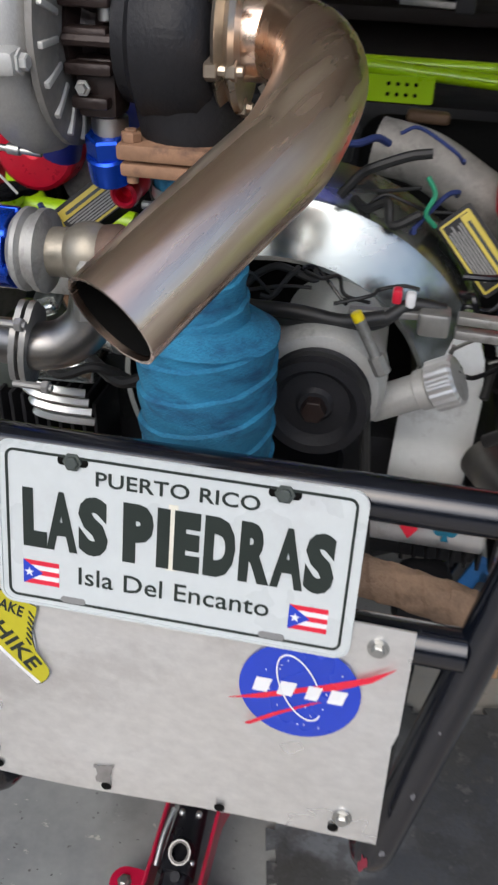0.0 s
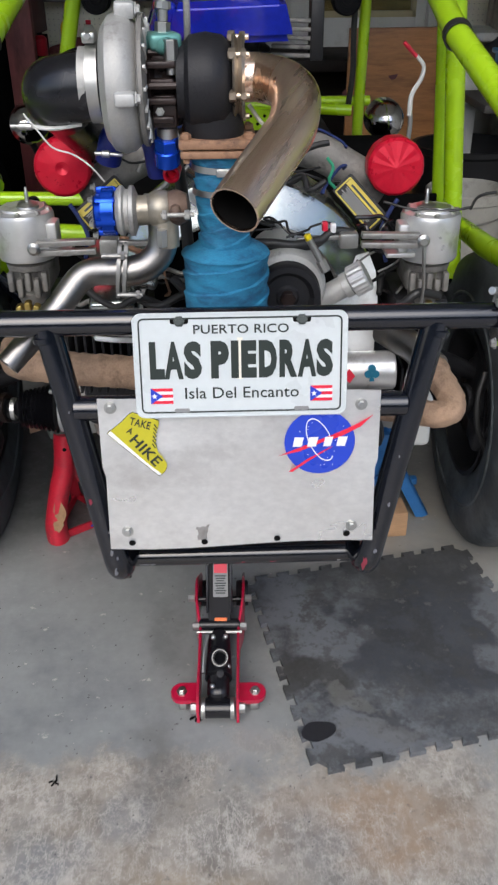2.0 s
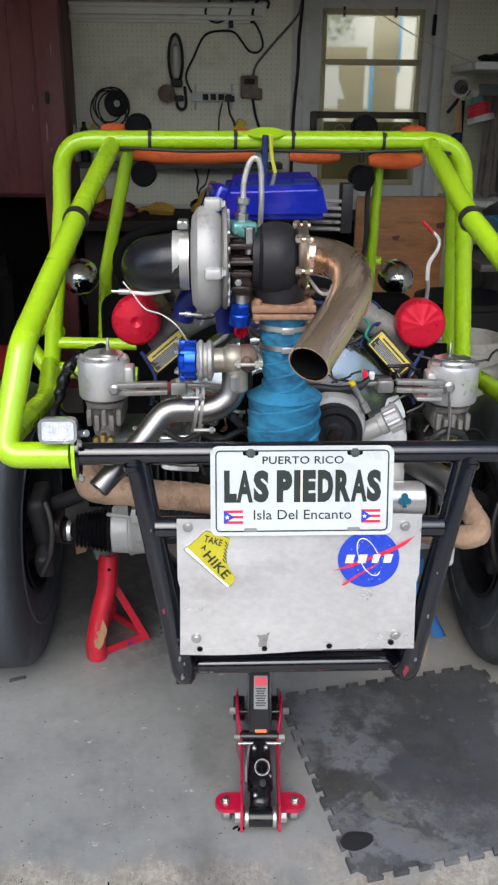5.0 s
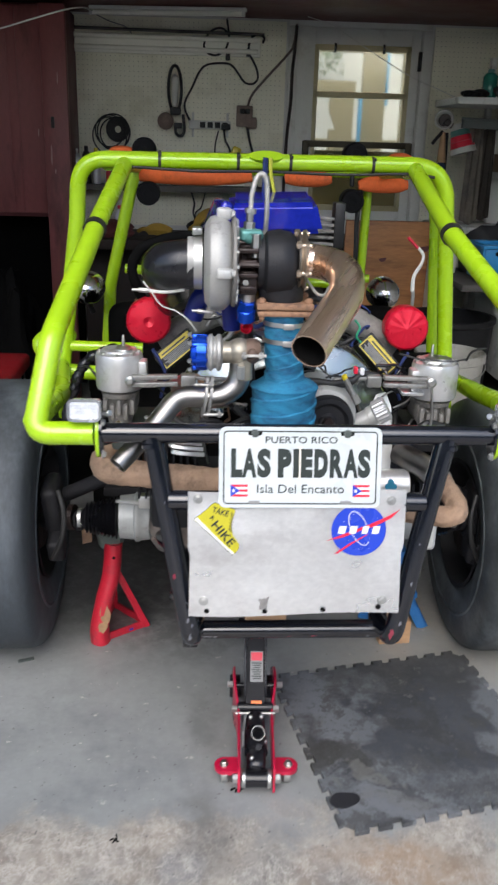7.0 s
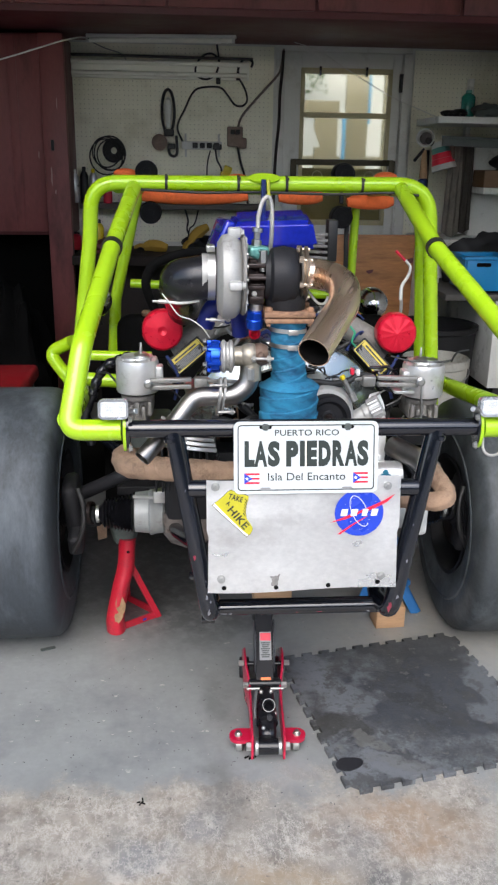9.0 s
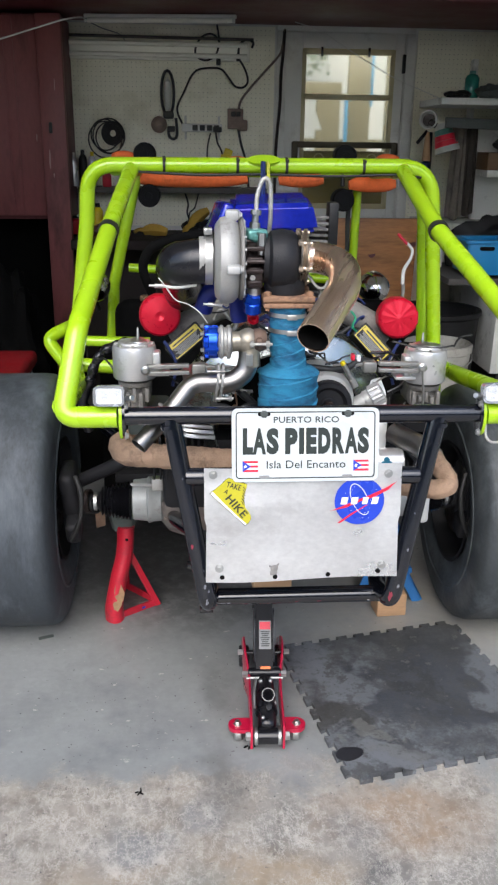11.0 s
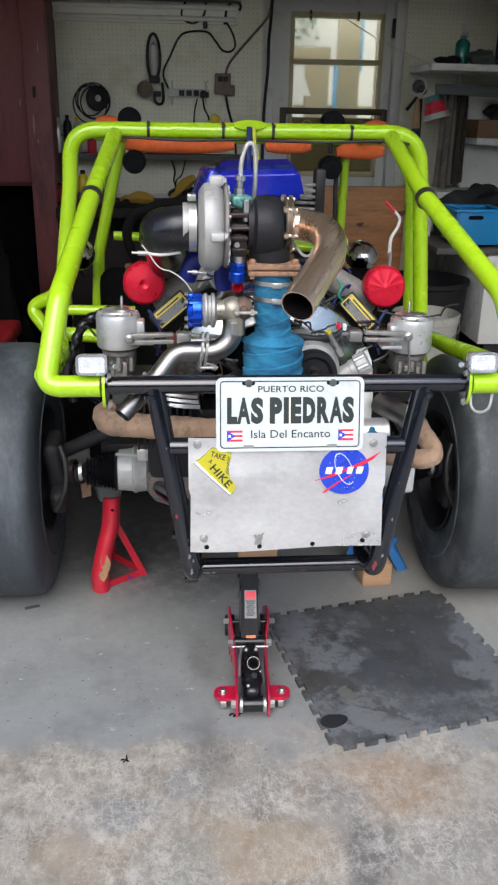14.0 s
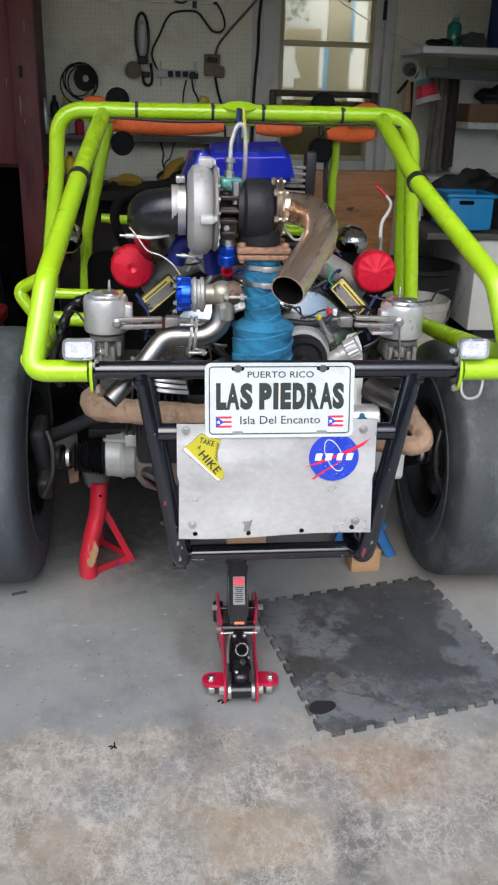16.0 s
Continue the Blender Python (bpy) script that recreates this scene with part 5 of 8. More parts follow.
# straps and ties on the tubes
for p, d in (((-0.437, 0.555, 1.213), (0.10, 1, 0.335)), ((0.405, 0.54, 1.219), (0.03, 1, 0.33))):
    b = B()
    q = Vector(d).normalized()
    lathe(b, [(-0.010, TR + 0.001), (-0.010, TR + 0.004), (0.010, TR + 0.004), (0.010, TR + 0.001)], p, q, 24)
    part("strap", b, CABLE, buggy, "black rubber strap")
for x in (-0.305, -0.09, 0.055, 0.285):
    b = B()
    lathe(b, [(-0.004, TR + 0.001), (-0.004, TR + 0.003), (0.004, TR + 0.003), (0.004, TR + 0.001)], (x, 0.97, 1.3615), (1, 0.02, 0), 24)
    box(b, (x + 0.003, 0.944, 1.378), (0.006, 0.008, 0.008), bev=0.001)
    part("cable_tie", b, CABLE, buggy)
b = B()
tube(b, spline([(-0.42, 0.945, 1.335), (-0.38, 0.95, 1.342), (-0.2, 0.945, 1.336), (-0.02, 0.947, 1.339), (0.2, 0.945, 1.336), (0.38, 0.948, 1.342), (0.46, 0.952, 1.335)], 6), 0.004, 8)
part("harness_wire", b, CABLE, buggy, "black wire along the hoop")
# plate bracket on top of the hoop
b = B()
outline(b, disc(0, 0, 0.047, 0.019), 0.006, facing((-0.013, 0.950, 1.381), (0, 0.75, 0.66)))
part("hoop_bracket", b, LIME, buggy)
for sx, mt, x0 in ((-0.004, STRAPBLUE, 0.0085), (0.010, STRAPYEL, 0.0055)):
    b = B()
    tube(b, spline([(-0.012 + sx, 0.935, 1.375), (-0.012 + sx * 1.2, 0.925, 1.33), (-0.010 + sx * 2, 0.90, 1.27), (-0.008 + sx, 0.86, 1.20)], 6), lambda u, a, k=x0: k * (0.5 + 0.5 * abs(math.cos(a))), 12)
    part("strap", b, mt, buggy, "hanging webbing strap")

# orange foam on the front hoop, round lamps seen from behind
for x0, x1, z, rr in ((-0.45, -0.01, 1.300, 0.036), (0.11, 0.28, 1.298, 0.030), (0.38, 0.56, 1.283, 0.030)):
    b = B()
    tube(b, spline([(x0, FY - 0.03, z - 0.004), (x0 + 0.03, FY - 0.03, z), ((x0 + x1) / 2, FY - 0.03, z + 0.002), (x1 - 0.03, FY - 0.03, z), (x1, FY - 0.03, z + 0.002)], 5), lambda u, a, k=rr: k * (0.35 + 0.7 * math.sin(math.pi * min(max(u, 0.03), 0.97)) ** 0.5), 18)
    part("foam_padding", b, ORANGE, buggy, "orange foam padding")
for x, z in ((-0.475, 1.386), (0.527, 1.387), (-0.05, 1.372), (0.62, 1.35)):
    b = B()
    bmesh.ops.create_icosphere(b, subdivisions=3, radius=1)
    bmesh.ops.transform(b, matrix=pose(x, FY - 0.02, z - 0.01) @ Matrix.Diagonal((0.045, 0.03, 0.018, 1)), verts=b.verts)
    part("foam_padding", b, ORANGE, buggy)
for x, z in ((-0.395, 1.382), (-0.382, 1.234), (0.359, 1.384), (0.358, 1.224)):
    b = B()
    lathe(b, [(0.003, 0), (0.003, 0.012), (0, 0.013), (0, 0.018), (0.002, 0.019), (0.002, 0.031), (0.0, 0.033), (0.0, 0.038), (0.004, 0.0415), (0.012, 0.042), (0.065, 0.042), (0.075, 0.038), (0.075, 0)], (x, FY - 0.06, z), (0, 1, 0), 28)
    lp = part("roof_lamp", b, LAMPBLACK, buggy, "round black lamp seen from behind")
    b = B()
    rod(b, (x, FY - 0.02, z + (0.02 if z > 1.3 else 0.05)), (x, FY - 0.01, 1.325 if z < 1.3 else 1.34), 0.008, 10)
    part("bracket", b, DARKPLASTIC, lp)
b = B()
tube(b, spline([(0.40, FY + 0.03, 1.30), (0.392, FY + 0.02, 1.15), (0.395, FY + 0.02, 1.02), (0.385, FY + 0.03, 0.9)], 6), 0.009, 8)
part("harness_wire", b, CABLE, buggy)

# bright headlamp buckets at the front
for x in (-0.585, 0.46):
    b = B()
    lathe(b, [(0, 0), (0.004, 0.018), (0.016, 0.036), (0.035, 0.049), (0.06, 0.056), (0.10, 0.058), (0.105, 0.05), (0.105, 0)], (x, 1.42, 0.92), (0, 1, 0), 28)
    hl = part("headlamp", b, CHROME, buggy, "chrome headlamp bucket")
    b = B()
    rod(b, (x, 1.50, 0.87), (x * 0.98, 1.52, 0.83), 0.010, 12)
    part("stem", b, DARKPLASTIC, hl)

# tank behind the seats: glossy blue and purple
b = B()
t = bmesh.new()
for y, k, dz in ((0.785, 1.0, 0.0), (0.92, 0.95, 0.026)):
    for x, z in ((-0.143, 1.185), (0.135, 1.190), (0.113, 1.268), (-0.115, 1.260)):
        t.verts.new((x * k, y, z + (dz if z > 1.25 else 0)))
t.verts.ensure_lookup_table()
for q in ((3, 2, 1, 0), (0, 1, 5, 4), (1, 2, 6, 5), (2, 3, 7, 6), (3, 0, 4, 7), (4, 5, 6, 7)):
    t.faces.new([t.verts[i] for i in q])
bmesh.ops.recalc_face_normals(t, faces=t.faces)
bmesh.ops.bevel(t, geom=t.edges[:], offset=0.013, segments=4, affect="EDGES")
join_in(b, t, Matrix())
tk = part("fuel_tank", b, PURPLE, buggy, "glossy blue and purple tank with rounded edges")
b = B()
box(b, (-0.146, 0.85, 1.222), (0.034, 0.12, 0.095), (0, 22, 12), bev=0.012, seg=4)
part("side_lobe", b, PURPLE, tk)
b = B()
box(b, (0.188, 0.90, 1.205), (0.028, 0.06, 0.12), bev=0.003)
cool = part("finned_cooler", b, DARKPLASTIC, buggy, "silver finned cooler with a black end tank")
for i in range(5):
    b = B()
    box(b, (0.135, 0.90, 1.222 - i * 0.017), (0.085, 0.05, 0.009), (-4, 2, 0), bev=0.002)
    part("fin", b, DIRTYALU, cool)
BROWNLEATHER = mat("worn_brown_leather", (0.10, 0.055, 0.028), 0.7, var=0.3, big=20, bump=0.1)
# dark seats and floor pan inside the cage
for x in (-0.27, 0.25):
    b = B()
    box(b, (x, 1.23, 0.68), (0.44, 0.12, 0.48), (-8, 0, 0), bev=0.05, seg=4)
    box(b, (x, 1.45, 0.52), (0.44, 0.46, 0.12), bev=0.04, seg=4)
    st_ = part("seat", b, BLACKCLOTHSHADE, buggy, "black bucket seat")
    b = B()
    box(b, (x - 0.09, 1.245, 0.922), (0.085, 0.08, 0.022), (-8, 2, 0), bev=0.009, seg=3)
    part("top_pad", b, BROWNLEATHER, st_, "worn brown pad")
b = B()
box(b, (0, 1.75, 0.42), (0.95, 1.8, 0.03), bev=0.004)
box(b, (0, 2.35, 0.60), (0.80, 0.5, 0.36), bev=0.05)
part("floor_pan", b, BLACKIRON, buggy)

# added sheet: stands in for the dark seen between engine and seats
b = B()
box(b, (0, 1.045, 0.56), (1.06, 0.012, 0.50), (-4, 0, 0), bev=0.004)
part("dark_backing", b, BLACKCLOTHSHADE, buggy, "added black sheet that darkens the view behind the engine")
# added sheet: covers the bright floor beyond and darkens what lies below
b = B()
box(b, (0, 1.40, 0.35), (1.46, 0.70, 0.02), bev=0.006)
part("floor_shade_sheet", b, BLACKCLOTHSHADE, buggy, "added black sheet that hides and shades the floor")

# ---- black rear bumper cage ----
black("bumper_bar", [(-0.375, 0.024, 0.894), (0.375, 0.024, 0.894)], label="black painted bumper tube")
for s in (-1, 1):
    xs = -0.277 if s < 0 else 0.284
    xb = -0.201 if s < 0 else 0.200
    black("bumper_strut", [(xs, 0.024, 0.888), (xb, -0.030, 0.478), (xb * 0.97, 0.07, 0.458), (xb * 1.15, 0.34, 0.47)], 0.035, 0.020)
    b = B()
    lathe(b, [(-0.006, 0.018), (-0.004, 0.0215), (0.004, 0.0215), (0.006, 0.018)], (xs, 0.022, 0.872), (xb - xs, -0.054, -0.41), 20)
    part("weld_bead", b, BLACKP, buggy)
    # flange between bumper tube and lime tube
    b = B()
    outline(b, [(x * 0.72, y) for x, y in disc(0, -0.006, 0.035, 0.042)], 0.006, facing((s * 0.381, 0.024, 0.894), (0, 0, 1), (0, s, 0)))
    fl = part("flange", b, LIME, buggy, "lime green flange plate")
    b = B()
    outline(b, [(x * 0.72, y) for x, y in disc(0, -0.004, 0.033, 0.038)], 0.005, facing((s * 0.3745, 0.024, 0.894), (0, 0, 1), (0, s, 0)))
    part("counter_flange", b, BLACKP, fl)
    for dz in (0.026, -0.036):
        b = B()
        bolt(b, (s * 0.369, 0.004, 0.894 + dz), (-s, 0, 0), 0.006, 0.006)
        part("bolt", b, ZINC, fl)
    # clear reversing lamp on the lime stub
    b = B()
    lamp_m = facing((s * 0.399, -0.002, 0.944), (0, 0.14, 1))
    outline(b, rounded(0.060, 0.040, 0.010), 0.020, lamp_m @ pose(0, 0, -0.003))
    frame_loop(b, 0.062, 0.042, 0.011, 0.0048, 0.006, lamp_m)
    lm = part("rear_lamp", b, mat("satin_lamp_bezel", (0.55, 0.56, 0.57), 0.3, 0.7, var=0.1) if "satin_lamp_bezel" not in bpy.data.materials else bpy.data.materials["satin_lamp_bezel"], buggy, "small rectangular rear lamp with a silver bezel")
    b = B()
    outline(b, rounded(0.052, 0.031, 0.005), 0.004, lamp_m @ pose(0, 0, -0.0022))
    for i in range(11):
        for k in range(5):
            box(b, lamp_m @ V(-0.0235 + i * 0.0047, -0.0115 + k * 0.0057, -0.0018), (0.0042, 0.0016, 0.0052), (-8, 0, 0), bev=0.0007, seg=1)
    part("lens", b, CLEARLENS, lm, "clear ribbed lens")
    b = B()
    rod(b, (s * 0.372, 0.02, 0.93), (s * 0.352, 0.0, 0.94), 0.006, 10)
    part("stud", b, ZINC, lm)
    b = B()
    if s > 0:
        tube(b, spline([(0.388, 0.02, 0.872), (0.386, 0.005, 0.848), (0.400, 0.0, 0.836), (0.424, 0.005, 0.842), (0.436, 0.022, 0.876)], 6), 0.0032, 8)
        part("wire", b, BRAID, lm, "grey braided lamp lead")
    else:
        b.free()
black("middle_crossbar", [(-0.247, 0.004, 0.766), (0.247, 0.004, 0.763)], label="black crossbar behind the sheet")
black("lower_crossbar", [(-0.194, 0.05, 0.452), (0.193, 0.05, 0.452)])
for c in ((-0.232, 0.03, 0.545), (-0.205, 0.02, 0.44)):
    b = B()
    box(b, c, (0.03, 0.02, 0.012), bev=0.002)
    part("tab", b, BLACKP, buggy)
# chips of red primer
CHIPRED = mat("red_primer", (0.20, 0.018, 0.035), 0.6, var=0.25, big=60)
CHIPGREY = mat("bare_scuffed_steel", (0.17, 0.17, 0.18), 0.5, 0.3, var=0.3, big=80)
for sx, u, w, hh, mt in ((-1, 0.66, 0.0045, 0.008, CHIPRED), (1, 0.955, 0.006, 0.016, CHIPRED), (-1, 0.88, 0.005, 0.008, CHIPGREY), (-1, 0.905, 0.003, 0.006, CHIPGREY), (-1, 0.965, 0.005, 0.010, CHIPGREY), (-1, 0.79, 0.002, 0.004, CHIPGREY), (1, 0.70, 0.003, 0.009, CHIPGREY), (1, 0.90, 0.004, 0.007, CHIPGREY), (1, 0.50, 0.002, 0.004, CHIPGREY), (-1, 0.30, 0.0015, 0.004, CHIPGREY)):
    xa, xb = (-0.277, -0.201) if sx < 0 else (0.284, 0.200)
    c = V(xa, 0.024, 0.888).lerp(V(xb, -0.030, 0.478), u)
    sh_ = rng.uniform(-0.6, 0.6)
    nrm = V(sh_, -1, 0.12).normalized()
    fm = facing(c + nrm * 0.0198, V(xb - xa, -0.054, -0.41) * -1, (1, sh_, 0))
    b = B()
    outline(b, [(w * 0.75 * math.cos(a) * rng.uniform(0.4, 1.2), hh * 0.75 * math.sin(a) * rng.uniform(0.4, 1.2)) for a in [k / 11 * math.tau for k in range(11)]], 0.0012, fm @ pose(0, 0, 0.0003))
    part("paint_chip", b, mt, buggy)
for x, w, mt in ((-0.17, 0.010, CHIPGREY), (-0.155, 0.006, CHIPGREY), (0.0, 0.004, CHIPRED), (0.05, 0.007, CHIPRED), (0.165, 0.005, CHIPGREY)):
    b = B()
    outline(b, [(w * math.cos(a) * rng.uniform(0.5, 1.1), 0.0028 * math.sin(a) * rng.uniform(0.5, 1.1)) for a in [k / 11 * math.tau for k in range(11)]], 0.001, facing((x, 0.0322, 0.446), (0, 0.35, 1)))
    part("paint_chip", b, mt, buggy)

# ---- aluminium sheet with stickers ----
PUP = V(0, 0.034, 0.245)
PC = V(-0.003, -0.0395, 0.674)
PM = facing(PC, PUP)
PW, PH = 0.405, 0.248
b = B()
# a thin sheet, slightly buckled
t = bmesh.new()
NX, NY = 24, 16
grid = {}
for i in range(NX + 1):
    for k in range(NY + 1):
        u, w = i / NX - 0.5, k / NY - 0.5
        z = 0.0022 * noise.noise(V(u * 3.1, w * 2.6, 3.7)) - 0.004 * (max(0, abs(u) - 0.42) * 8) ** 2 * 0.3
        grid[i, k] = t.verts.new((u * PW * (1.02 if w > 0 else 1.0 - 0.02 * w), w * PH + (0.004 * math.sin(u * 5)), z))
for i in range(NX):
    for k in range(NY):
        t.faces.new((grid[i, k], grid[i + 1, k], grid[i + 1, k + 1], grid[i, k + 1]))
r = bmesh.ops.extrude_face_region(t, geom=t.faces[:])
bmesh.ops.translate(t, vec=(0, 0, -0.002), verts=[g for g in r["geom"] if isinstance(g, bmesh.types.BMVert)])
join_in(b, t, PM)
sheet = part("aluminium_sheet", b, PANEL, buggy, "smudged bare aluminium sheet with bolts and holes")
for x, y in ((-0.188, 0.108), (0.178, 0.106), (-0.176, -0.095), (0.17, -0.094)):
    b = B()
    lathe(b, [(0, 0), (0, 0.009), (0.0015, 0.009), (0.0015, 0)], PM @ V(x, y, 0.0006), PM.to_3x3() @ V(0, 0, 1), 18)
    bolt(b, PM @ V(x, y, 0.002), PM.to_3x3() @ V(0, 0, 1), 0.0055, 0.005)
    part("bolt", b, ZINC, sheet)
for x, y in ((-0.170, -0.115), (-0.058, -0.116), (0.055, -0.113), (0.163, -0.108)):
    b = B()
    outline(b, disc(x, y, 0.0052, 0.0048, 20), 0.0005, PM @ pose(0, 0, 0.0026))
    part("hole", b, SOOTSHADE, sheet)
b = B()
outline(b, [(-0.060 + x * 0.001, -0.099 + y * 0.001) for x, y in ((-8, -13), (1, -14), (6, -12), (6, -3), (8, 2), (8, 7), (11, 13), (7, 12), (4, 9), (1, 10), (-4, 8), (-10, 9), (-11, 6), (-8, 4), (-7, -3), (-9, -8))], 0.0004, PM @ pose(0, 0, 0.0024))
part("smudge", b, mat("grease_smudge", (0.25, 0.235, 0.22), 0.6, 0.3, var=0.3, big=60), sheet, "grey grease smudge")


def sticker(name, pts, z, material, parent, cx=0.0, cy=0.0, rot=0.0, label=""):
    h = B()
    outline(h, pts, 0.0004, PM @ pose(cx, cy, 0.0030 + z, 0, 0, rot))
    return part(name, h, material, parent, label)


# round blue emblem with a red swoosh, a white orbit and a white bar
EX, EY, ER = 0.118, 0.048, 0.0525
em = sticker("round_sticker", disc(0, 0, ER, ER * 0.97, 56), 0.0, STICKBLUE, sheet, EX, EY, 0, "round blue sticker with red swoosh and white ring")
sw = [(-0.062, -0.021), (-0.02, -0.004), (0.02, 0.012), (0.055, 0.028), (0.078, 0.042), (0.060, 0.024), (0.03, 0.008), (0.004, 0.000), (-0.03, -0.014)]
sticker("red_swoosh", sw, 0.0008, STICKRED, em, EX, EY)
sticker("red_swoosh", [(-0.046, -0.047), (-0.02, -0.028), (0.012, -0.010), (0.02, -0.007), (-0.012, -0.027), (-0.040, -0.047)], 0.0008, STICKRED, em, EX, EY)
b = B()
ring = [V(0.016 * math.cos(a / 40 * math.tau), 0.036 * math.sin(a / 40 * math.tau), 0) for a in range(34)]
tube(b, [PM @ pose(EX, EY + 0.004, 0.0042, 0, 0, 24) @ p for p in ring], 0.0008, 6)
part("white_orbit", b, STICKWHITE, em)
for i, (x, w) in enumerate(((-0.032, 0.017), (-0.0105, 0.017), (0.0125, 0.015), (0.033, 0.017))):
    sticker("white_bar", [(-w / 2, -0.0075), (w / 2 - 0.004, -0.0075), (w / 2, 0.0075), (-w / 2 + 0.003, 0.0075)], 0.0012, STICKWHITE, em, EX + x, EY + 0.001)
for i in range(16):
    a, rr = rng.uniform(0, 6.28), rng.uniform(0.3, 0.93) * ER
    sticker("white_dot", disc(0, 0, 0.0007, 0.0007, 8), 0.0007, STICKWHITE, em, EX + rr * math.cos(a), EY + rr * math.sin(a))

# yellow boot sticker
boot = [(0.001, 0.000), (0.101, 0.0005), (0.1025, 0.006), (0.1025, 0.012), (0.1005, 0.019), (0.0965, 0.0235), (0.088, 0.026), (0.075, 0.0285), (0.066, 0.034), (0.058, 0.042), (0.053, 0.049), (0.0475, 0.061), (0.0434, 0.0665), (0.036, 0.064), (0.021, 0.0565), (0.0065, 0.0505), (0.0045, 0.044), (0.0045, 0.030), (0.0025, 0.012), (0.001, 0.008)]
BX, BY, BR = -0.1955, 0.0695, -44
bt = sticker("boot_sticker", [(x + 0.0015 * (1 if x > 0.06 else -1), y + 0.0012 * (1 if y > 0.03 else -1)) for x, y in boot], 0.0, STICKWHITE, sheet, BX, BY, BR, "yellow boot-shaped sticker with lettering")
sticker("outline", [(x + 0.0010 * (1 if x > 0.06 else -1), y + 0.0008 * (1 if y > 0.03 else -1)) for x, y in boot], 0.0005, INK, bt, BX, BY, BR)
sticker("boot", boot, 0.001, BOOTYEL, bt, BX, BY, BR)
sticker("sole", [(0.0015, 0.0005), (0.1008, 0.0010), (0.1018, 0.0055), (0.080, 0.0042), (0.040, 0.0052), (0.0015, 0.0070)], 0.0015, STICKWHITE, bt, BX, BY, BR)
for txt, x, y, w, h, rt in (("TAKE", 0.0255, 0.0455, 0.031, 0.012, 27), ("A", 0.0225, 0.0265, 0.0085, 0.0095, 14), ("HIKE", 0.060, 0.0185, 0.056, 0.0165, -6)):
    b = B()
    words(b, txt, w, h, PM @ pose(BX, BY, 0.0043, 0, 0, BR) @ pose(x, y, 0, 0, 0, rt), 0.02)
    part("lettering", b, INK, bt)
for i in range(6):
    sticker("lace", rounded(0.009, 0.0018, 0.0008, 2), 0.0015, INK, bt, *(V(BX, BY, 0) + (Matrix.Rotation(radians(BR), 3, "Z") @ V(0.0455 + 0.0036 * i, 0.057 - 0.0050 * i, 0))).to_2d(), BR - 15)

# ---- town plate ----
LUP = V(0, 0.031, 0.140)
LM = facing(V(0.0, -0.016, 0.841), LUP)
LW, LH = 0.305, 0.1525
b = B()
outline(b, rounded(LW, LH, 0.013), 0.0012, LM)
frame_loop(b, LW - 0.001, LH - 0.001, 0.0125, 0.0022, 0.002, LM @ pose(0, 0, 0.0012))
plate = part("souvenir_plate", b, PLATE, buggy, "white embossed souvenir plate with black lettering and two flags")
b = B()
frame_loop(b, LW - 0.016, LH - 0.014, 0.008, 0.0023, 0.0006, LM @ pose(0, 0, 0.0007))
part("border_line", b, INK, plate)
for txt, cy, w, h, fat in (("PUERTO RICO", 0.0525, 0.135, 0.0130, 0.012), ("Isla Del Encanto", -0.0400, 0.164, 0.0165, 0.004)):
    b = B()
    words(b, txt, w, h, LM @ pose(0.001, cy, 0.0003), fat, 0.0005)
    part("lettering", b, INK, plate)
# the town name in heavy condensed capitals
for ch, u0, u1 in (("L", 0, 0.080), ("A", 0.078, 0.182), ("S", 0.186, 0.284), ("P", 0.333, 0.432), ("I", 0.443, 0.484), ("E", 0.498, 0.582), ("D", 0.594, 0.693), ("R", 0.706, 0.804), ("A", 0.806, 0.909), ("S", 0.908, 1.0)):
    b = B()
    words(b, ch, (u1 - u0) * 0.262, 0.0545, LM @ pose(0.001 - 0.131 + (u0 + u1) / 2 * 0.262, 0.0085, 0.0003), {"I": 0.0, "A": 0.045, "S": 0.06, "R": 0.058}.get(ch, 0.072), 0.0005)
    part("lettering", b, INK, plate)
for x in (-0.1145, 0.1155):
    FM = LM @ pose(x, -0.0435, 0.0006)
    for i in range(5):
        b = B()
        outline(b, [(px, py) for px, py in rounded(0.032, 0.0044, 0.0001, 1)], 0.0003, FM @ pose(0, 0.0092 - 0.0046 * i, 0))
        part("flag_stripe", b, STICKRED if i % 2 == 0 else STICKWHITE, plate)
    b = B()
    outline(b, [(-0.016, 0.0116), (-0.016, -0.0116), (0.0015, 0)], 0.0003, FM @ pose(0, 0, 0.0005))
    part("flag_triangle", b, STICKBLUE, plate)
    b = B()
    star = [((0.0045 if i % 2 == 0 else 0.0018) * math.sin(i * math.pi / 5) - 0.0105, (0.0045 if i % 2 == 0 else 0.0018) * math.cos(i * math.pi / 5)) for i in range(10)]
    outline(b, star[::-1], 0.0003, FM @ pose(0, 0, 0.001))
    part("flag_star", b, STICKWHITE, plate)
for x in (-0.086, 0.087):
    b = B()
    outline(b, rounded(0.026, 0.008, 0.0035), 0.0004, LM @ pose(x, 0.0645, 0.0006))
    part("slot", b, SOOTSHADE, plate)
    b = B()
    bolt(b, LM @ V(x, 0.0645, 0.001), LM.to_3x3() @ V(0, 0, 1), 0.0055, 0.004)
    part("bolt", b, GREENGREY, plate)
    b = B()
    outline(b, rounded(0.022, 0.006, 0.0028), 0.0004, LM @ pose(x, -0.0655, 0.0008))
    part("slot", b, LABELGREY, plate)
# faint embossed monument on the plate
b = B()
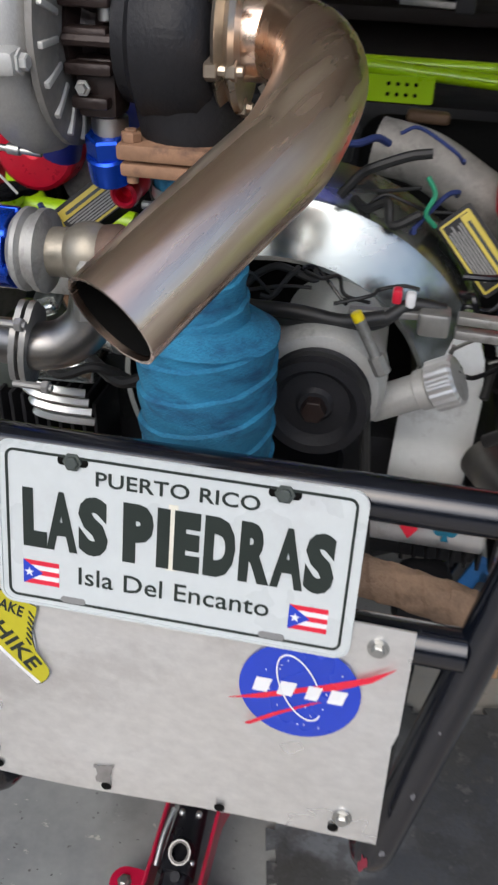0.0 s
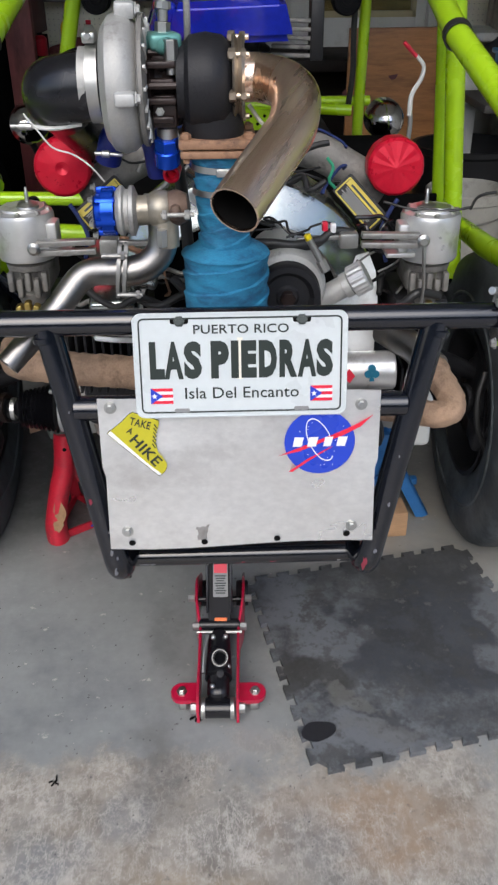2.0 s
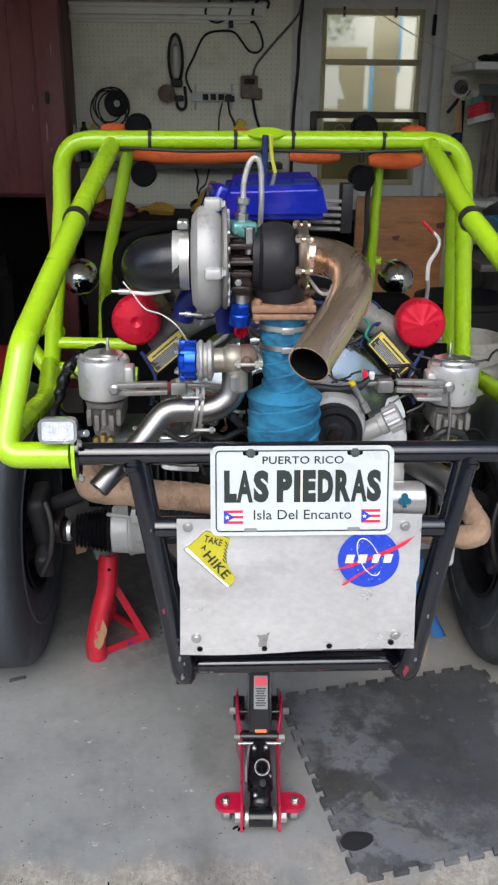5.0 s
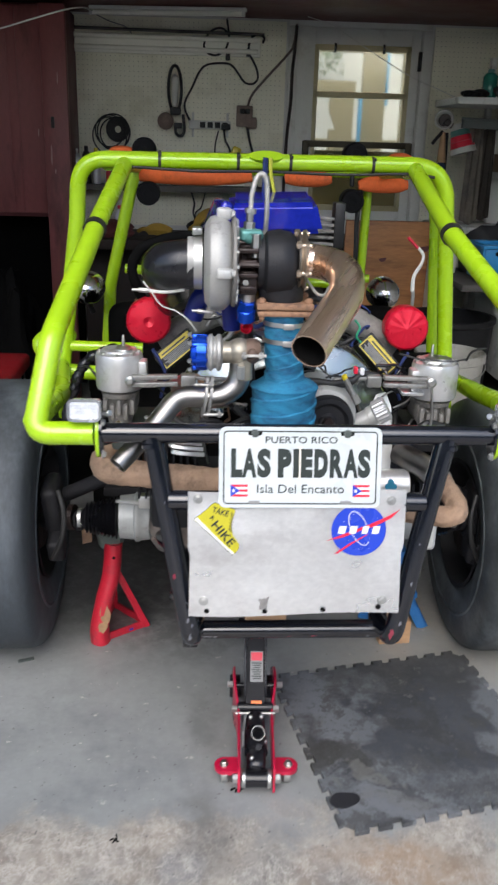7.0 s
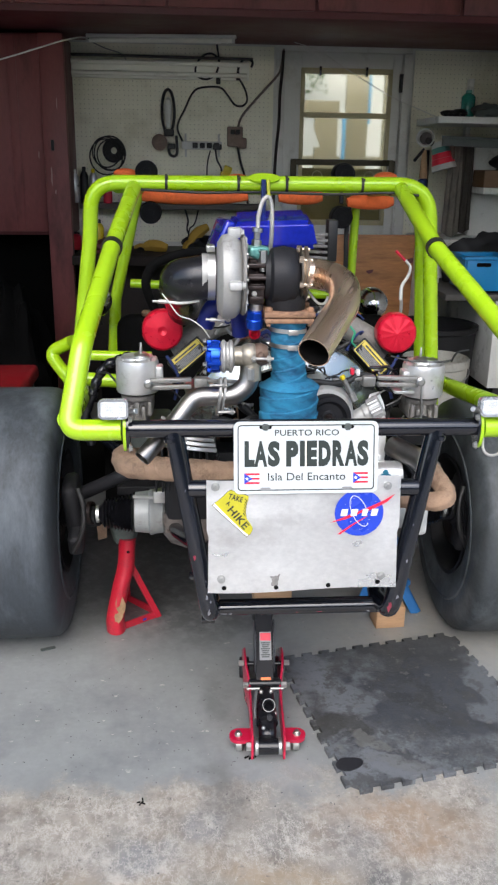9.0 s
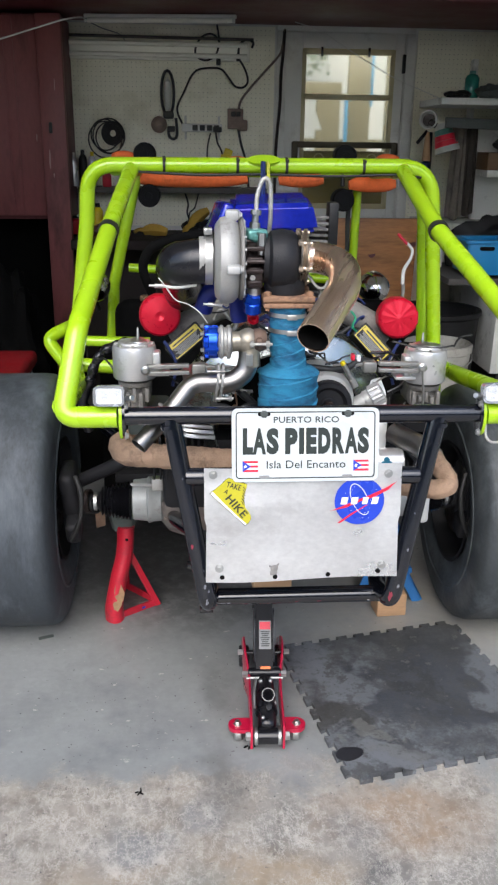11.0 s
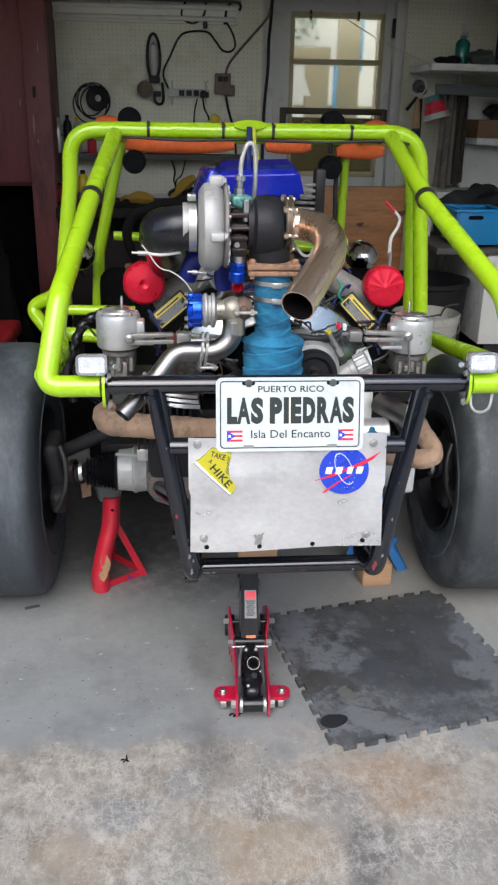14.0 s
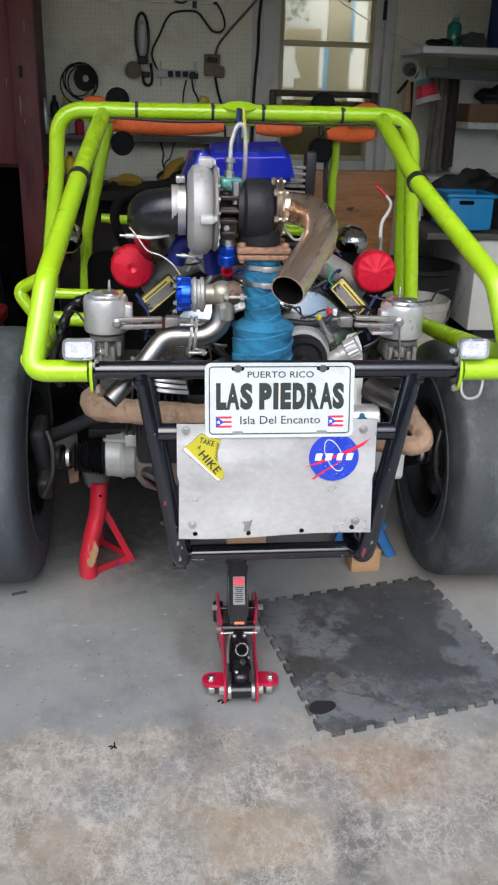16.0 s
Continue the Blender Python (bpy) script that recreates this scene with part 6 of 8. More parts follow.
outline(b, [(-0.004, -0.03), (0.006, -0.03), (0.005, 0.03), (-0.003, 0.03)], 0.0002, LM @ pose(-0.002, 0.01, 0.00045))
part("emblem", b, mat("pale_gold_print", (0.74, 0.71, 0.60), 0.4), plate)

# ---- turbocharger: the shaft runs across the buggy ----
TX, TY, TZ = -0.10, 0.170, 1.194
b = B()
lathe(b, [(0, 0), (0, 0.040), (0.006, 0.043), (0.012, 0.030), (0.022, 0.026), (0.030, 0.030), (0.038, 0.026), (0.046, 0.038), (0.052, 0.040), (0.052, 0)], (-0.122, TY, TZ), (1, 0, 0), 26)
box(b, (-0.098, TY - 0.02, TZ - 0.035), (0.034, 0.036, 0.045), bev=0.006)
box(b, (-0.098, TY, TZ + 0.03), (0.034, 0.05, 0.03), bev=0.006)
turbo = part("turbocharger", b, BROWNIRON, buggy, "turbocharger with dark centre housing")
for a in range(6):
    b = B()
    rod(b, V(-0.118, TY + 0.045 * math.cos(a * 1.047), TZ + 0.045 * math.sin(a * 1.047)), V(-0.075, TY + 0.045 * math.cos(a * 1.047), TZ + 0.045 * math.sin(a * 1.047)), 0.005, 8)
    part("tie_bolt", b, BROWNIRON, turbo)
for z, w in ((0.026, 0.040), (0.004, 0.034), (-0.020, 0.038), (-0.044, 0.030)):
    b = B()
    box(b, (-0.100, TY - 0.040, TZ + z), (w, 0.016, 0.0095), bev=0.003)
    part("housing_rib", b, BROWNIRON, turbo)
b = B()
bolt(b, V(-0.104, TY - 0.047, TZ - 0.033), (0, -1, 0), 0.0042, 0.005)
part("bolt", b, ZINC, turbo)
# compressor volute: radius grows round the shaft
b = B()


def volute(bm, x0, x1, rin, rbase, grow, tubes=0.0):
    rings = []
    N = 56
    for k in range(N + 1):
        a = 2 * math.pi * k / N
        ro = rbase + grow * (k / N)
        prof = [(x0 + 0.006, rin), (x0, rin + 0.012), (x0 + 0.003, ro - 0.018), (x0 + 0.013, ro - 0.004), ((x0 + x1) / 2, ro), (x1 - 0.013, ro - 0.004), (x1 - 0.003, ro - 0.014), (x1, ro - 0.024), (x1, rin)]
        ring = [bm.verts.new((px, TY + pr * math.cos(a), TZ + pr * math.sin(a))) for px, pr in prof]
        rings.append(ring)
    for p, q in zip(rings, rings[1:]):
        for i in range(len(p) - 1):
            bm.faces.new((p[i], p[i + 1], q[i + 1], q[i]))
    bm.faces.new(rings[0])
    bm.faces.new(rings[-1])


volute(b, -0.184, -0.130, 0.030, 0.084, 0.016)
lathe(b, [(0, 0), (0, 0.046), (0.020, 0.046), (0.026, 0.04), (0.026, 0)], (-0.214, TY, TZ), (1, 0, 0), 32)
comp = part("compressor_housing", b, COMPALU, turbo, "cast aluminium compressor scroll")
b = B()
lathe(b, [(0, 0), (0, 0.082), (0.003, 0.086), (0.008, 0.086), (0.011, 0.07), (0.011, 0)], (-0.131, TY, TZ), (1, 0, 0), 40)
part("back_plate", b, DIRTYALU, turbo)
for a in range(18):
    aa = a / 18 * math.tau
    b = B()
    box(b, (-0.121, TY + 0.066 * math.cos(aa), TZ + 0.066 * math.sin(aa)), (0.006, 0.005, 0.03), (math.degrees(aa) + 90, 0, 0), bev=0.001)
    part("rib", b, CASTALU, turbo)
for a in (100, 186):
    b = B()
    aa = radians(a)
    c = V(-0.146, TY + 0.092 * math.cos(aa), TZ + 0.092 * math.sin(aa))
    box(b, c, (0.028, 0.022, 0.018), (a, 0, 0), bev=0.005)
    bolt(b, c + V(0.014, 0, 0), (1, 0, 0), 0.006, 0.006)
    part("lug", b, CASTALU, turbo)
b = B()
volute(b, -0.076, -0.004, 0.022, 0.060, 0.010)
lathe(b, [(0, 0), (0, 0.050), (0.012, 0.052), (0.014, 0)], (-0.080, TY, TZ), (1, 0, 0), 32)
# foot from the scroll down to the square flange
tube(b, [(-0.035, TY, TZ - 0.02), (-0.032, TY, TZ - 0.05), (-0.030, TY, 1.120)], lambda u, a: 0.048 - 0.006 * u, 24)
part("turbine_housing", b, BLACKIRON, turbo, "black coated turbine housing")
b = B()
lathe(b, [(0, 0.03), (0, 0.054), (0.003, 0.057), (0.008, 0.050), (0.013, 0.057), (0.017, 0.054), (0.017, 0.03)], (-0.004, TY, TZ + 0.004), (1, 0, 0), 36)
part("outlet_flange", b, mat("straw_tinted_steel", (0.42, 0.36, 0.29), 0.35, 0.95, var=0.2, big=30), turbo, "straw tinted outlet flange")
for a in (20, 80, 140, 200, 260, 320):
    b = B()
    aa = radians(a)
    c = V(-0.010, TY + 0.051 * math.cos(aa), TZ + 0.004 + 0.051 * math.sin(aa))
    rod(b, c, c + V(0.030, 0, 0), 0.0042, 8)
    rod(b, c + V(0.001, 0, 0), c + V(0.011, 0, 0), 0.0085, 6, 0.001)
    rod(b, c + V(0.017, 0, 0), c + V(0.025, 0, 0), 0.0075, 6, 0.001)
    part("stud", b, mat("straw_stud", (0.45, 0.38, 0.3), 0.4, 0.9) if "straw_stud" not in bpy.data.materials else bpy.data.materials["straw_stud"], turbo)
b = B()
box(b, (-0.026, TY, 1.116), (0.110, 0.098, 0.013), bev=0.003)
box(b, (-0.026, TY, 1.102), (0.106, 0.094, 0.011), bev=0.003)
for x in (-0.071, 0.019):
    for y in (TY - 0.038, TY + 0.038):
        rod(b, (x, y, 1.090), (x, y, 1.132), 0.005, 10)
        rod(b, (x, y, 1.122), (x, y, 1.130), 0.008, 6, 0.001)
part("square_flange", b, RUST, turbo, "rusty square mounting flange")
# inlet hose elbow
b = B()
tube(b, fillet([(-0.190, TY, TZ - 0.003), (-0.258, TY + 0.008, TZ - 0.012), (-0.264, TY + 0.12, TZ - 0.045), (-0.25, TY + 0.30, TZ - 0.12)], 0.055), lambda u, a: 0.0472 + 0.0010 * math.sin(u * 40) * (u < 0.3), 28)
part("inlet_hose", b, SILICONE, turbo, "black silicone inlet elbow")
b = B()
lathe(b, [(-0.008, 0.0508), (-0.008, 0.0540), (0.008, 0.0540), (0.008, 0.0508)], (-0.194, TY, TZ), (1, 0, 0), 36)
box(b, (-0.196, TY - 0.012, TZ + 0.058), (0.018, 0.036, 0.014), bev=0.003)
rod(b, (-0.196, TY - 0.04, TZ + 0.06), (-0.196, TY + 0.01, TZ + 0.06), 0.0045, 10)
part("hose_clamp", b, ZINC, turbo)
b = B()
tube(b, spline([(-0.10, 0.60, 1.195), (-0.19, 0.57, 1.203), (-0.25, 0.56, 1.198), (-0.293, 0.56, 1.187), (-0.334, 0.56, 1.166), (-0.353, 0.56, 1.124), (-0.342, 0.57, 1.075), (-0.32, 0.60, 1.02)], 6), 0.012, 16)
part("intake_hose", b, BLACKCLOTHSHADE, turbo, "black rubber hose looping behind the elbow")
for k in range(9):
    b = B()
    x, z = rng.uniform(-0.292, -0.262), rng.uniform(1.150, 1.172)
    bmesh.ops.create_icosphere(b, subdivisions=1, radius=1, matrix=pose(x, 0.175 + 0.55 * (-0.262 - x) + 0.5 * (1.172 - z), z - 0.006) @ Matrix.Diagonal((0.0016, 0.0016, 0.0012, 1)))
    part("water_drop", b, CLEARLENS, turbo)
# oil feed: teal fitting and looped braided line
b = B()
box(b, (-0.098, TY - 0.005, TZ + 0.052), (0.045, 0.05, 0.022), (0, 0, 15), bev=0.007, seg=3)
tube(b, [(-0.115, TY - 0.01, TZ + 0.05), (-0.088, TY - 0.03, TZ + 0.046)], 0.012, 14)
of = part("oil_fitting", b, TEAL, turbo, "teal oil feed fitting")
b = B()
rod(b, (-0.098, TY, TZ + 0.062), (-0.097, TY, TZ + 0.075), 0.011, 6, 0.001)
rod(b, (-0.097, TY, TZ + 0.075), (-0.096, TY, TZ + 0.092), 0.007, 12)
rod(b, (-0.096, TY, TZ + 0.090), (-0.095, TY, TZ + 0.100), 0.011, 8, 0.001)
part("hex_fitting", b, ZINC, of)
b = B()
rod(b, (-0.086, TY - 0.035, TZ + 0.03), (-0.086, TY - 0.035, TZ + 0.056), 0.010, 6, 0.001)
rod(b, (-0.086, TY - 0.035, TZ + 0.012), (-0.086, TY - 0.035, TZ + 0.03), 0.007, 12)
part("hex_fitting", b, ZINC, of)
b = B()
tube(b, spline([(-0.095, TY, TZ + 0.098), (-0.094, TY, TZ + 0.125), (-0.085, TY + 0.002, TZ + 0.155), (-0.074, TY + 0.004, TZ + 0.162), (-0.066, TY + 0.006, TZ + 0.145), (-0.064, TY + 0.012, TZ + 0.09), (-0.066, TY + 0.03, TZ + 0.03)], 8), 0.0048, 12)
part("oil_line", b, BRAID, turbo, "looped braided oil line")
# drain below the centre housing: blue and red fittings
b = B()
rod(b, (-0.098, TY - 0.01, TZ - 0.058), (-0.098, TY - 0.01, TZ - 0.078), 0.015, 16)
dr = part("oil_drain", b, ZINC, turbo)
b = B()
rod(b, (-0.099, 0.152, 1.122), (-0.100, 0.158, 1.104), 0.0175, 6, 0.002)
rod(b, (-0.100, 0.157, 1.106), (-0.100, 0.166, 1.082), 0.0190, 18, 0.002)
part("blue_fitting", b, BLUEANO, dr, "blue anodised hose end")
b = B()
lathe(b, [(0.012, 0), (0.012, 0.0065), (0.0, 0.0075), (-0.002, 0.0095), (0.0, 0.0125), (0.006, 0.0132), (0.012, 0.0125), (0.013, 0.0115), (0.022, 0.0115), (0.024, 0.013), (0.034, 0.013), (0.034, 0)], (-0.097, 0.180, 1.063), (0.05, 1, 0.1), 28)
part("red_fitting", b, REDANO, dr, "red anodised hose end")
b = B()
tube(b, spline([(-0.094, 0.215, 1.070), (-0.090, 0.25, 1.06), (-0.085, 0.27, 1.0), (-0.08, 0.27, 0.92)], 6), 0.010, 12)
part("drain_hose", b, CABLE, dr)

# ---- tail pipe ----
b = B()
tp = spline([(0.010, TY, TZ + 0.004), (0.038, TY - 0.002, TZ + 0.003), (0.065, 0.138, 1.193), (0.079, 0.092, 1.184), (0.077, 0.055, 1.170), (0.068, 0.022, 1.152), (0.050, -0.010, 1.136), (0.022, -0.056, 1.111), (-0.007, -0.103, 1.084)], 8)
R0 = 0.0325
tube(b, tp, R0, 36, cap=False)
inner = [p.copy() for p in tp]
tube(b, inner[::-1], R0 - 0.0022, 36, cap=False)
d = (tp[-1] - tp[-2]).normalized()
ups = d.orthogonal().normalized()
sd = d.cross(ups)
ro = [b.verts.new(tp[-1] + (ups * math.cos(k / 36 * math.tau) + sd * math.sin(k / 36 * math.tau)) * R0) for k in range(36)]
ri = [b.verts.new(tp[-1] + (ups * math.cos(k / 36 * math.tau) + sd * math.sin(k / 36 * math.tau)) * (R0 - 0.0022)) for k in range(36)]
for k in range(36):
    b.faces.new((ro[k], ro[(k + 1) % 36], ri[(k + 1) % 36], ri[k]))
tail = part("tail_pipe", b, TAIL, buggy, "bent heat-tinted steel exhaust pipe, open at its end")
b = B()
tube(b, [tp[-1] - d * 0.004, tp[-1] - d * 0.06, tp[-1] - d * 0.12], R0 - 0.0028, 32, cap=False)
lathe(b, [(0, 0), (0, R0 - 0.003)], tp[-1] - d * 0.12, d, 32)
part("soot_lining", b, SOOTSHADE, tail, "sooty black inside of the pipe")
b = B()
tube(b, spline([(0.02, TY + 0.02, TZ - 0.035), (0.04, TY + 0.01, TZ - 0.06), (0.055, TY, TZ - 0.06), (0.062, TY, TZ - 0.045)], 6), 0.003, 8)
part("wire_hook", b, WHITEPL, tail)

# ---- blue wrapped up-pipe ----
UX, UY = -0.022, 0.170


def wrapped(bm, pts, r, pitch, tilt=0.3, edge=0.0022):
    """A pipe wound with overlapping cloth tape."""
    pts = [Vector(p) for p in pts]
    total = sum((q - p).length for p, q in zip(pts, pts[1:]))

    def rad(u, a):
        s = (u * total - 2 * pitch * a / math.tau) / pitch
        f = s - math.floor(s)
        base = r(u) if callable(r) else r
        return base + edge * (1 - f) + 0.0007 * math.sin(7 * a + 40 * u)

    return tube(bm, pts, rad, 64)


def even(pts, step):
    out = [Vector(pts[0])]
    for a, b2 in zip(pts, pts[1:]):
        a, b2 = Vector(a), Vector(b2)
        n = max(1, int((b2 - a).length / step))
        out += [a.lerp(b2, (i + 1) / n) for i in range(n)]
    return out


b = B()
wrapped(b, even([(UX - 0.003, UY, 1.096), (UX, UY, 1.02), (UX + 0.004, UY, 0.953)], 0.0012), lambda u: 0.0362 + 0.004 * max(0, u - 0.8) * 5, 0.027, edge=0.0034)
up = part("wrapped_up_pipe", b, WRAP, buggy, "exhaust riser wound in blue heat wrap")
b = B()
wrapped(b, even([(UX + 0.004, UY, 0.963), (UX + 0.004, UY, 0.78)], 0.0012), lambda u: 0.0653 * min(1, 0.66 + u * 4.5) if u < 0.09 else 0.0637, 0.034, edge=0.0042)
part("wrapped_collector", b, WRAP, up, "wide collector wound in blue heat wrap")
for z, k in ((1.077, 0.0415), (1.043, 0.0415)):
    b = B()
    lathe(b, [(-0.0045, k - 0.001), (-0.0045, k), (0.0045, k), (0.0045, k - 0.001)], (UX - 0.002, UY, z), (0.04, 0.02, 1), 36)
    box(b, (UX + 0.004, UY - k - 0.002, z), (0.022, 0.006, 0.012), bev=0.002)
    part("band_clamp", b, ZINC, up, "steel band clamp")

# ---- wastegate ----
WZ, WY = 1.018, 0.135
b = B()
lathe(b, [(0, 0), (0, 0.030), (0.006, 0.036), (0.010, 0.036), (0.013, 0.031), (0.018, 0.031), (0.020, 0.036), (0.026, 0.036), (0.030, 0.026), (0.034, 0)], (-0.166, WY, WZ), (1, 0, 0), 32)
wg = part("wastegate", b, COMPALU, buggy, "wastegate with a blue anodised cap")
b = B()
lathe(b, [(0, 0), (0, 0.022), (0.003, 0.026), (0.010, 0.028), (0.012, 0.034), (0.030, 0.034), (0.032, 0)], (-0.198, WY, WZ), (1, 0, 0), 32)
part("cap", b, BLUEANO, wg, "blue anodised cap")
for a in range(6):
    aa = a * math.tau / 6 + 0.3
    b = B()
    box(b, (-0.180, WY + 0.030 * math.cos(aa), WZ + 0.030 * math.sin(aa)), (0.03, 0.010, 0.010), (math.degrees(aa), 0, 0), bev=0.003)
    part("cap_lug", b, BLUEANO, wg)
for a in range(6):
    aa = a * math.tau / 6 + 0.3
    b = B()
    bolt(b, V(-0.196, WY + 0.034 * math.cos(aa), WZ + 0.034 * math.sin(aa)), (-1, 0, 0), 0.004, 0.006)
    part("bolt", b, ZINC, wg)
b = B()
tube(b, fillet([(-0.140, WY, WZ), (-0.098, WY, WZ + 0.002), (-0.098, WY - 0.004, WZ - 0.052)], 0.03), 0.0215, 24)
bmesh.ops.create_icosphere(b, subdivisions=3, radius=0.0275, matrix=pose(-0.102, WY, WZ + 0.002))
part("valve_body", b, WGCAST, wg, "bronzed cast valve body")
b = B()
lathe(b, [(0, 0), (0, 0.020), (0.004, 0.0245), (0.016, 0.0255), (0.022, 0.023), (0.030, 0.019), (0.034, 0)], (-0.092, WY, WZ + 0.003), (1, 0, 0.06), 24)
box(b, (-0.079, WY - 0.012, WZ + 0.003), (0.016, 0.040, 0.024), bev=0.008)
part("side_flange", b, mat("browned_flange", (0.13, 0.085, 0.062), 0.6, 0.3, var=0.35, big=40, bump=0.2), wg, "browned outlet flange")
b = B()
rod(b, (-0.100, WY - 0.034, WZ + 0.002), (-0.052, WY - 0.034, WZ + 0.002), 0.0034, 10)
rod(b, (-0.098, WY - 0.034, WZ + 0.002), (-0.091, WY - 0.034, WZ + 0.002), 0.0072, 6, 0.001)
rod(b, (-0.066, WY - 0.034, WZ + 0.002), (-0.058, WY - 0.034, WZ + 0.002), 0.0072, 6, 0.001)
part("stud", b, BRAID, wg)
b = B()
rod(b, (-0.100, WY - 0.03, WZ - 0.020), (-0.100, WY - 0.03, WZ - 0.045), 0.008, 6, 0.001)
part("nipple", b, ZINC, wg)
# dump pipe with a joint clamp
b = B()
tube(b, spline([(-0.100, WY, WZ - 0.020), (-0.101, WY - 0.002, WZ - 0.042), (-0.108, WY - 0.005, 0.954), (-0.128, WY - 0.009, 0.937), (-0.150, WY - 0.012, 0.931), (-0.170, WY - 0.012, 0.931)], 8), 0.0222, 26)
part("dump_elbow", b, STEEL, wg)
b = B()
dp = fillet([(-0.166, WY - 0.012, 0.932), (-0.222, WY - 0.005, 0.929), (-0.262, 0.100, 0.884), (-0.335, 0.040, 0.818)], 0.045)
tube(b, dp, lambda u, a: 0.0215 - 0.003 * u, 28, cap=False)
tube(b, dp[::-1], lambda u, a: 0.0165 + 0.003 * u, 28, cap=False)
dd = (dp[-1] - dp[-2]).normalized()
lathe(b, [(0, 0.0163), (0.0005, 0.0165), (0.0005, 0.0185), (0, 0.0187)], dp[-1], dd, 28)
part("dump_pipe", b, STEEL, wg, "polished steel dump pipe")
b = B()
dd = (dp[-1] - dp[-2]).normalized()
lathe(b, [(0, 0), (0, 0.0164)], dp[-1] - dd * 0.09, dd, 24)
tube(b, [dp[-1] - dd * 0.010, dp[-1] - dd * 0.09], 0.0163, 24, cap=False)
part("soot_lining", b, SOOTSHADE, wg)
b = B()
for dx in (-0.005, 0.0045):
    outline(b, [(x * (0.030 if abs(y) < 0.7 else 0.022), y * 0.043) for x, y in [(math.cos(k / 28 * math.tau), math.sin(k / 28 * math.tau)) for k in range(28)]], 0.0055, facing((-0.167 + dx, WY - 0.012, 0.932), (0.12, 0, 1), (0.05, -1, 0)))
for s, dx in ((-1, 0.012), (1, -0.006)):
    rod(b, (-0.184 + dx, WY - 0.035, 0.932 + s * 0.030), (-0.146 + dx, WY - 0.035, 0.932 + s * 0.030), 0.0035, 8)
    rod(b, (-0.156 + dx, WY - 0.035, 0.932 + s * 0.030), (-0.149 + dx, WY - 0.035, 0.932 + s * 0.030), 0.0065, 6, 0.001)
part("joint_clamp", b, LINKGREY, wg, "steel joint clamp with bolts")
wg.location = (-0.010, -0.004, 0.006)

# ---- engine: bright fan shroud, alternator, block ----
SX, SY, SZ = 0.010, 0.42, 0.757
b = B()
NA = 56
rings = []
for k in range(NA + 1):
    a = math.pi * (-0.12 + 1.24 * k / NA)
    ca, sa = math.cos(a), math.sin(a)
    prof = [(SY + 0.03, 0.178), (SY - 0.026, 0.182), (SY - 0.028, 0.188), (SY - 0.006, 0.244), (SY + 0.0, 0.252), (SY + 0.02, 0.256), (SY + 0.16, 0.256)]
    rings.append([b.verts.new((SX + pr * 1.03 * ca, py, SZ + pr * 0.965 * sa)) for py, pr in prof])
for p, q in zip(rings, rings[1:]):
    for i in range(len(p) - 1):
        b.faces.new((p[i], p[i + 1], q[i + 1], q[i]))
shroud = part("fan_shroud", b, POLISHED, buggy, "chrome fan shroud arching over the engine")
# flat black sheet in place of the shade inside the shroud
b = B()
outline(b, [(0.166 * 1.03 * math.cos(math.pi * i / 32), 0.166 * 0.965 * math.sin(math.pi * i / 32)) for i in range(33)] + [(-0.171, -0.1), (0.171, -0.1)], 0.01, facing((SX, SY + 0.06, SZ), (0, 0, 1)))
part("shroud_back", b, SOOTSHADE, shroud, "dark inside of the shroud")
for s in (1,):
    b = B()
    cheek = [(-0.050, -0.115), (0.042, -0.115), (0.047, -0.06), (0.049, 0.0), (0.044, 0.05), (0.030, 0.085), (-0.005, 0.075), (-0.030, 0.040), (-0.046, -0.01)]
    outline(b, [(s * x, y) for x, y in cheek][::s], 0.006, facing((SX + s * 0.208, 0.388, 0.785), (0, 0.28, 0.96)))
    part("shroud_cheek", b, CHEEK, shroud, "bright sheet metal cheek")
b = B()
AX, AY, AZ = 0.083, 0.232, 0.855
lathe(b, [(0, 0), (0, 0.040), (0.004, 0.0625), (0.010, 0.067), (0.022, 0.069), (0.06, 0.069), (0.075, 0.064), (0.17, 0.062), (0.18, 0)], (AX, AY + 0.010, AZ), (0, 1, 0), 40)
alt = part("alternator", b, CASTALU, buggy, "aluminium alternator with black pulley")
b = B()
lathe(b, [(0, 0), (0, 0.016), (0.004, 0.020), (0.004, 0.036), (-0.006, 0.044), (-0.006, 0.054), (0.004, 0.056), (0.012, 0.046), (0.022, 0.056), (0.026, 0.054), (0.026, 0)], (AX, AY - 0.02, AZ), (0, 1, 0), 36)
part("pulley", b, BLACKIRON, alt, "black belt pulley")
b = B()
rod(b, (AX, AY - 0.034, AZ), (AX, AY - 0.018, AZ), 0.013, 6, 0.001)
part("pulley_nut", b, BROWNIRON, alt)
b = B()
belt = [(AX + 0.050 * math.cos(a), AZ + 0.050 * math.sin(a)) for a in [math.pi * i / 12 for i in range(13)]] + [(AX - 0.075, AZ - 0.22), (AX + 0.075, AZ - 0.22)]
tube(b, [V(x, AY - 0.007, z) for x, z in belt] + [V(belt[0][0], AY - 0.007, belt[0][1])], 0.006, 8)
part("fan_belt", b, CABLE, alt)
b = B()
tube(b, spline([(-0.02, 0.28, 0.925), (0.05, 0.27, 0.93), (0.10, 0.27, 0.925), (0.14, 0.28, 0.93)], 6), 0.008, 12)
part("hose", b, CABLE, buggy)
b = B()
tube(b, spline([(0.03, 0.28, 0.915), (0.08, 0.27, 0.925), (0.13, 0.28, 0.922), (0.165, 0.295, 0.940), (0.20, 0.30, 0.936)], 6), 0.0075, 12)
lead = part("ignition_lead", b, CABLE, buggy)
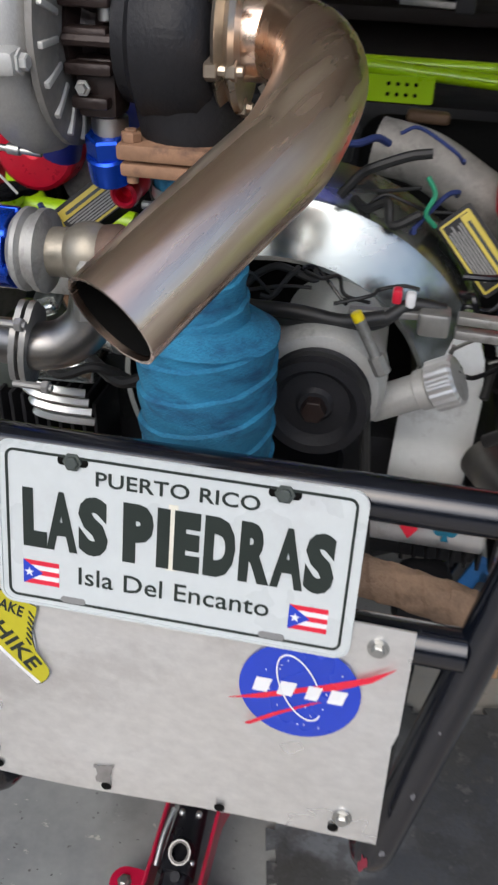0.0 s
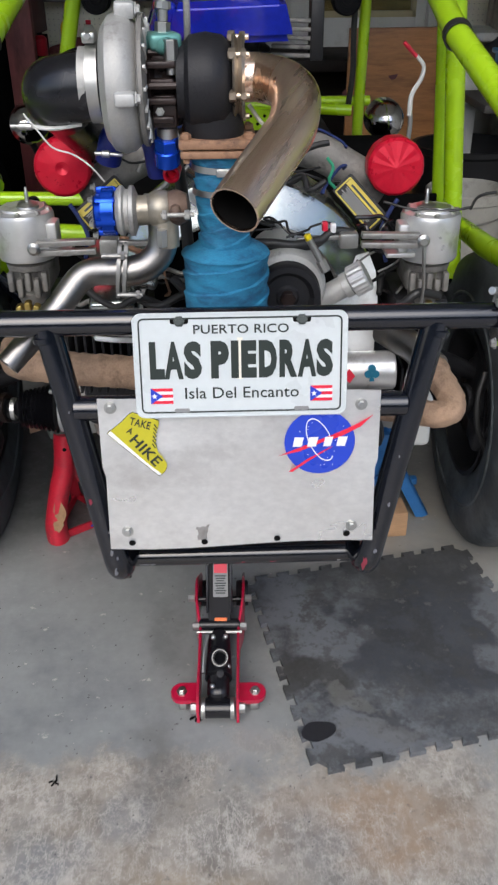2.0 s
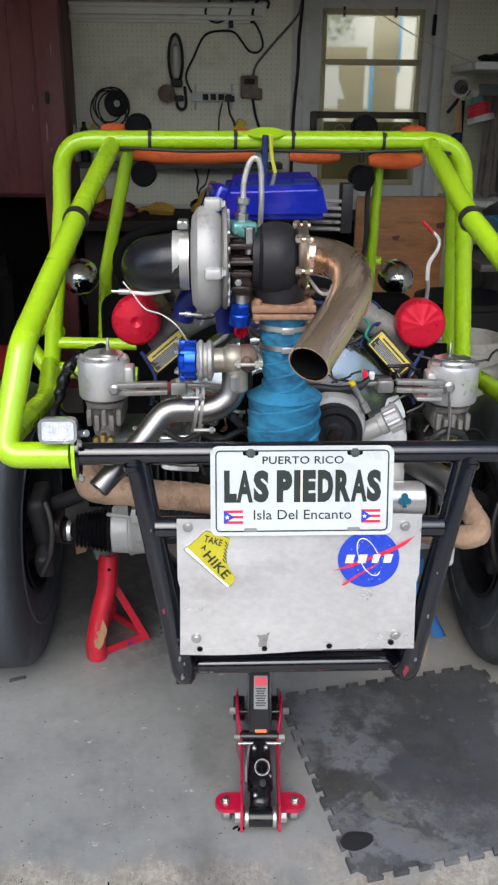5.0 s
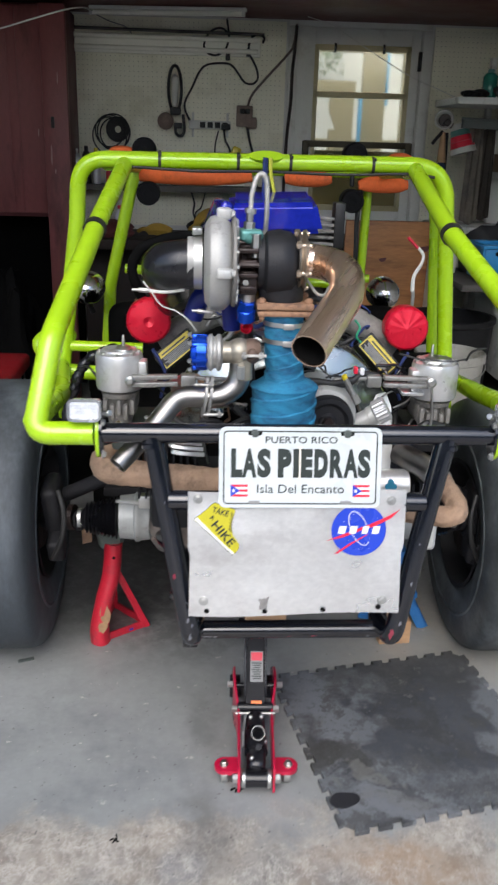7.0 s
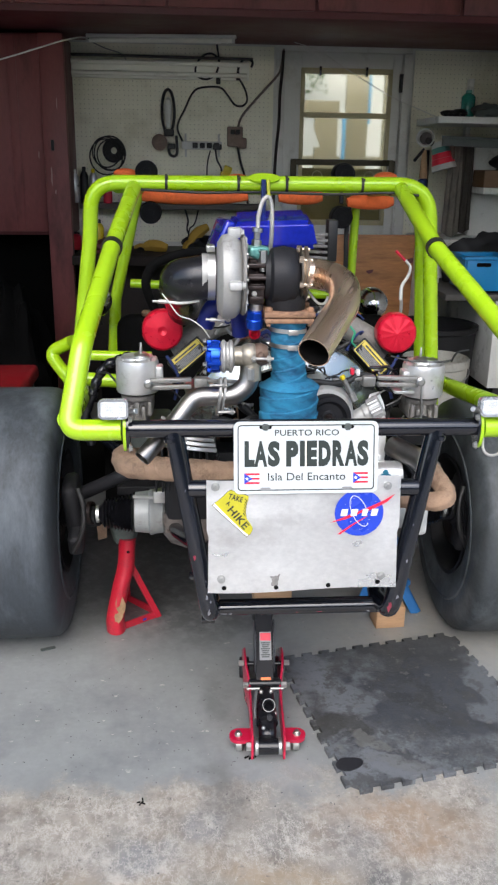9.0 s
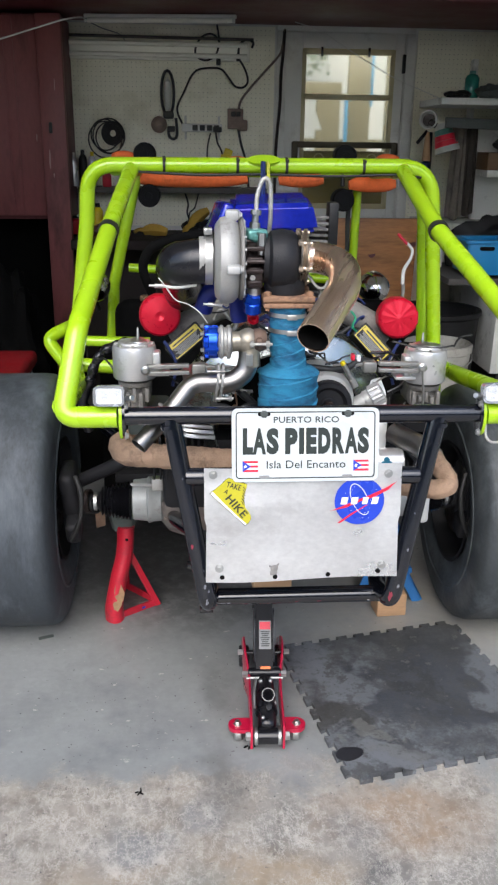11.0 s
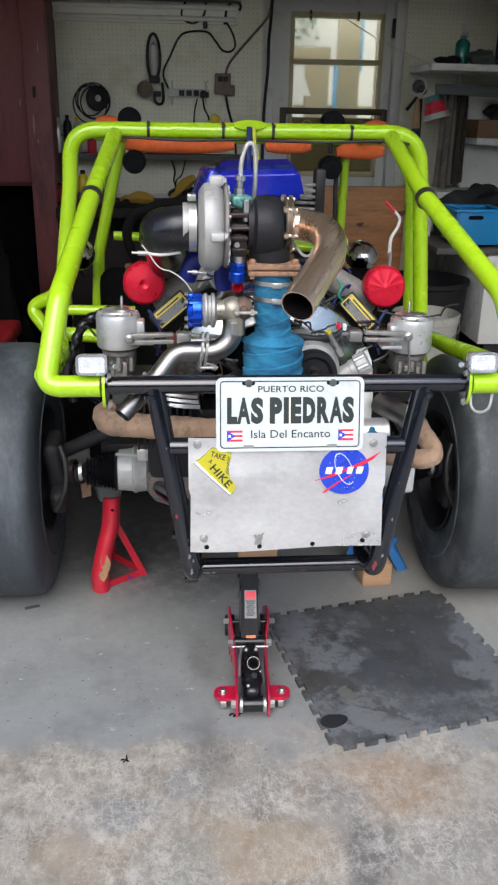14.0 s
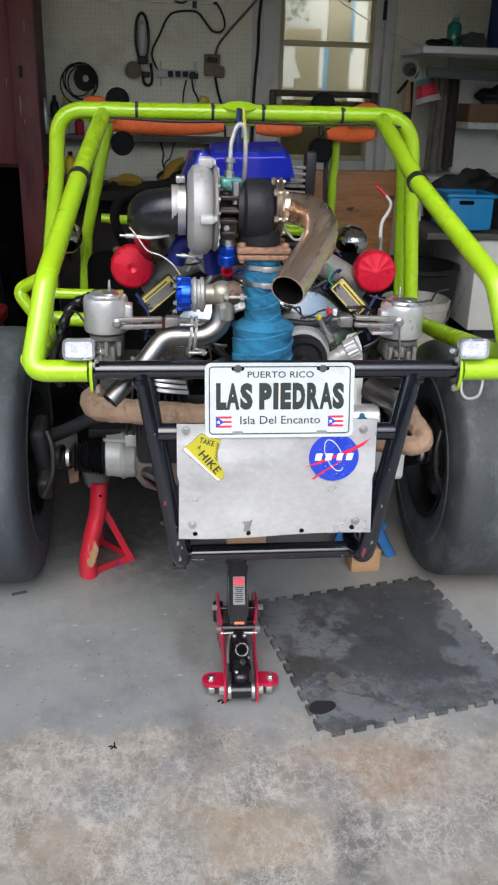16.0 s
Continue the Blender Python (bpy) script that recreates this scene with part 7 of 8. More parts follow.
for x, z, mt in ((0.150, 0.950, STICKRED), (0.164, 0.947, STICKWHITE)):
    b = B()
    box(b, (x, 0.293, z), (0.010, 0.014, 0.016), bev=0.003)
    part("terminal", b, mt, lead)
b = B()
rod(b, (0.117, 0.23, 0.948), (0.141, 0.228, 0.905), 0.0058, 14)
rod(b, (0.137, 0.229, 0.912), (0.147, 0.227, 0.894), 0.0088, 8, 0.001)
sn = part("sensor", b, LINKGREY, buggy, "grey steel sensor with a yellow tip")
b = B()
rod(b, (0.113, 0.23, 0.955), (0.118, 0.23, 0.946), 0.006, 10)
part("tip", b, STICKYEL, sn)
# oil filler with ridged cap
b = B()
ax = V(0.76, -0.10, 0.46).normalized()
c0 = V(0.136, 0.300, 0.812)
rod(b, c0, c0 + ax * 0.078, 0.0195, 22)
rod(b, c0 + ax * 0.060, c0 + ax * 0.074, 0.0225, 22, 0.001)
fill = part("oil_filler", b, CASTALU, buggy, "aluminium oil filler with ridged cap")
b = B()
lathe(b, [(0, 0), (0, 0.022), (0.002, 0.0275), (0.028, 0.0275), (0.031, 0.0245), (0.031, 0)], c0 + ax * 0.075, ax, 144, lambda a: 1 + 0.028 * math.tanh(3 * math.sin(a * 18)))
part("ridged_cap", b, CARBALU, fill)
b = B()
box(b, (0.0, 0.54, 0.61), (0.62, 0.28, 0.20), bev=0.02)
box(b, (0.0, 0.38, 0.55), (0.22, 0.24, 0.28), bev=0.02)
part("engine_block", b, BLACKIRON, buggy, "dark greasy engine block")
for s in (-1, 1):
    for i in range(9):
        b = B()
        box(b, (s * (0.20 + 0.016 * i), 0.42, 0.625 if s > 0 else 0.69), (0.005, 0.2, 0.09 if s > 0 else 0.12), bev=0.001)
        part("cooling_fin", b, BLACKIRON, buggy)
    b = B()
    box(b, (s * 0.34, 0.42, 0.77), (0.10, 0.16, 0.06), bev=0.01)
    part("intake_manifold", b, BLACKIRON if s > 0 else GREENGREY, buggy)
# chrome engine tin seen under the bar
for x, z, w, hh, rt in ((-0.218, 0.826, 0.082, 0.032, -3), (-0.236, 0.902, 0.036, 0.016, -20), (-0.16, 0.87, 0.05, 0.02, 10)):
    b = B()
    box(b, (x, 0.31, z), (w, 0.08, hh), (18, rt, 0), bev=0.010, seg=3)
    part("engine_tin", b, POLISHED, buggy, "bright engine tin")
for i in range(4):
    b = B()
    z0 = 0.806 - 0.0125 * i
    tube(b, spline([(-0.266 + 0.006 * i, 0.265, z0 + 0.004), (-0.245, 0.258, z0 + 0.001), (-0.215, 0.258, z0 - 0.003), (-0.188 + 0.003 * i, 0.268, z0 - 0.009)], 5), lambda u, a: 0.0052 * (0.35 + 0.65 * abs(math.cos(a))), 10)
    part("tin_louvre", b, CHEEK, buggy, "bright bent louvre of the engine tin")
for i in range(4):
    b = B()
    x0 = -0.26 + 0.075 * i
    tube(b, spline([(x0, 0.26 + 0.02 * (i % 3), 0.86 - 0.02 * (i % 2)), (x0 + 0.05, 0.25, 0.83), (x0 + 0.10, 0.25 + 0.01 * i, 0.845), (x0 + 0.16, 0.28, 0.80 + 0.01 * (i % 3))], 6), 0.006 + 0.001 * (i % 3), 8)
    part("engine_hose", b, CABLE, buggy)
b = B()
tube(b, spline([(0.27, 0.31, 0.78), (0.295, 0.29, 0.81), (0.32, 0.29, 0.83), (0.36, 0.30, 0.82)], 6), 0.008, 10)
part("engine_hose", b, CABLE, buggy)

def loom(count, lo, hi, seed, mats):
    """Loose wires and hoses strung through a box of space."""
    r2 = random.Random(seed)
    for k in range(count):
        c = [r2.uniform(a, e) for a, e in zip(lo, hi)]
        run = V(r2.uniform(-1, 1), r2.uniform(-0.5, 0.5), r2.uniform(-0.6, 0.6)).normalized()
        pts = []
        for i in range(5):
            p = V(*c) + run * (i - 2) * 0.026 + V(r2.uniform(-0.012, 0.012), r2.uniform(-0.012, 0.012), r2.uniform(-0.016, 0.016))
            pts.append([min(max(v, a), e) for v, a, e in zip(p, lo, hi)])
        m_ = B()
        tube(m_, spline(pts, 5), r2.choice((0.0022, 0.003, 0.0042, 0.0055)), 8)
        part("loom_wire", m_, r2.choice(mats), buggy)


loom(12, (-0.31, 0.33, 0.80), (-0.08, 0.42, 0.915), 3, (CABLE, CABLE, SILICONE, LINKGREY, DIRTYALU, CABLE, RUST))
loom(12, (0.22, 0.33, 0.79), (0.33, 0.42, 0.93), 5, (CABLE, CABLE, SILICONE, LINKGREY, DIRTYALU))
loom(10, (-0.27, 0.38, 0.97), (0.00, 0.48, 1.09), 7, (CABLE, CABLE, STRAPBLUE, LINKGREY, SILICONE))
loom(8, (0.05, 0.40, 0.98), (0.20, 0.48, 1.08), 9, (CABLE, STRAPBLUE, LINKGREY, CABLE))
loom(7, (-0.02, 0.30, 0.93), (0.19, 0.33, 0.955), 11, (CABLE, CABLE, SILICONE))

# ---- carburettors with cylindrical bowls ----
for s, cx, cy, zt in ((-1, -0.370, 0.37, 0.972), (1, 0.345, 0.36, 0.962)):
    b = B()
    lathe(b, [(0, 0), (0, 0.030), (0.004, 0.030), (0.004, 0.050), (0.008, 0.0525), (0.078, 0.0525), (0.084, 0.050), (0.088, 0.040), (0.092, 0.038), (0.094, 0)], (cx, cy, zt - 0.092), (0, 0, 1), 40)
    cb = part("carburettor", b, CARBALU, buggy, "silver carburettor with a cylindrical bowl")
    b = B()
    lathe(b, [(0, 0), (0, 0.012), (0.004, 0.018), (0.008, 0.012), (0.008, 0.004), (0.03, 0.0025), (0.034, 0)], (cx + s * -0.01, cy, zt), (0, 0, 1), 16)
    lathe(b, [(0, 0), (0, 0.020), (0.004, 0.019), (0.004, 0)], (cx + 0.012, cy - 0.01, zt), (0, 0, 1), 24)
    part("top_screw", b, ZINC, cb)
    for k in range(8):
        aa = k / 8 * math.tau
        b = B()
        bolt(b, (cx + 0.044 * math.cos(aa), cy + 0.044 * math.sin(aa), zt - 0.006), (0, 0, 1), 0.004, 0.004)
        part("screw", b, ZINC, cb)
    b = B()
    lathe(b, [(0, 0), (0, 0.026), (0.02, 0.030), (0.03, 0.024), (0.06, 0.026), (0.066, 0.040), (0.076, 0.042), (0.08, 0.03)], (cx, cy, zt - 0.172), (0, 0, 1), 28)
    box(b, (cx, cy + 0.03, zt - 0.125), (0.075, 0.10, 0.05), bev=0.01)
    for k in range(5):
        box(b, (cx - 0.03 + 0.015 * k, cy - 0.033, zt - 0.125 - 0.012 * (k % 2)), (0.010, 0.016, 0.035), bev=0.003)
    part("base", b, DIRTYALU, cb, "grimy cast base")
    b = B()
    box(b, (cx - s * 0.055, cy - 0.03, zt - 0.042), (0.018, 0.04, 0.05), bev=0.004)
    box(b, (cx - s * 0.060, cy - 0.035, zt - 0.068), (0.05, 0.05, 0.008), bev=0.002)
    part("side_bracket", b, CARBALU, cb)
    b = B()
    zl = zt + (0.028 if s > 0 else 0.012)
    lk = [(cx - s * 0.035, cy - 0.075, zl - 0.062), (cx - s * 0.13, cy - 0.08, zl - 0.064)]
    for dz in (0.008, -0.008):
        box(b, ((lk[0][0] + lk[1][0]) / 2, cy - 0.072, zl - 0.064 + dz), (0.10, 0.016, 0.010), (0, s * 1.5, 0), bev=0.002)
    box(b, (cx - s * 0.155, cy - 0.07, zl - 0.062), (0.032, 0.03, 0.026), bev=0.004)
    box(b, (cx - s * 0.20, cy - 0.07, zl - 0.059), (0.085, 0.012, 0.008), (0, -s * 3, 0), bev=0.002)
    part("linkage", b, LINKGREY, cb, "grey throttle linkage bar")
    b = B()
    lathe(b, [(0, 0), (0, 0.010), (0.008, 0.011), (0.012, 0.006), (0.012, 0)], (cx - s * 0.030, cy - 0.082, zl - 0.062), (0, -1, 0), 14)
    if s > 0:
        tube(b, [(cx - s * 0.030, cy - 0.09, zl - 0.062), (cx - s * 0.022, cy - 0.088, zt - 0.11), (cx - s * 0.020, cy - 0.075, zt - 0.15)], 0.003, 8)
    part("linkage_pivot", b, ZINC, cb)
    b = B()
    for k in range(3):
        box(b, (cx - 0.015 + 0.014 * k, cy - 0.055, zt - 0.168 + 0.006 * (k % 2)), (0.012, 0.02, 0.018), (0, 20 * (k - 1), 0), bev=0.004)
    part("brass_fitting", b, mat("brass", (0.55, 0.40, 0.12), 0.35, 1.0) if "brass" not in bpy.data.materials else bpy.data.materials["brass"], cb, "small brass fittings")
    # red domed filter
    fx, fy, fz = (-0.309, 0.455, 1.016) if s < 0 else (0.296, 0.452, 1.009)
    b = B()
    seg = 48
    nf = V(0.05 * -s, -1, 0.06).normalized()
    qf = V(0, 0, 1).rotation_difference(nf)
    at = lambda r, a, h: V(fx, fy, fz) + qf @ V(r * math.cos(a), r * math.sin(a), h)
    NF = 24
    lift = 0.0009 if s > 0 else 0.0002
    hub = b.verts.new(at(0, 0, 0.0035 if s > 0 else -0.003))
    rows_ = [[b.verts.new(at(r * (1 if k % 2 else kn), k / NF * math.tau, h + (lift * hk if k % 2 else 0))) for k in range(NF)] for r, h, hk, kn in ((0.012, 0.001, 0.3, 1), (0.046, -0.003, 1, 1), (0.0505, -0.007, 0.4, 1), (0.0527, -0.012, 0, 0.985), (0.0527, -0.050, 0, 0.985))]
    for k in range(NF):
        k2 = (k + 1) % NF
        b.faces.new((hub, rows_[0][k], rows_[0][k2]))
        for p, q in zip(rows_, rows_[1:]):
            b.faces.new((p[k], q[k], q[k2], p[k2]))
    b.faces.new(rows_[-1])
    ft = finish(b, "breather_filter", FILTRED, buggy, "round red anodised breather filter", angle=2.5)
    b = B()
    rod(b, (fx, fy + 0.05, fz), (fx, fy + 0.12, fz - 0.02), 0.03, 20)
    part("neck", b, DARKPLASTIC, ft)
    # black ignition box with a yellow label
    lx, ly, lz, rt = (-0.246, 0.475, 0.948, 40) if s < 0 else (0.235, 0.462, 0.944, -48)
    Lm = facing((lx, ly, lz), (0, 0.34, 0.94)) @ pose(0, 0, 0, 0, 0, rt)
    b = B()
    outline(b, rounded(0.105, 0.047, 0.005), 0.05, Lm)
    ib = part("ignition_box", b, DARKPLASTIC, buggy, "black ignition box with a yellow label")
    b = B()
    frame_loop(b, 0.096, 0.040, 0.003, 0.003, 0.0005, Lm @ pose(0, -0.002, 0.001))
    outline(b, rounded(0.088, 0.012, 0.001), 0.0005, Lm @ pose(0, 0.010, 0.001))
    part("label", b, LABELYEL, ib, "yellow bordered label")
    for k in range(6):
        b = B()
        outline(b, rounded(0.078 - 0.007 * (k % 3), 0.0021, 0.0006, 2), 0.0005, Lm @ pose(-0.002 * (k % 2), 0.0010 - 0.0035 * k, 0.0011))
        part("label_line", b, LABELGREY, ib)
    b = B()
    outline(b, rounded(0.07, 0.004, 0.0006, 2), 0.0005, Lm @ pose(0, 0.010, 0.0016))
    part("label_line", b, INK, ib)
    # bright silver pipe behind, blue hose
    b = B()
    tube(b, spline([(s * 0.10, 0.56, 1.03), (s * 0.16, 0.55, 1.02), (s * 0.22, 0.54, 0.99), (s * 0.29, 0.53, 0.95)], 6), 0.034, 22)
    part("intake_pipe", b, DIRTYALU, buggy, "grimy intake pipe")
    b = B()
    tube(b, spline([(s * 0.30, 0.44, 0.955), (s * 0.285, 0.43, 0.935), (s * 0.27, 0.42, 0.90), (s * 0.28, 0.40, 0.85)], 6), 0.004, 10)
    part("blue_hose", b, STRAPBLUE, buggy)
# blue hose and bracket behind the compressor
b = B()
tube(b, spline([(-0.205, 0.30, 1.06), (-0.19, 0.29, 1.10), (-0.165, 0.28, 1.115), (-0.13, 0.28, 1.10), (-0.12, 0.29, 1.04)], 6), 0.021, 16)
part("blue_coupler", b, mat("blue_silicone", (0.01, 0.02, 0.22), 0.4), buggy, "dark blue silicone hose")
b = B()
rod(b, (-0.206, 0.17, 1.098), (-0.165, 0.17, 1.095), 0.003, 12)
rod(b, (-0.196, 0.17, 1.0975), (-0.184, 0.17, 1.0965), 0.0052, 10)
part("barbed_fitting", b, ZINC, buggy)
b = B()
rod(b, (-0.321, 0.165, 1.138), (-0.296, 0.165, 1.137), 0.0028, 10)
rod(b, (-0.309, 0.165, 1.1375), (-0.290, 0.165, 1.137), 0.0052, 10)
part("barbed_fitting", b, ZINC, buggy)
b = B()
tube(b, spline([(-0.292, 0.165, 1.137), (-0.26, 0.165, 1.134), (-0.22, 0.168, 1.139)], 6), 0.0032, 10)
tube(b, spline([(-0.30, 0.162, 1.155), (-0.285, 0.160, 1.136), (-0.265, 0.165, 1.108), (-0.238, 0.17, 1.097), (-0.214, 0.17, 1.080), (-0.197, 0.18, 1.055)], 6), 0.0013, 8)
part("vacuum_line", b, WHITEPL, buggy, "white vacuum line")
b = B()
tube(b, spline([(0.165, 0.42, 1.035), (0.175, 0.41, 1.02), (0.168, 0.405, 1.0), (0.18, 0.41, 0.985)], 6), 0.0028, 8)
part("green_wire", b, GREENW, buggy, "green wire")
b = B()
tube(b, spline([(0.405, 0.33, 0.965), (0.41, 0.32, 0.985), (0.42, 0.31, 0.995), (0.44, 0.31, 0.998)], 6), 0.0025, 8)
tube(b, spline([(0.405, 0.33, 0.968), (0.37, 0.33, 0.963), (0.31, 0.34, 0.963), (0.26, 0.36, 0.972)], 6), 0.0024, 8)
part("ignition_wire", b, CABLE, buggy)
# shift lever with a bent white and red handle
b = B()
tube(b, spline([(0.375, 0.75, 0.98), (0.378, 0.75, 1.03), (0.375, 0.75, 1.06)], 6), 0.005, 8)
lev = part("brake_lever", b, ZINC, buggy, "brake lever with red tipped white handle")
b = B()
tube(b, spline([(0.375, 0.75, 1.05), (0.376, 0.75, 1.09), (0.392, 0.75, 1.12), (0.396, 0.75, 1.145), (0.380, 0.75, 1.165)], 6), lambda u, a: 0.0054 - 0.0016 * u, 12)
part("grip", b, WHITEPL, lev)
b = B()
tube(b, [(0.380, 0.75, 1.163), (0.352, 0.75, 1.19)], 0.0042, 10)
part("tip", b, STANDRED, lev)

# ---- tan wrapped header pipes ----
b = B()
wrapped(b, even(fillet([(-0.30, 0.47, 0.70), (-0.415, 0.36, 0.715), (-0.395, 0.255, 0.725), (-0.15, 0.20, 0.725), (0.04, 0.17, 0.735)], 0.05), 0.0025), 0.0275, 0.03, edge=0.0018)
part("wrapped_header", b, TANWRAP, buggy, "header pipe in tan heat wrap")
b = B()
wrapped(b, even(fillet([(0.06, 0.19, 0.680), (0.25, 0.15, 0.677), (0.366, 0.095, 0.684), (0.338, 0.205, 0.728)], 0.03), 0.0025), 0.0215, 0.03, edge=0.0018)
part("wrapped_header", b, TANWRAP, buggy, "bent header pipe in tan heat wrap")
b = B()
tube(b, fillet([(0.339, 0.200, 0.726), (0.316, 0.255, 0.738), (0.272, 0.33, 0.745)], 0.04), 0.027, 22)
part("header_collector", b, STEEL, buggy, "dull steel exhaust collector")
b = B()
outline(b, [(-0.012, 0.014), (0.014, 0.016), (0.006, -0.004), (-0.004, -0.018), (-0.010, -0.006)], 0.004, facing((0.330, 0.235, 0.705), (0.2, 0.2, 1)))
rod(b, (0.328, 0.236, 0.690), (0.331, 0.25, 0.655), 0.006, 10)
part("yellow_tag", b, STICKYEL, buggy, "yellow tag on a plug lead")
b = B()
rod(b, (0.06, 0.290, 0.680), (0.287, 0.284, 0.684), 0.036, 28, 0.003)
can = part("silver_canister", b, CARBALU, buggy, "bright canister with small red and blue marks")
CM = facing((0.240, 0.2465, 0.694), (0, 0.28, 0.96)) @ Matrix.Scale(1.45, 4)
b = B()
outline(b, [(0, 0.009), (-0.007, 0), (0, -0.009), (0.007, 0)], 0.004, CM @ pose(-0.028, -0.002, 0))
part("red_mark", b, STICKRED, can)
b = B()
for x, y in ((-0.0045, 0), (0.0045, 0), (0, 0.007)):
    outline(b, disc(x, y, 0.0048, 0.0048, 14), 0.004, CM @ pose(0, 0, 0))
outline(b, [(-0.003, -0.009), (0.003, -0.009), (0.001, 0), (-0.001, 0)], 0.004, CM @ pose(0, 0, 0))
part("blue_mark", b, mat("dark_cyan_vinyl", (0.01, 0.16, 0.26), 0.4), can)
for x, rt in ((0.23, -8),):
    b = B()
    box(b, (x, 0.25, 0.585), (0.07, 0.10, 0.06), (0, rt, 0), bev=0.02)
    part("heat_shield", b, BLACKIRON, buggy)

b = B()
box(b, (0.355, 0.34, 0.555), (0.045, 0.06, 0.11), bev=0.012, seg=3)
ob2 = part("overflow_bottle", b, WHITEPL, buggy, "white plastic overflow bottle")
b = B()
rod(b, (0.355, 0.34, 0.61), (0.355, 0.34, 0.635), 0.013, 16)
part("cap", b, DARKPLASTIC, ob2)
# ---- transaxle side: drum, boot, hub ----
AXY, AXZ = 0.60, 0.452
for s in (-1, 1):
    b = B()
    lathe(b, [(0, 0), (0, 0.055), (0.006, 0.062), (0.03, 0.064), (0.034, 0.067), (0.042, 0.067), (0.046, 0.062), (0.085, 0.058), (0.09, 0.03), (0.10, 0)], (s * 0.316, AXY, AXZ + 0.004), (s, 0, 0), 36)
    ax_ = part("drive_flange", b, DRUM, buggy, "silver drive joint housing")
    b = B()
    prof = []
    for i in range(9):
        prof += [(0.094 + i * 0.010, 0.058 - 0.002 * i), (0.099 + i * 0.010, 0.047 - 0.002 * i)]
    lathe(b, [(0.088, 0)] + prof + [(0.20, 0)], (s * 0.316, AXY, AXZ), (s, 0, 0), 28)
    part("axle_boot", b, SILICONE, ax_, "ribbed black rubber boot")
    b = B()
    rod(b, (s * 0.51, AXY + 0.03, AXZ - 0.02), (s * 0.62, AXY + 0.1, AXZ - 0.05), 0.030, 24)
    part("stub_axle", b, BLACKIRON, ax_)
    b = B()
    lathe(b, [(0, 0.02), (0, 0.026), (0.009, 0.026), (0.009, 0.02)], (s * 0.505, AXY, AXZ), (s, 0, 0), 24)
    part("boot_clamp", b, ZINC, ax_)
    b = B()
    tube(b, fillet([(s * 0.33, AXY + 0.02, 0.60), (s * 0.44, AXY + 0.02, 0.56), (s * 0.60, AXY + 0.1, 0.46)], 0.05), 0.02, 14)
    part("trailing_arm", b, BLACKIRON, buggy)
    b = B()
    lathe(b, [(0, 0), (0.0, 0.10), (0.04, 0.12), (0.10, 0.10), (0.14, 0.05), (0.14, 0)], (s * 0.20, AXY + 0.05, AXZ - 0.01), (s, 0, 0), 28)
    part("gearbox_side", b, DIRTYALU, buggy)
b = B()
lathe(b, [(0, 0), (0, 0.11), (0.05, 0.13), (0.35, 0.13), (0.40, 0.11), (0.40, 0)], (-0.2, AXY + 0.05, AXZ), (1, 0, 0), 28)
box(b, (0, AXY + 0.3, AXZ + 0.02), (0.24, 0.5, 0.24), bev=0.04)
part("gearbox", b, BLACKIRON, buggy)
b = B()
lathe(b, [(0, 0), (0, 0.058), (0.005, 0.068), (0.012, 0.072), (0.026, 0.072), (0.032, 0.060), (0.10, 0.055), (0.10, 0)], (-0.250, 0.505, 0.455), (0.25, 1, 0.05), 36, lambda a: 1 + 0.06 * math.cos(2 * a))
for k in range(6):
    aa = k / 6 * math.tau + 0.4
    bolt(b, (-0.250 + 0.062 * math.cos(aa), 0.512 - 0.012 * math.cos(aa), 0.455 + 0.062 * math.sin(aa)), (-0.25, -1, 0), 0.005, 0.006)
part("bell_housing", b, mat("bronze_grey_casting", (0.21, 0.175, 0.15), 0.5, 0.3, var=0.25, big=20, bump=0.12, dirt=(0.09, 0.075, 0.065), dirt_amt=0.25, dirt_scale=14), buggy, "bronze-grey cast bell housing")
b = B()
rod(b, (-0.40, 0.50, 0.545), (-0.34, 0.48, 0.55), 0.005, 8)
box(b, (-0.325, 0.48, 0.556), (0.035, 0.03, 0.035), bev=0.004)
part("clutch_lever", b, ZINC, buggy)

for s, zc in ((-1, 0.43), (1, 0.42)):
    b = B()
    box(b, (s * 0.585, 0.66, zc + 0.03), (0.05, 0.12, 0.16), (8, s * 6, 0), bev=0.02, seg=3)
    box(b, (s * 0.575, 0.60, zc - 0.06), (0.045, 0.07, 0.07), (20, 0, 0), bev=0.015, seg=3)
    hub = part("hub_carrier", b, BLACKIRON, buggy, "grimy black hub carrier")
    b = B()
    tube(b, spline([(s * 0.56, 0.58, zc + 0.11), (s * 0.545, 0.56, zc + 0.06), (s * 0.55, 0.55, zc - 0.01), (s * 0.58, 0.56, zc - 0.08)], 6), 0.007, 10)
    part("brake_hose", b, CABLE, hub)
    b = B()
    lathe(b, [(0, 0.028), (0, 0.034), (0.012, 0.035), (0.016, 0.030), (0.016, 0.028)], (s * 0.525, AXY + 0.015, AXZ - 0.004), (s, 0.2, -0.1), 24)
    part("boot_band", b, BROWNIRON if s < 0 else BLACKIRON, buggy)

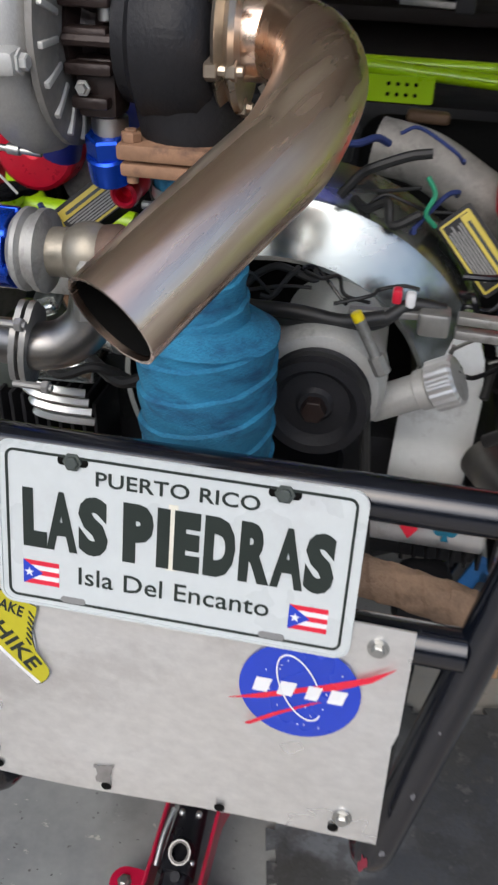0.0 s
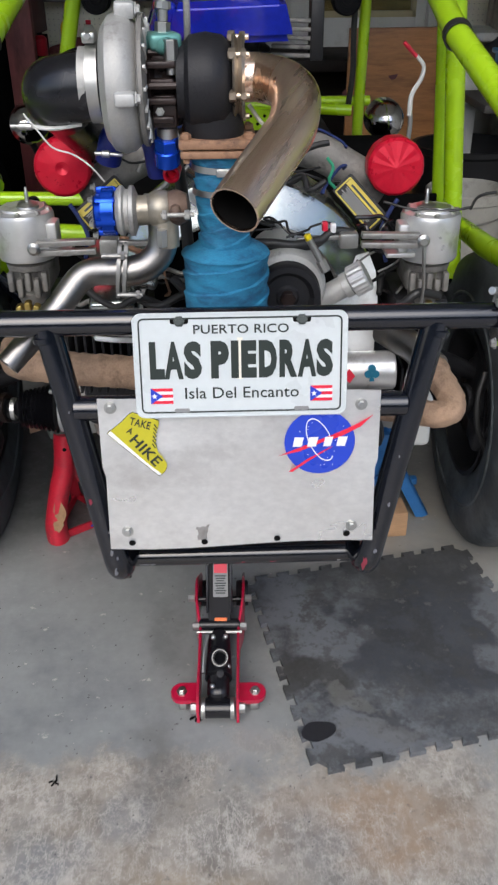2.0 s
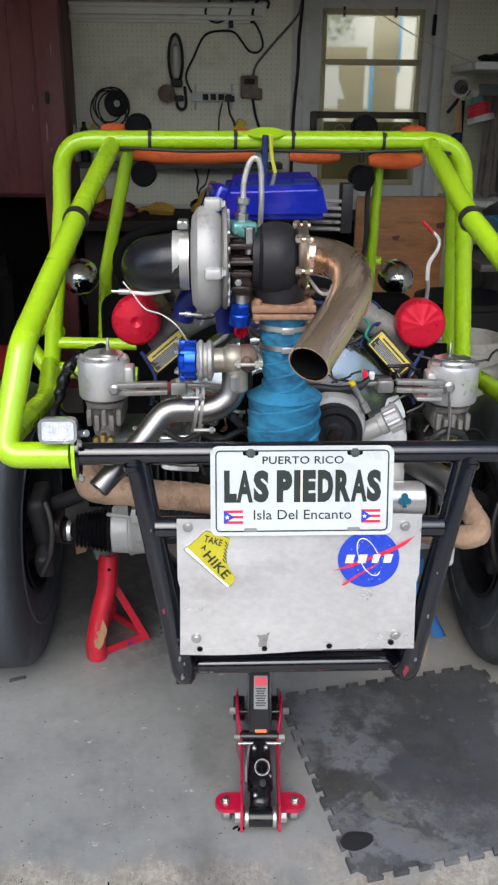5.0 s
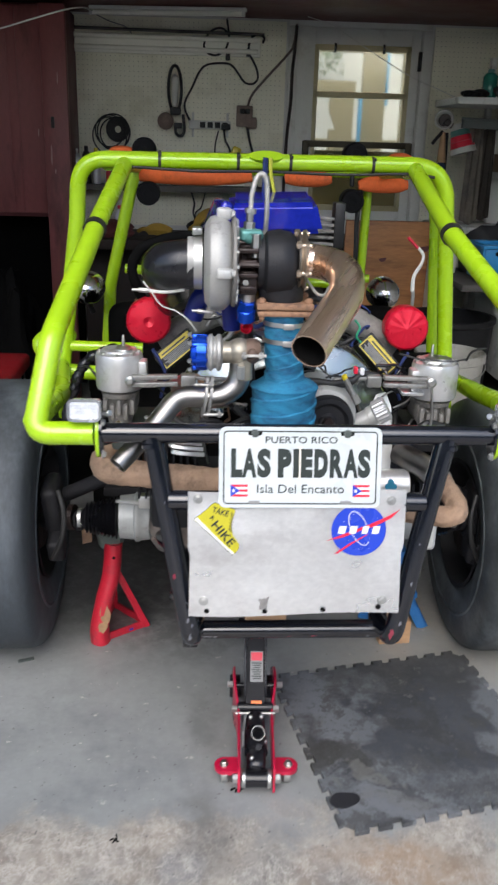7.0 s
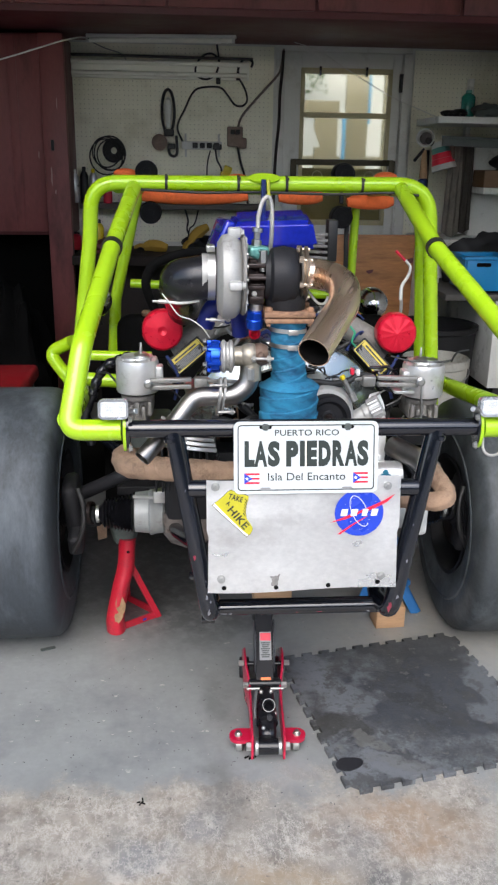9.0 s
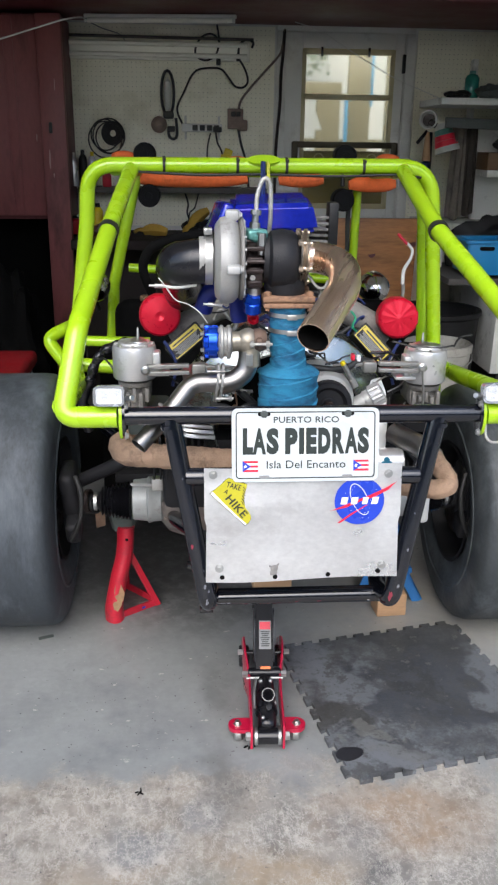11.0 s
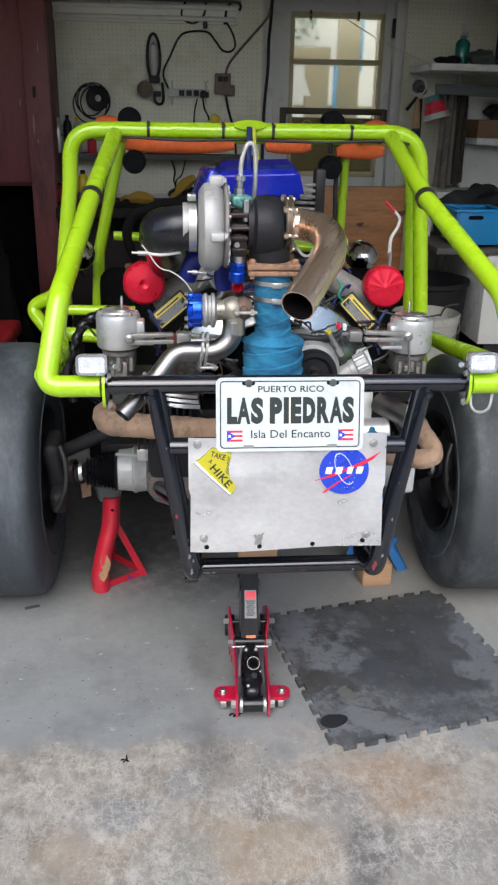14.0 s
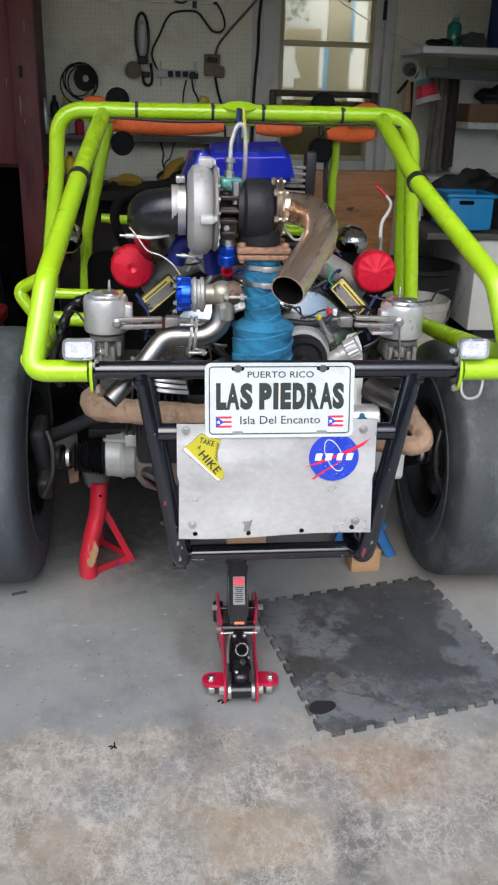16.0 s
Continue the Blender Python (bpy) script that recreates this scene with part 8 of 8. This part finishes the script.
# ---- rear wheels ----
def wheel(s, x_in, width, yc, rad):
    h = B()
    w = width
    prof = [(0.010, 0.185), (0.004, 0.205), (-0.006, 0.245), (-0.009, 0.285), (-0.006, 0.325), (0.003, rad - 0.020), (0.013, rad - 0.008), (0.028, rad - 0.002), (0.05, rad), (w - 0.06, rad), (w - 0.035, rad - 0.006), (w - 0.016, rad - 0.018), (w + 0.006, 0.325), (w + 0.016, 0.285), (w + 0.012, 0.245), (w, 0.205), (w - 0.01, 0.185)]
    c = V(x_in, yc, rad)
    lathe(h, prof, c, (s, 0, 0), 96)
    wh = part("wheel", h, RUBBER if s > 0 else RUBBERSHADE, buggy, "wide worn black rear tyre")
    # raised bead ring
    h = B()
    lathe(h, [(-0.007, 0.262), (-0.0115, 0.266), (-0.0115, 0.270), (-0.008, 0.274)], c, (s, 0, 0), 72)
    part("bead_ring", h, RUBBER if s > 0 else RUBBERSHADE, wh)
    h = B()
    lathe(h, [(0.006, 0.186), (0.0, 0.192), (0.0, 0.180), (0.02, 0.172), (0.06, 0.165), (0.09, 0.12), (0.09, 0.0)], c, (s, 0, 0), 48)
    rim = part("rim", h, BLACKIRON, wh, "dark dusty wheel rim")
    for k in range(8):
        aa = k / 8 * math.tau
        h = B()
        lathe(h, [(0, 0), (0, 0.022), (0.003, 0.02), (0.003, 0)], c + V(s * 0.082, 0.10 * math.cos(aa), 0.10 * math.sin(aa)), (-s, 0, 0), 14)
        part("rim_hole", h, SOOTSHADE, wh)
    h = B()
    lathe(h, [(0, 0), (0, 0.10), (0.03, 0.12), (0.06, 0.12), (0.065, 0)], c + V(s * 0.02, 0, 0), (s, 0, 0), 28)
    part("brake_drum", h, BROWNIRON, wh, "rusty dark brake drum")
    return wh


wheel(-1, -0.622, 0.31, 0.785, 0.385)
wheel(1, 0.572, 0.31, 0.752, 0.37)

# ---- hydraulic floor jack ----
jack = thing("floor_jack", (-0.045, 0.3, 0), "red and black hydraulic floor jack under the bumper", "floor jack")
JX = -0.046
for s in (-1, 1):
    b = B()
    # stations along the plate: y, distance from the middle, lower and upper edge
    st = [(0.086, 0.043, 0.012, 0.060), (0.094, 0.043, 0.010, 0.076), (0.12, 0.043, 0.012, 0.084), (0.18, 0.043, 0.028, 0.094), (0.245, 0.043, 0.036, 0.108), (0.262, 0.044, 0.037, 0.116), (0.285, 0.050, 0.038, 0.140), (0.30, 0.053, 0.038, 0.152), (0.335, 0.055, 0.038, 0.162), (0.36, 0.055, 0.038, 0.160), (0.385, 0.054, 0.038, 0.145), (0.47, 0.054, 0.04, 0.085)]
    rows_ = [[b.verts.new((JX + s * (q + dx), y, z)) for dx, z in ((0.003, z0), (0.003, z1 - 0.003), (0, z1), (-0.003, z1 - 0.003), (-0.003, z0))] for y, q, z0, z1 in st]
    for p, q in zip(rows_, rows_[1:]):
        for i in range(5):
            b.faces.new((p[i], p[(i + 1) % 5], q[(i + 1) % 5], q[i]))
    b.faces.new(rows_[0])
    b.faces.new(rows_[-1])
    sp = part("side_plate", b, JACKRED, jack, "red pressed steel side plate")
    # caster ear
    b = B()
    ear = [(0, -0.024)] + [(0.034 + 0.024 * math.cos(a), 0.024 * math.sin(a)) for a in [radians(-90 + 18 * i) for i in range(11)]] + [(0, 0.024)]
    outline(b, [(s * x, y) for x, y in (ear if s > 0 else ear[::-1])], 0.010, pose(JX + s * 0.046, 0.132, 0.052))
    part("caster_ear", b, JACKRED, sp)
    b = B()
    bolt(b, (JX + s * 0.080, 0.132, 0.052), (0, 0, 1), 0.008, 0.008)
    part("caster_bolt", b, ZINC, sp)
    b = B()
    lathe(b, [(0, 0), (0, 0.017), (0.003, 0.020), (0.017, 0.020), (0.020, 0.017), (0.020, 0)], (JX + s * 0.078 - 0.010, 0.140, 0.020), (1, 0, 0), 20)
    part("caster_wheel", b, ZINC, sp)
    for y, z, xx, rr in ((0.098, 0.042, 0.047, 0.011), (0.265, 0.105, 0.050, 0.009), (0.315, 0.140, 0.062, 0.008)):
        b = B()
        rod(b, (JX + s * (xx - 0.004), y, z), (JX + s * (xx + 0.012), y, z), rr, 6, 0.001)
        part("nut", b, ZINC, sp)
    b = B()
    lathe(b, [(0, 0), (0, 0.028), (0.003, 0.030), (0.027, 0.030), (0.03, 0.028), (0.03, 0)], (JX + s * 0.05 - 0.015, 0.46, 0.030), (1, 0, 0), 24)
    part("front_wheel", b, BLACKIRON, jack)
b = B()
rod(b, (JX - 0.036, 0.098, 0.042), (JX + 0.036, 0.098, 0.042), 0.020, 24)
part("rear_axle", b, JACKBLACK, jack)
for s in (-1, 1):
    b = B()
    rod(b, (JX + s * 0.026, 0.098, 0.042), (JX + s * 0.037, 0.098, 0.042), 0.0215, 20)
    part("spacer", b, ZINC, jack)
b = B()
box(b, (JX, 0.150, 0.060), (0.048, 0.09, 0.05), (12, 0, 0), bev=0.018, seg=4)
tube(b, [(JX, 0.15, 0.07), (JX, 0.21, 0.085), (JX, 0.25, 0.09)], lambda u, a: 0.03 - 0.006 * u, 24)
part("hydraulic_body", b, JACKBLACK, jack, "glossy black hydraulic body")
b = B()
axd = V(0, -0.55, 0.83).normalized()
lathe(b, [(0, 0), (0, 0.020), (0.03, 0.019), (0.045, 0.0175), (0.045, 0.0125), (0.01, 0.012), (0.01, 0)], V(JX + 0.004, 0.185, 0.080), axd, 24)
part("handle_socket", b, JACKBLACK, jack, "black handle socket")
b = B()
lathe(b, [(0.0, 0.0155), (0.0, 0.0178), (0.003, 0.0178), (0.003, 0.0155)], V(JX + 0.004, 0.185, 0.080) + axd * 0.043, axd, 24)
part("socket_ring", b, LINKGREY, jack)
b = B()
lathe(b, [(0, 0), (0, 0.007), (0.003, 0.008), (0.02, 0.008), (0.022, 0)], V(JX + 0.005, 0.145, 0.085), (0, -0.6, 0.8), 14)
part("release_screw", b, BLACKIRON, jack)
for dx, y, z in ((-0.013, 0.225, 0.112), (0.015, 0.228, 0.111), (0.022, 0.165, 0.088), (-0.012, 0.122, 0.078)):
    b = B()
    bmesh.ops.create_icosphere(b, subdivisions=2, radius=0.006, matrix=pose(JX + dx, y, z))
    part("ball", b, ZINC, jack)
b = B()
tube(b, spline([(JX - 0.033, 0.15, 0.085), (JX - 0.032, 0.19, 0.105), (JX - 0.026, 0.225, 0.118)], 6), 0.004, 10)
part("return_spring", b, ZINC, jack)
b = B()
rod(b, (JX - 0.052, 0.248, 0.105), (JX + 0.052, 0.248, 0.105), 0.0042, 12)
part("cross_rod", b, ZINC, jack)
b = B()
rod(b, (JX - 0.047, 0.268, 0.108), (JX + 0.047, 0.268, 0.108), 0.013, 20)
rod(b, (JX - 0.060, 0.315, 0.138), (JX + 0.060, 0.315, 0.138), 0.006, 12)
part("pivot", b, JACKBLACK, jack)
# lifting arm, up to the saddle under the frame
arm_m = facing((JX, 0.328, 0.220), (0, 0.53, 0.85))
b = B()
outline(b, [(-0.024, -0.135), (0.024, -0.135), (0.026, -0.02), (0.022, 0.055), (-0.022, 0.055), (-0.026, -0.02)], 0.045, arm_m)
arm = part("lifting_arm", b, ARMBLACK, jack, "glossy black lifting arm")
for s in (-1, 1):
    b = B()
    box(b, arm_m @ V(s * 0.027, -0.03, -0.014), (0.005, 0.05, 0.14), (-32, 0, 0), bev=0.002)
    part("arm_rib", b, JACKBLACK, arm)
b = B()
outline(b, rounded(0.034, 0.074, 0.002), 0.0006, arm_m @ pose(0.003, -0.030, 0.0012))
lb = part("warning_label", b, LABELGREY, arm, "red and grey printed label")
b = B()
outline(b, rounded(0.030, 0.020, 0.001), 0.0006, arm_m @ pose(0.003, -0.006, 0.0022))
part("label_head", b, STICKRED, lb)
for k in range(8):
    b = B()
    outline(b, rounded(0.026 - 0.004 * (k % 3), 0.0026, 0.0004, 2), 0.0005, arm_m @ pose(0.003, -0.022 - 0.0052 * k, 0.0022))
    part("label_line", b, INK, lb)
b = B()
outline(b, rounded(0.028, 0.014, 0.001), 0.0006, arm_m @ pose(0.003, -0.118, 0.0012))
part("orange_label", b, mat("orange_vinyl", (0.75, 0.16, 0.02), 0.4), arm, "orange sticker")
b = B()
lathe(b, [(0, 0), (0, 0.03), (0.03, 0.035), (0.035, 0.045), (0.045, 0.045), (0.045, 0)], (JX, 0.42, 0.215), (0, 0, 1), 24)
part("saddle", b, JACKBLACK, jack)
jack.location = (-0.047, 0.276, 0)
jack.rotation_euler = (0, 0, radians(-1.7))
jack.scale = (0.93, 1, 1)
b = B()
box(b, (-0.018, 0.435, 0.335), (0.105, 0.11, 0.15), bev=0.003)
tagged(finish(b, "wood_block", LUMBER), "pale wooden block on the jack saddle under the engine", "wood block")

# ---- red jack stand ----
js = thing("jack_stand", (-0.45, 0.78, 0), "worn red three-legged jack stand under the axle", "jack stand")
JT = V(-0.45, 0.775, 0.275)
feet = (V(-0.498, 0.680, 0), V(-0.345, 0.785, 0), V(-0.462, 0.905, 0))
for i, f in enumerate(feet):
    b = B()
    top = JT + (f - JT) * 0.05
    top = V(JT.x + (f.x - JT.x) * 0.28, JT.y + (f.y - JT.y) * 0.28, 0.27)
    w = 0.013
    if i == 1:
        top, w = V(-0.430, 0.748, 0.215), 0.009
    if i == 0:
        # pressed front leg, curving out to the foot
        tube(b, spline([(-0.480, 0.705, 0.0), (-0.481, 0.706, 0.05), (-0.464, 0.718, 0.14), (-0.446, 0.738, 0.21), (-0.439, 0.752, 0.30)], 6), lambda u, a: 0.0265 + 0.003 * max(0, 0.35 - u) * 3 + 0.0015 * math.cos(3 * a), 18)
        part("leg", b, STANDRED, js)
        continue
    dirv = (top - f).normalized()
    outv = V(f.x - JT.x, f.y - JT.y, 0).normalized()
    tan_ = V(-outv.y, outv.x, 0)
    vs = []
    for p, k in ((f, 1.25), (top, 0.75)):
        vs.append([b.verts.new(p + q) for q in (tan_ * w * k - outv * 0.012, outv * 0.010, -tan_ * w * k - outv * 0.012, -outv * 0.016)])
    for k in range(4):
        b.faces.new((vs[0][k], vs[0][(k + 1) % 4], vs[1][(k + 1) % 4], vs[1][k]))
    b.faces.new(vs[0])
    b.faces.new(vs[1])
    bmesh.ops.bevel(b, geom=b.edges[:], offset=0.003, segments=2, affect="EDGES")
    part("leg", b, STANDRED, js)
for a, c in ((0, 1), (1, 2), (2, 0)):
    b = B()
    p, q = feet[a] + V(0, 0, 0.012), feet[c] + V(0, 0, 0.012)
    m_ = facing((p + q) / 2, (0, 0, 1), q - p)
    outline(b, rounded((q - p).length, 0.022, 0.002, 2), 0.006, m_)
    part("foot_brace", b, STANDRED, js)
WORN = mat("bare_worn_patch", (0.30, 0.18, 0.09), 0.6, var=0.3, big=50)
for c, w, hh in (((-0.462, 0.6850, 0.104), 0.016, 0.033), ((-0.470, 0.6785, 0.066), 0.015, 0.022)):
    b = B()
    outline(b, [(w * math.cos(a) * rng.uniform(0.7, 1.1), hh * math.sin(a) * rng.uniform(0.7, 1.1)) for a in [k / 16 * math.tau for k in range(16)]], 0.004, facing(c, (0, 0.2, 1)))
    part("worn_patch", b, WORN, js, "bare brown worn patch")
b = B()
outline(b, rounded(0.013, 0.007, 0.002), 0.001, facing((-0.392, 0.742, 0.016), (0, 0, 1), (0.85, 0.58, 0)))
part("paint_spot", b, STICKBLUE, js, "small blue paint spot")
b = B()
lathe(b, [(0, 0), (0, 0.006), (0.002, 0)], (-0.437, 0.7205, 0.268), (0, -1, 0.1), 12)
part("pin_hole", b, SOOTSHADE, js)
b = B()
lathe(b, [(0, 0), (0, 0.034), (0.012, 0.036), (0.045, 0.045), (0.062, 0.052), (0.075, 0.050), (0.10, 0.040), (0.10, 0)], (JT.x, JT.y, 0.283), (0.03, 0, 1), 8, lambda a: 1 + 0.05 * math.cos(2 * a))
part("saddle", b, mat("grey_green_iron", (0.10, 0.125, 0.115), 0.6, var=0.25, big=30, bump=0.15), js, "grey-green iron saddle")
b = B()
outline(b, [(-0.017, 0.06), (0.020, 0.062), (0.016, -0.040), (-0.012, -0.046)], 0.004, facing((-0.524, 0.80, 0.322), (0, 0.1, 1), (1, 0.2, 0)))
part("flap", b, TANWRAP, buggy, "brown cardboard flap")

# ---- blue stand and wood block behind the sheet, on the other side ----
bs = thing("blue_axle_stand", (0.45, 0.78, 0), "blue painted steel axle stand", "jack stand")
for f, tp_ in ((V(0.510, 0.765, 0.0), V(0.395, 0.78, 0.22)), (V(0.33, 0.82, 0), V(0.400, 0.80, 0.22)), (V(0.43, 0.96, 0), V(0.405, 0.82, 0.22))):
    b = B()
    m_ = facing((f + tp_) / 2, tp_ - f, (tp_ - f).cross(V(0, -1, 0)))
    outline(b, rounded(0.034, (tp_ - f).length, 0.002, 2), 0.006, m_)
    outline(b, rounded(0.006, (tp_ - f).length, 0.001, 2), 0.022, m_ @ pose(0.014, 0, 0))
    part("leg", b, FLOORBLUE, bs)
b = B()
box(b, (0.405, 0.80, 0.24), (0.07, 0.07, 0.05), bev=0.005)
rod(b, (0.405, 0.80, 0.26), (0.405, 0.80, 0.40), 0.02, 16)
part("saddle", b, FLOORBLUE, bs)
b = B()
box(b, (0.43, 0.80, 0.10), (0.12, 0.02, 0.02), bev=0.003)
part("brace", b, FLOORBLUE, bs)
b = B()
box(b, (0.398, 0.715, 0.0375), (0.095, 0.075, 0.075), (0, 0, 4), bev=0.003)
tagged(finish(b, "wood_block", LUMBER), "short pale wooden block on the floor by the blue stand", "wood block")

# ---- foam floor mat with interlocking edge ----
MA, MS, MANG = V(0.140, -0.047, 0), 0.556, 11.6
NT = 10


def jigsaw_outline():
    """A square with dovetail teeth on all sides."""
    pts = []
    step = MS / NT
    corners = (((0, 0), (1, 0), (0, -1)), ((MS, 0), (0, 1), (1, 0)), ((MS, MS), (-1, 0), (0, 1)), ((0, MS), (0, -1), (-1, 0)))
    for (ox, oy), (dx, dy), (nx, ny) in corners:
        for k in range(NT):
            a, t1 = k * step, 0.0155
            for along, out in ((0.27, 0), (0.20, t1), (0.80, t1), (0.73, 0)):
                q = a + along * step
                pts.append((ox + dx * q + nx * out, oy + dy * q + ny * out))
    return pts


b = B()
outline(b, jigsaw_outline(), 0.012, pose(MA.x, MA.y, 0.0125, 0, 0, MANG))
tagged(finish(b, "foam_floor_mat", FOAM, angle=30), "grey stained foam floor mat with jigsaw edges", "floor mat")
b = B()
outline(b, [(0.022 + 0.036 * math.cos(a) * (1 + 0.06 * math.sin(2 * a)), 0.078 + 0.024 * math.sin(a) * (1 + 0.1 * math.cos(3 * a))) for a in [i / 28 * math.tau for i in range(28)]], 0.0006, pose(MA.x, MA.y, 0.0134, 0, 0, MANG))
tagged(finish(b, "oil_stain", mat("dark_oil_stain", (0.022, 0.022, 0.025), 0.45, var=0.2)), "dark oil spot on the foam mat", "stain")

# ---- grit and small debris on the floor ----
gr = B()
for i in range(210):
    x, y = rng.uniform(-0.75, 0.15), rng.gauss(0.22, 0.22)
    if rng.random() < 0.25:
        x, y = rng.uniform(-0.6, 0.5), rng.uniform(-0.35, 0.05)
    s_ = rng.uniform(0.0006, 0.0018)
    bmesh.ops.create_icosphere(gr, subdivisions=1, radius=1, matrix=pose(x, y, s_ * 0.3, 0, 0, rng.uniform(0, 180)) @ Matrix.Diagonal((s_ * rng.uniform(0.8, 2), s_, s_ * 0.5, 1)))
tagged(finish(gr, "floor_grit", mat("dark_grit", (0.10, 0.098, 0.095), 0.8)), "dark grit and crumbs scattered on the floor", "grit", kind="stuff")
LEAF_AT = (-0.364, -0.059)
lf = B()
for dx, dy, a, ln in ((0, 0, 60, 0.016), (0.003, 0.010, 100, 0.014), (-0.006, 0.003, 20, 0.009), (0.006, -0.002, -25, 0.008)):
    box(lf, (LEAF_AT[0] + dx, LEAF_AT[1] + dy, 0.002), (ln, 0.003, 0.003), (0, 0, a), bev=0.001)
tagged(finish(lf, "dead_leaf", SOOTSHADE), "small dark dead leaf on the floor", "leaf")
lf = B()
box(lf, (-0.681, 0.606, 0.003), (0.045, 0.012, 0.005), (0, 0, 20), bev=0.002)
tagged(finish(lf, "rubber_scrap", GREENGREY), "grey scrap of rubber on the floor", "scrap")
lf = B()
for k in range(9):
    box(lf, (-0.10 + rng.uniform(-0.015, 0.02), 0.085 + rng.uniform(-0.006, 0.006), 0.002), (rng.uniform(0.004, 0.012), 0.004, 0.003), (0, 0, rng.uniform(0, 180)), bev=0.001)
tagged(finish(lf, "debris", SOOTSHADE), "black crumbs beside the jack", "debris")
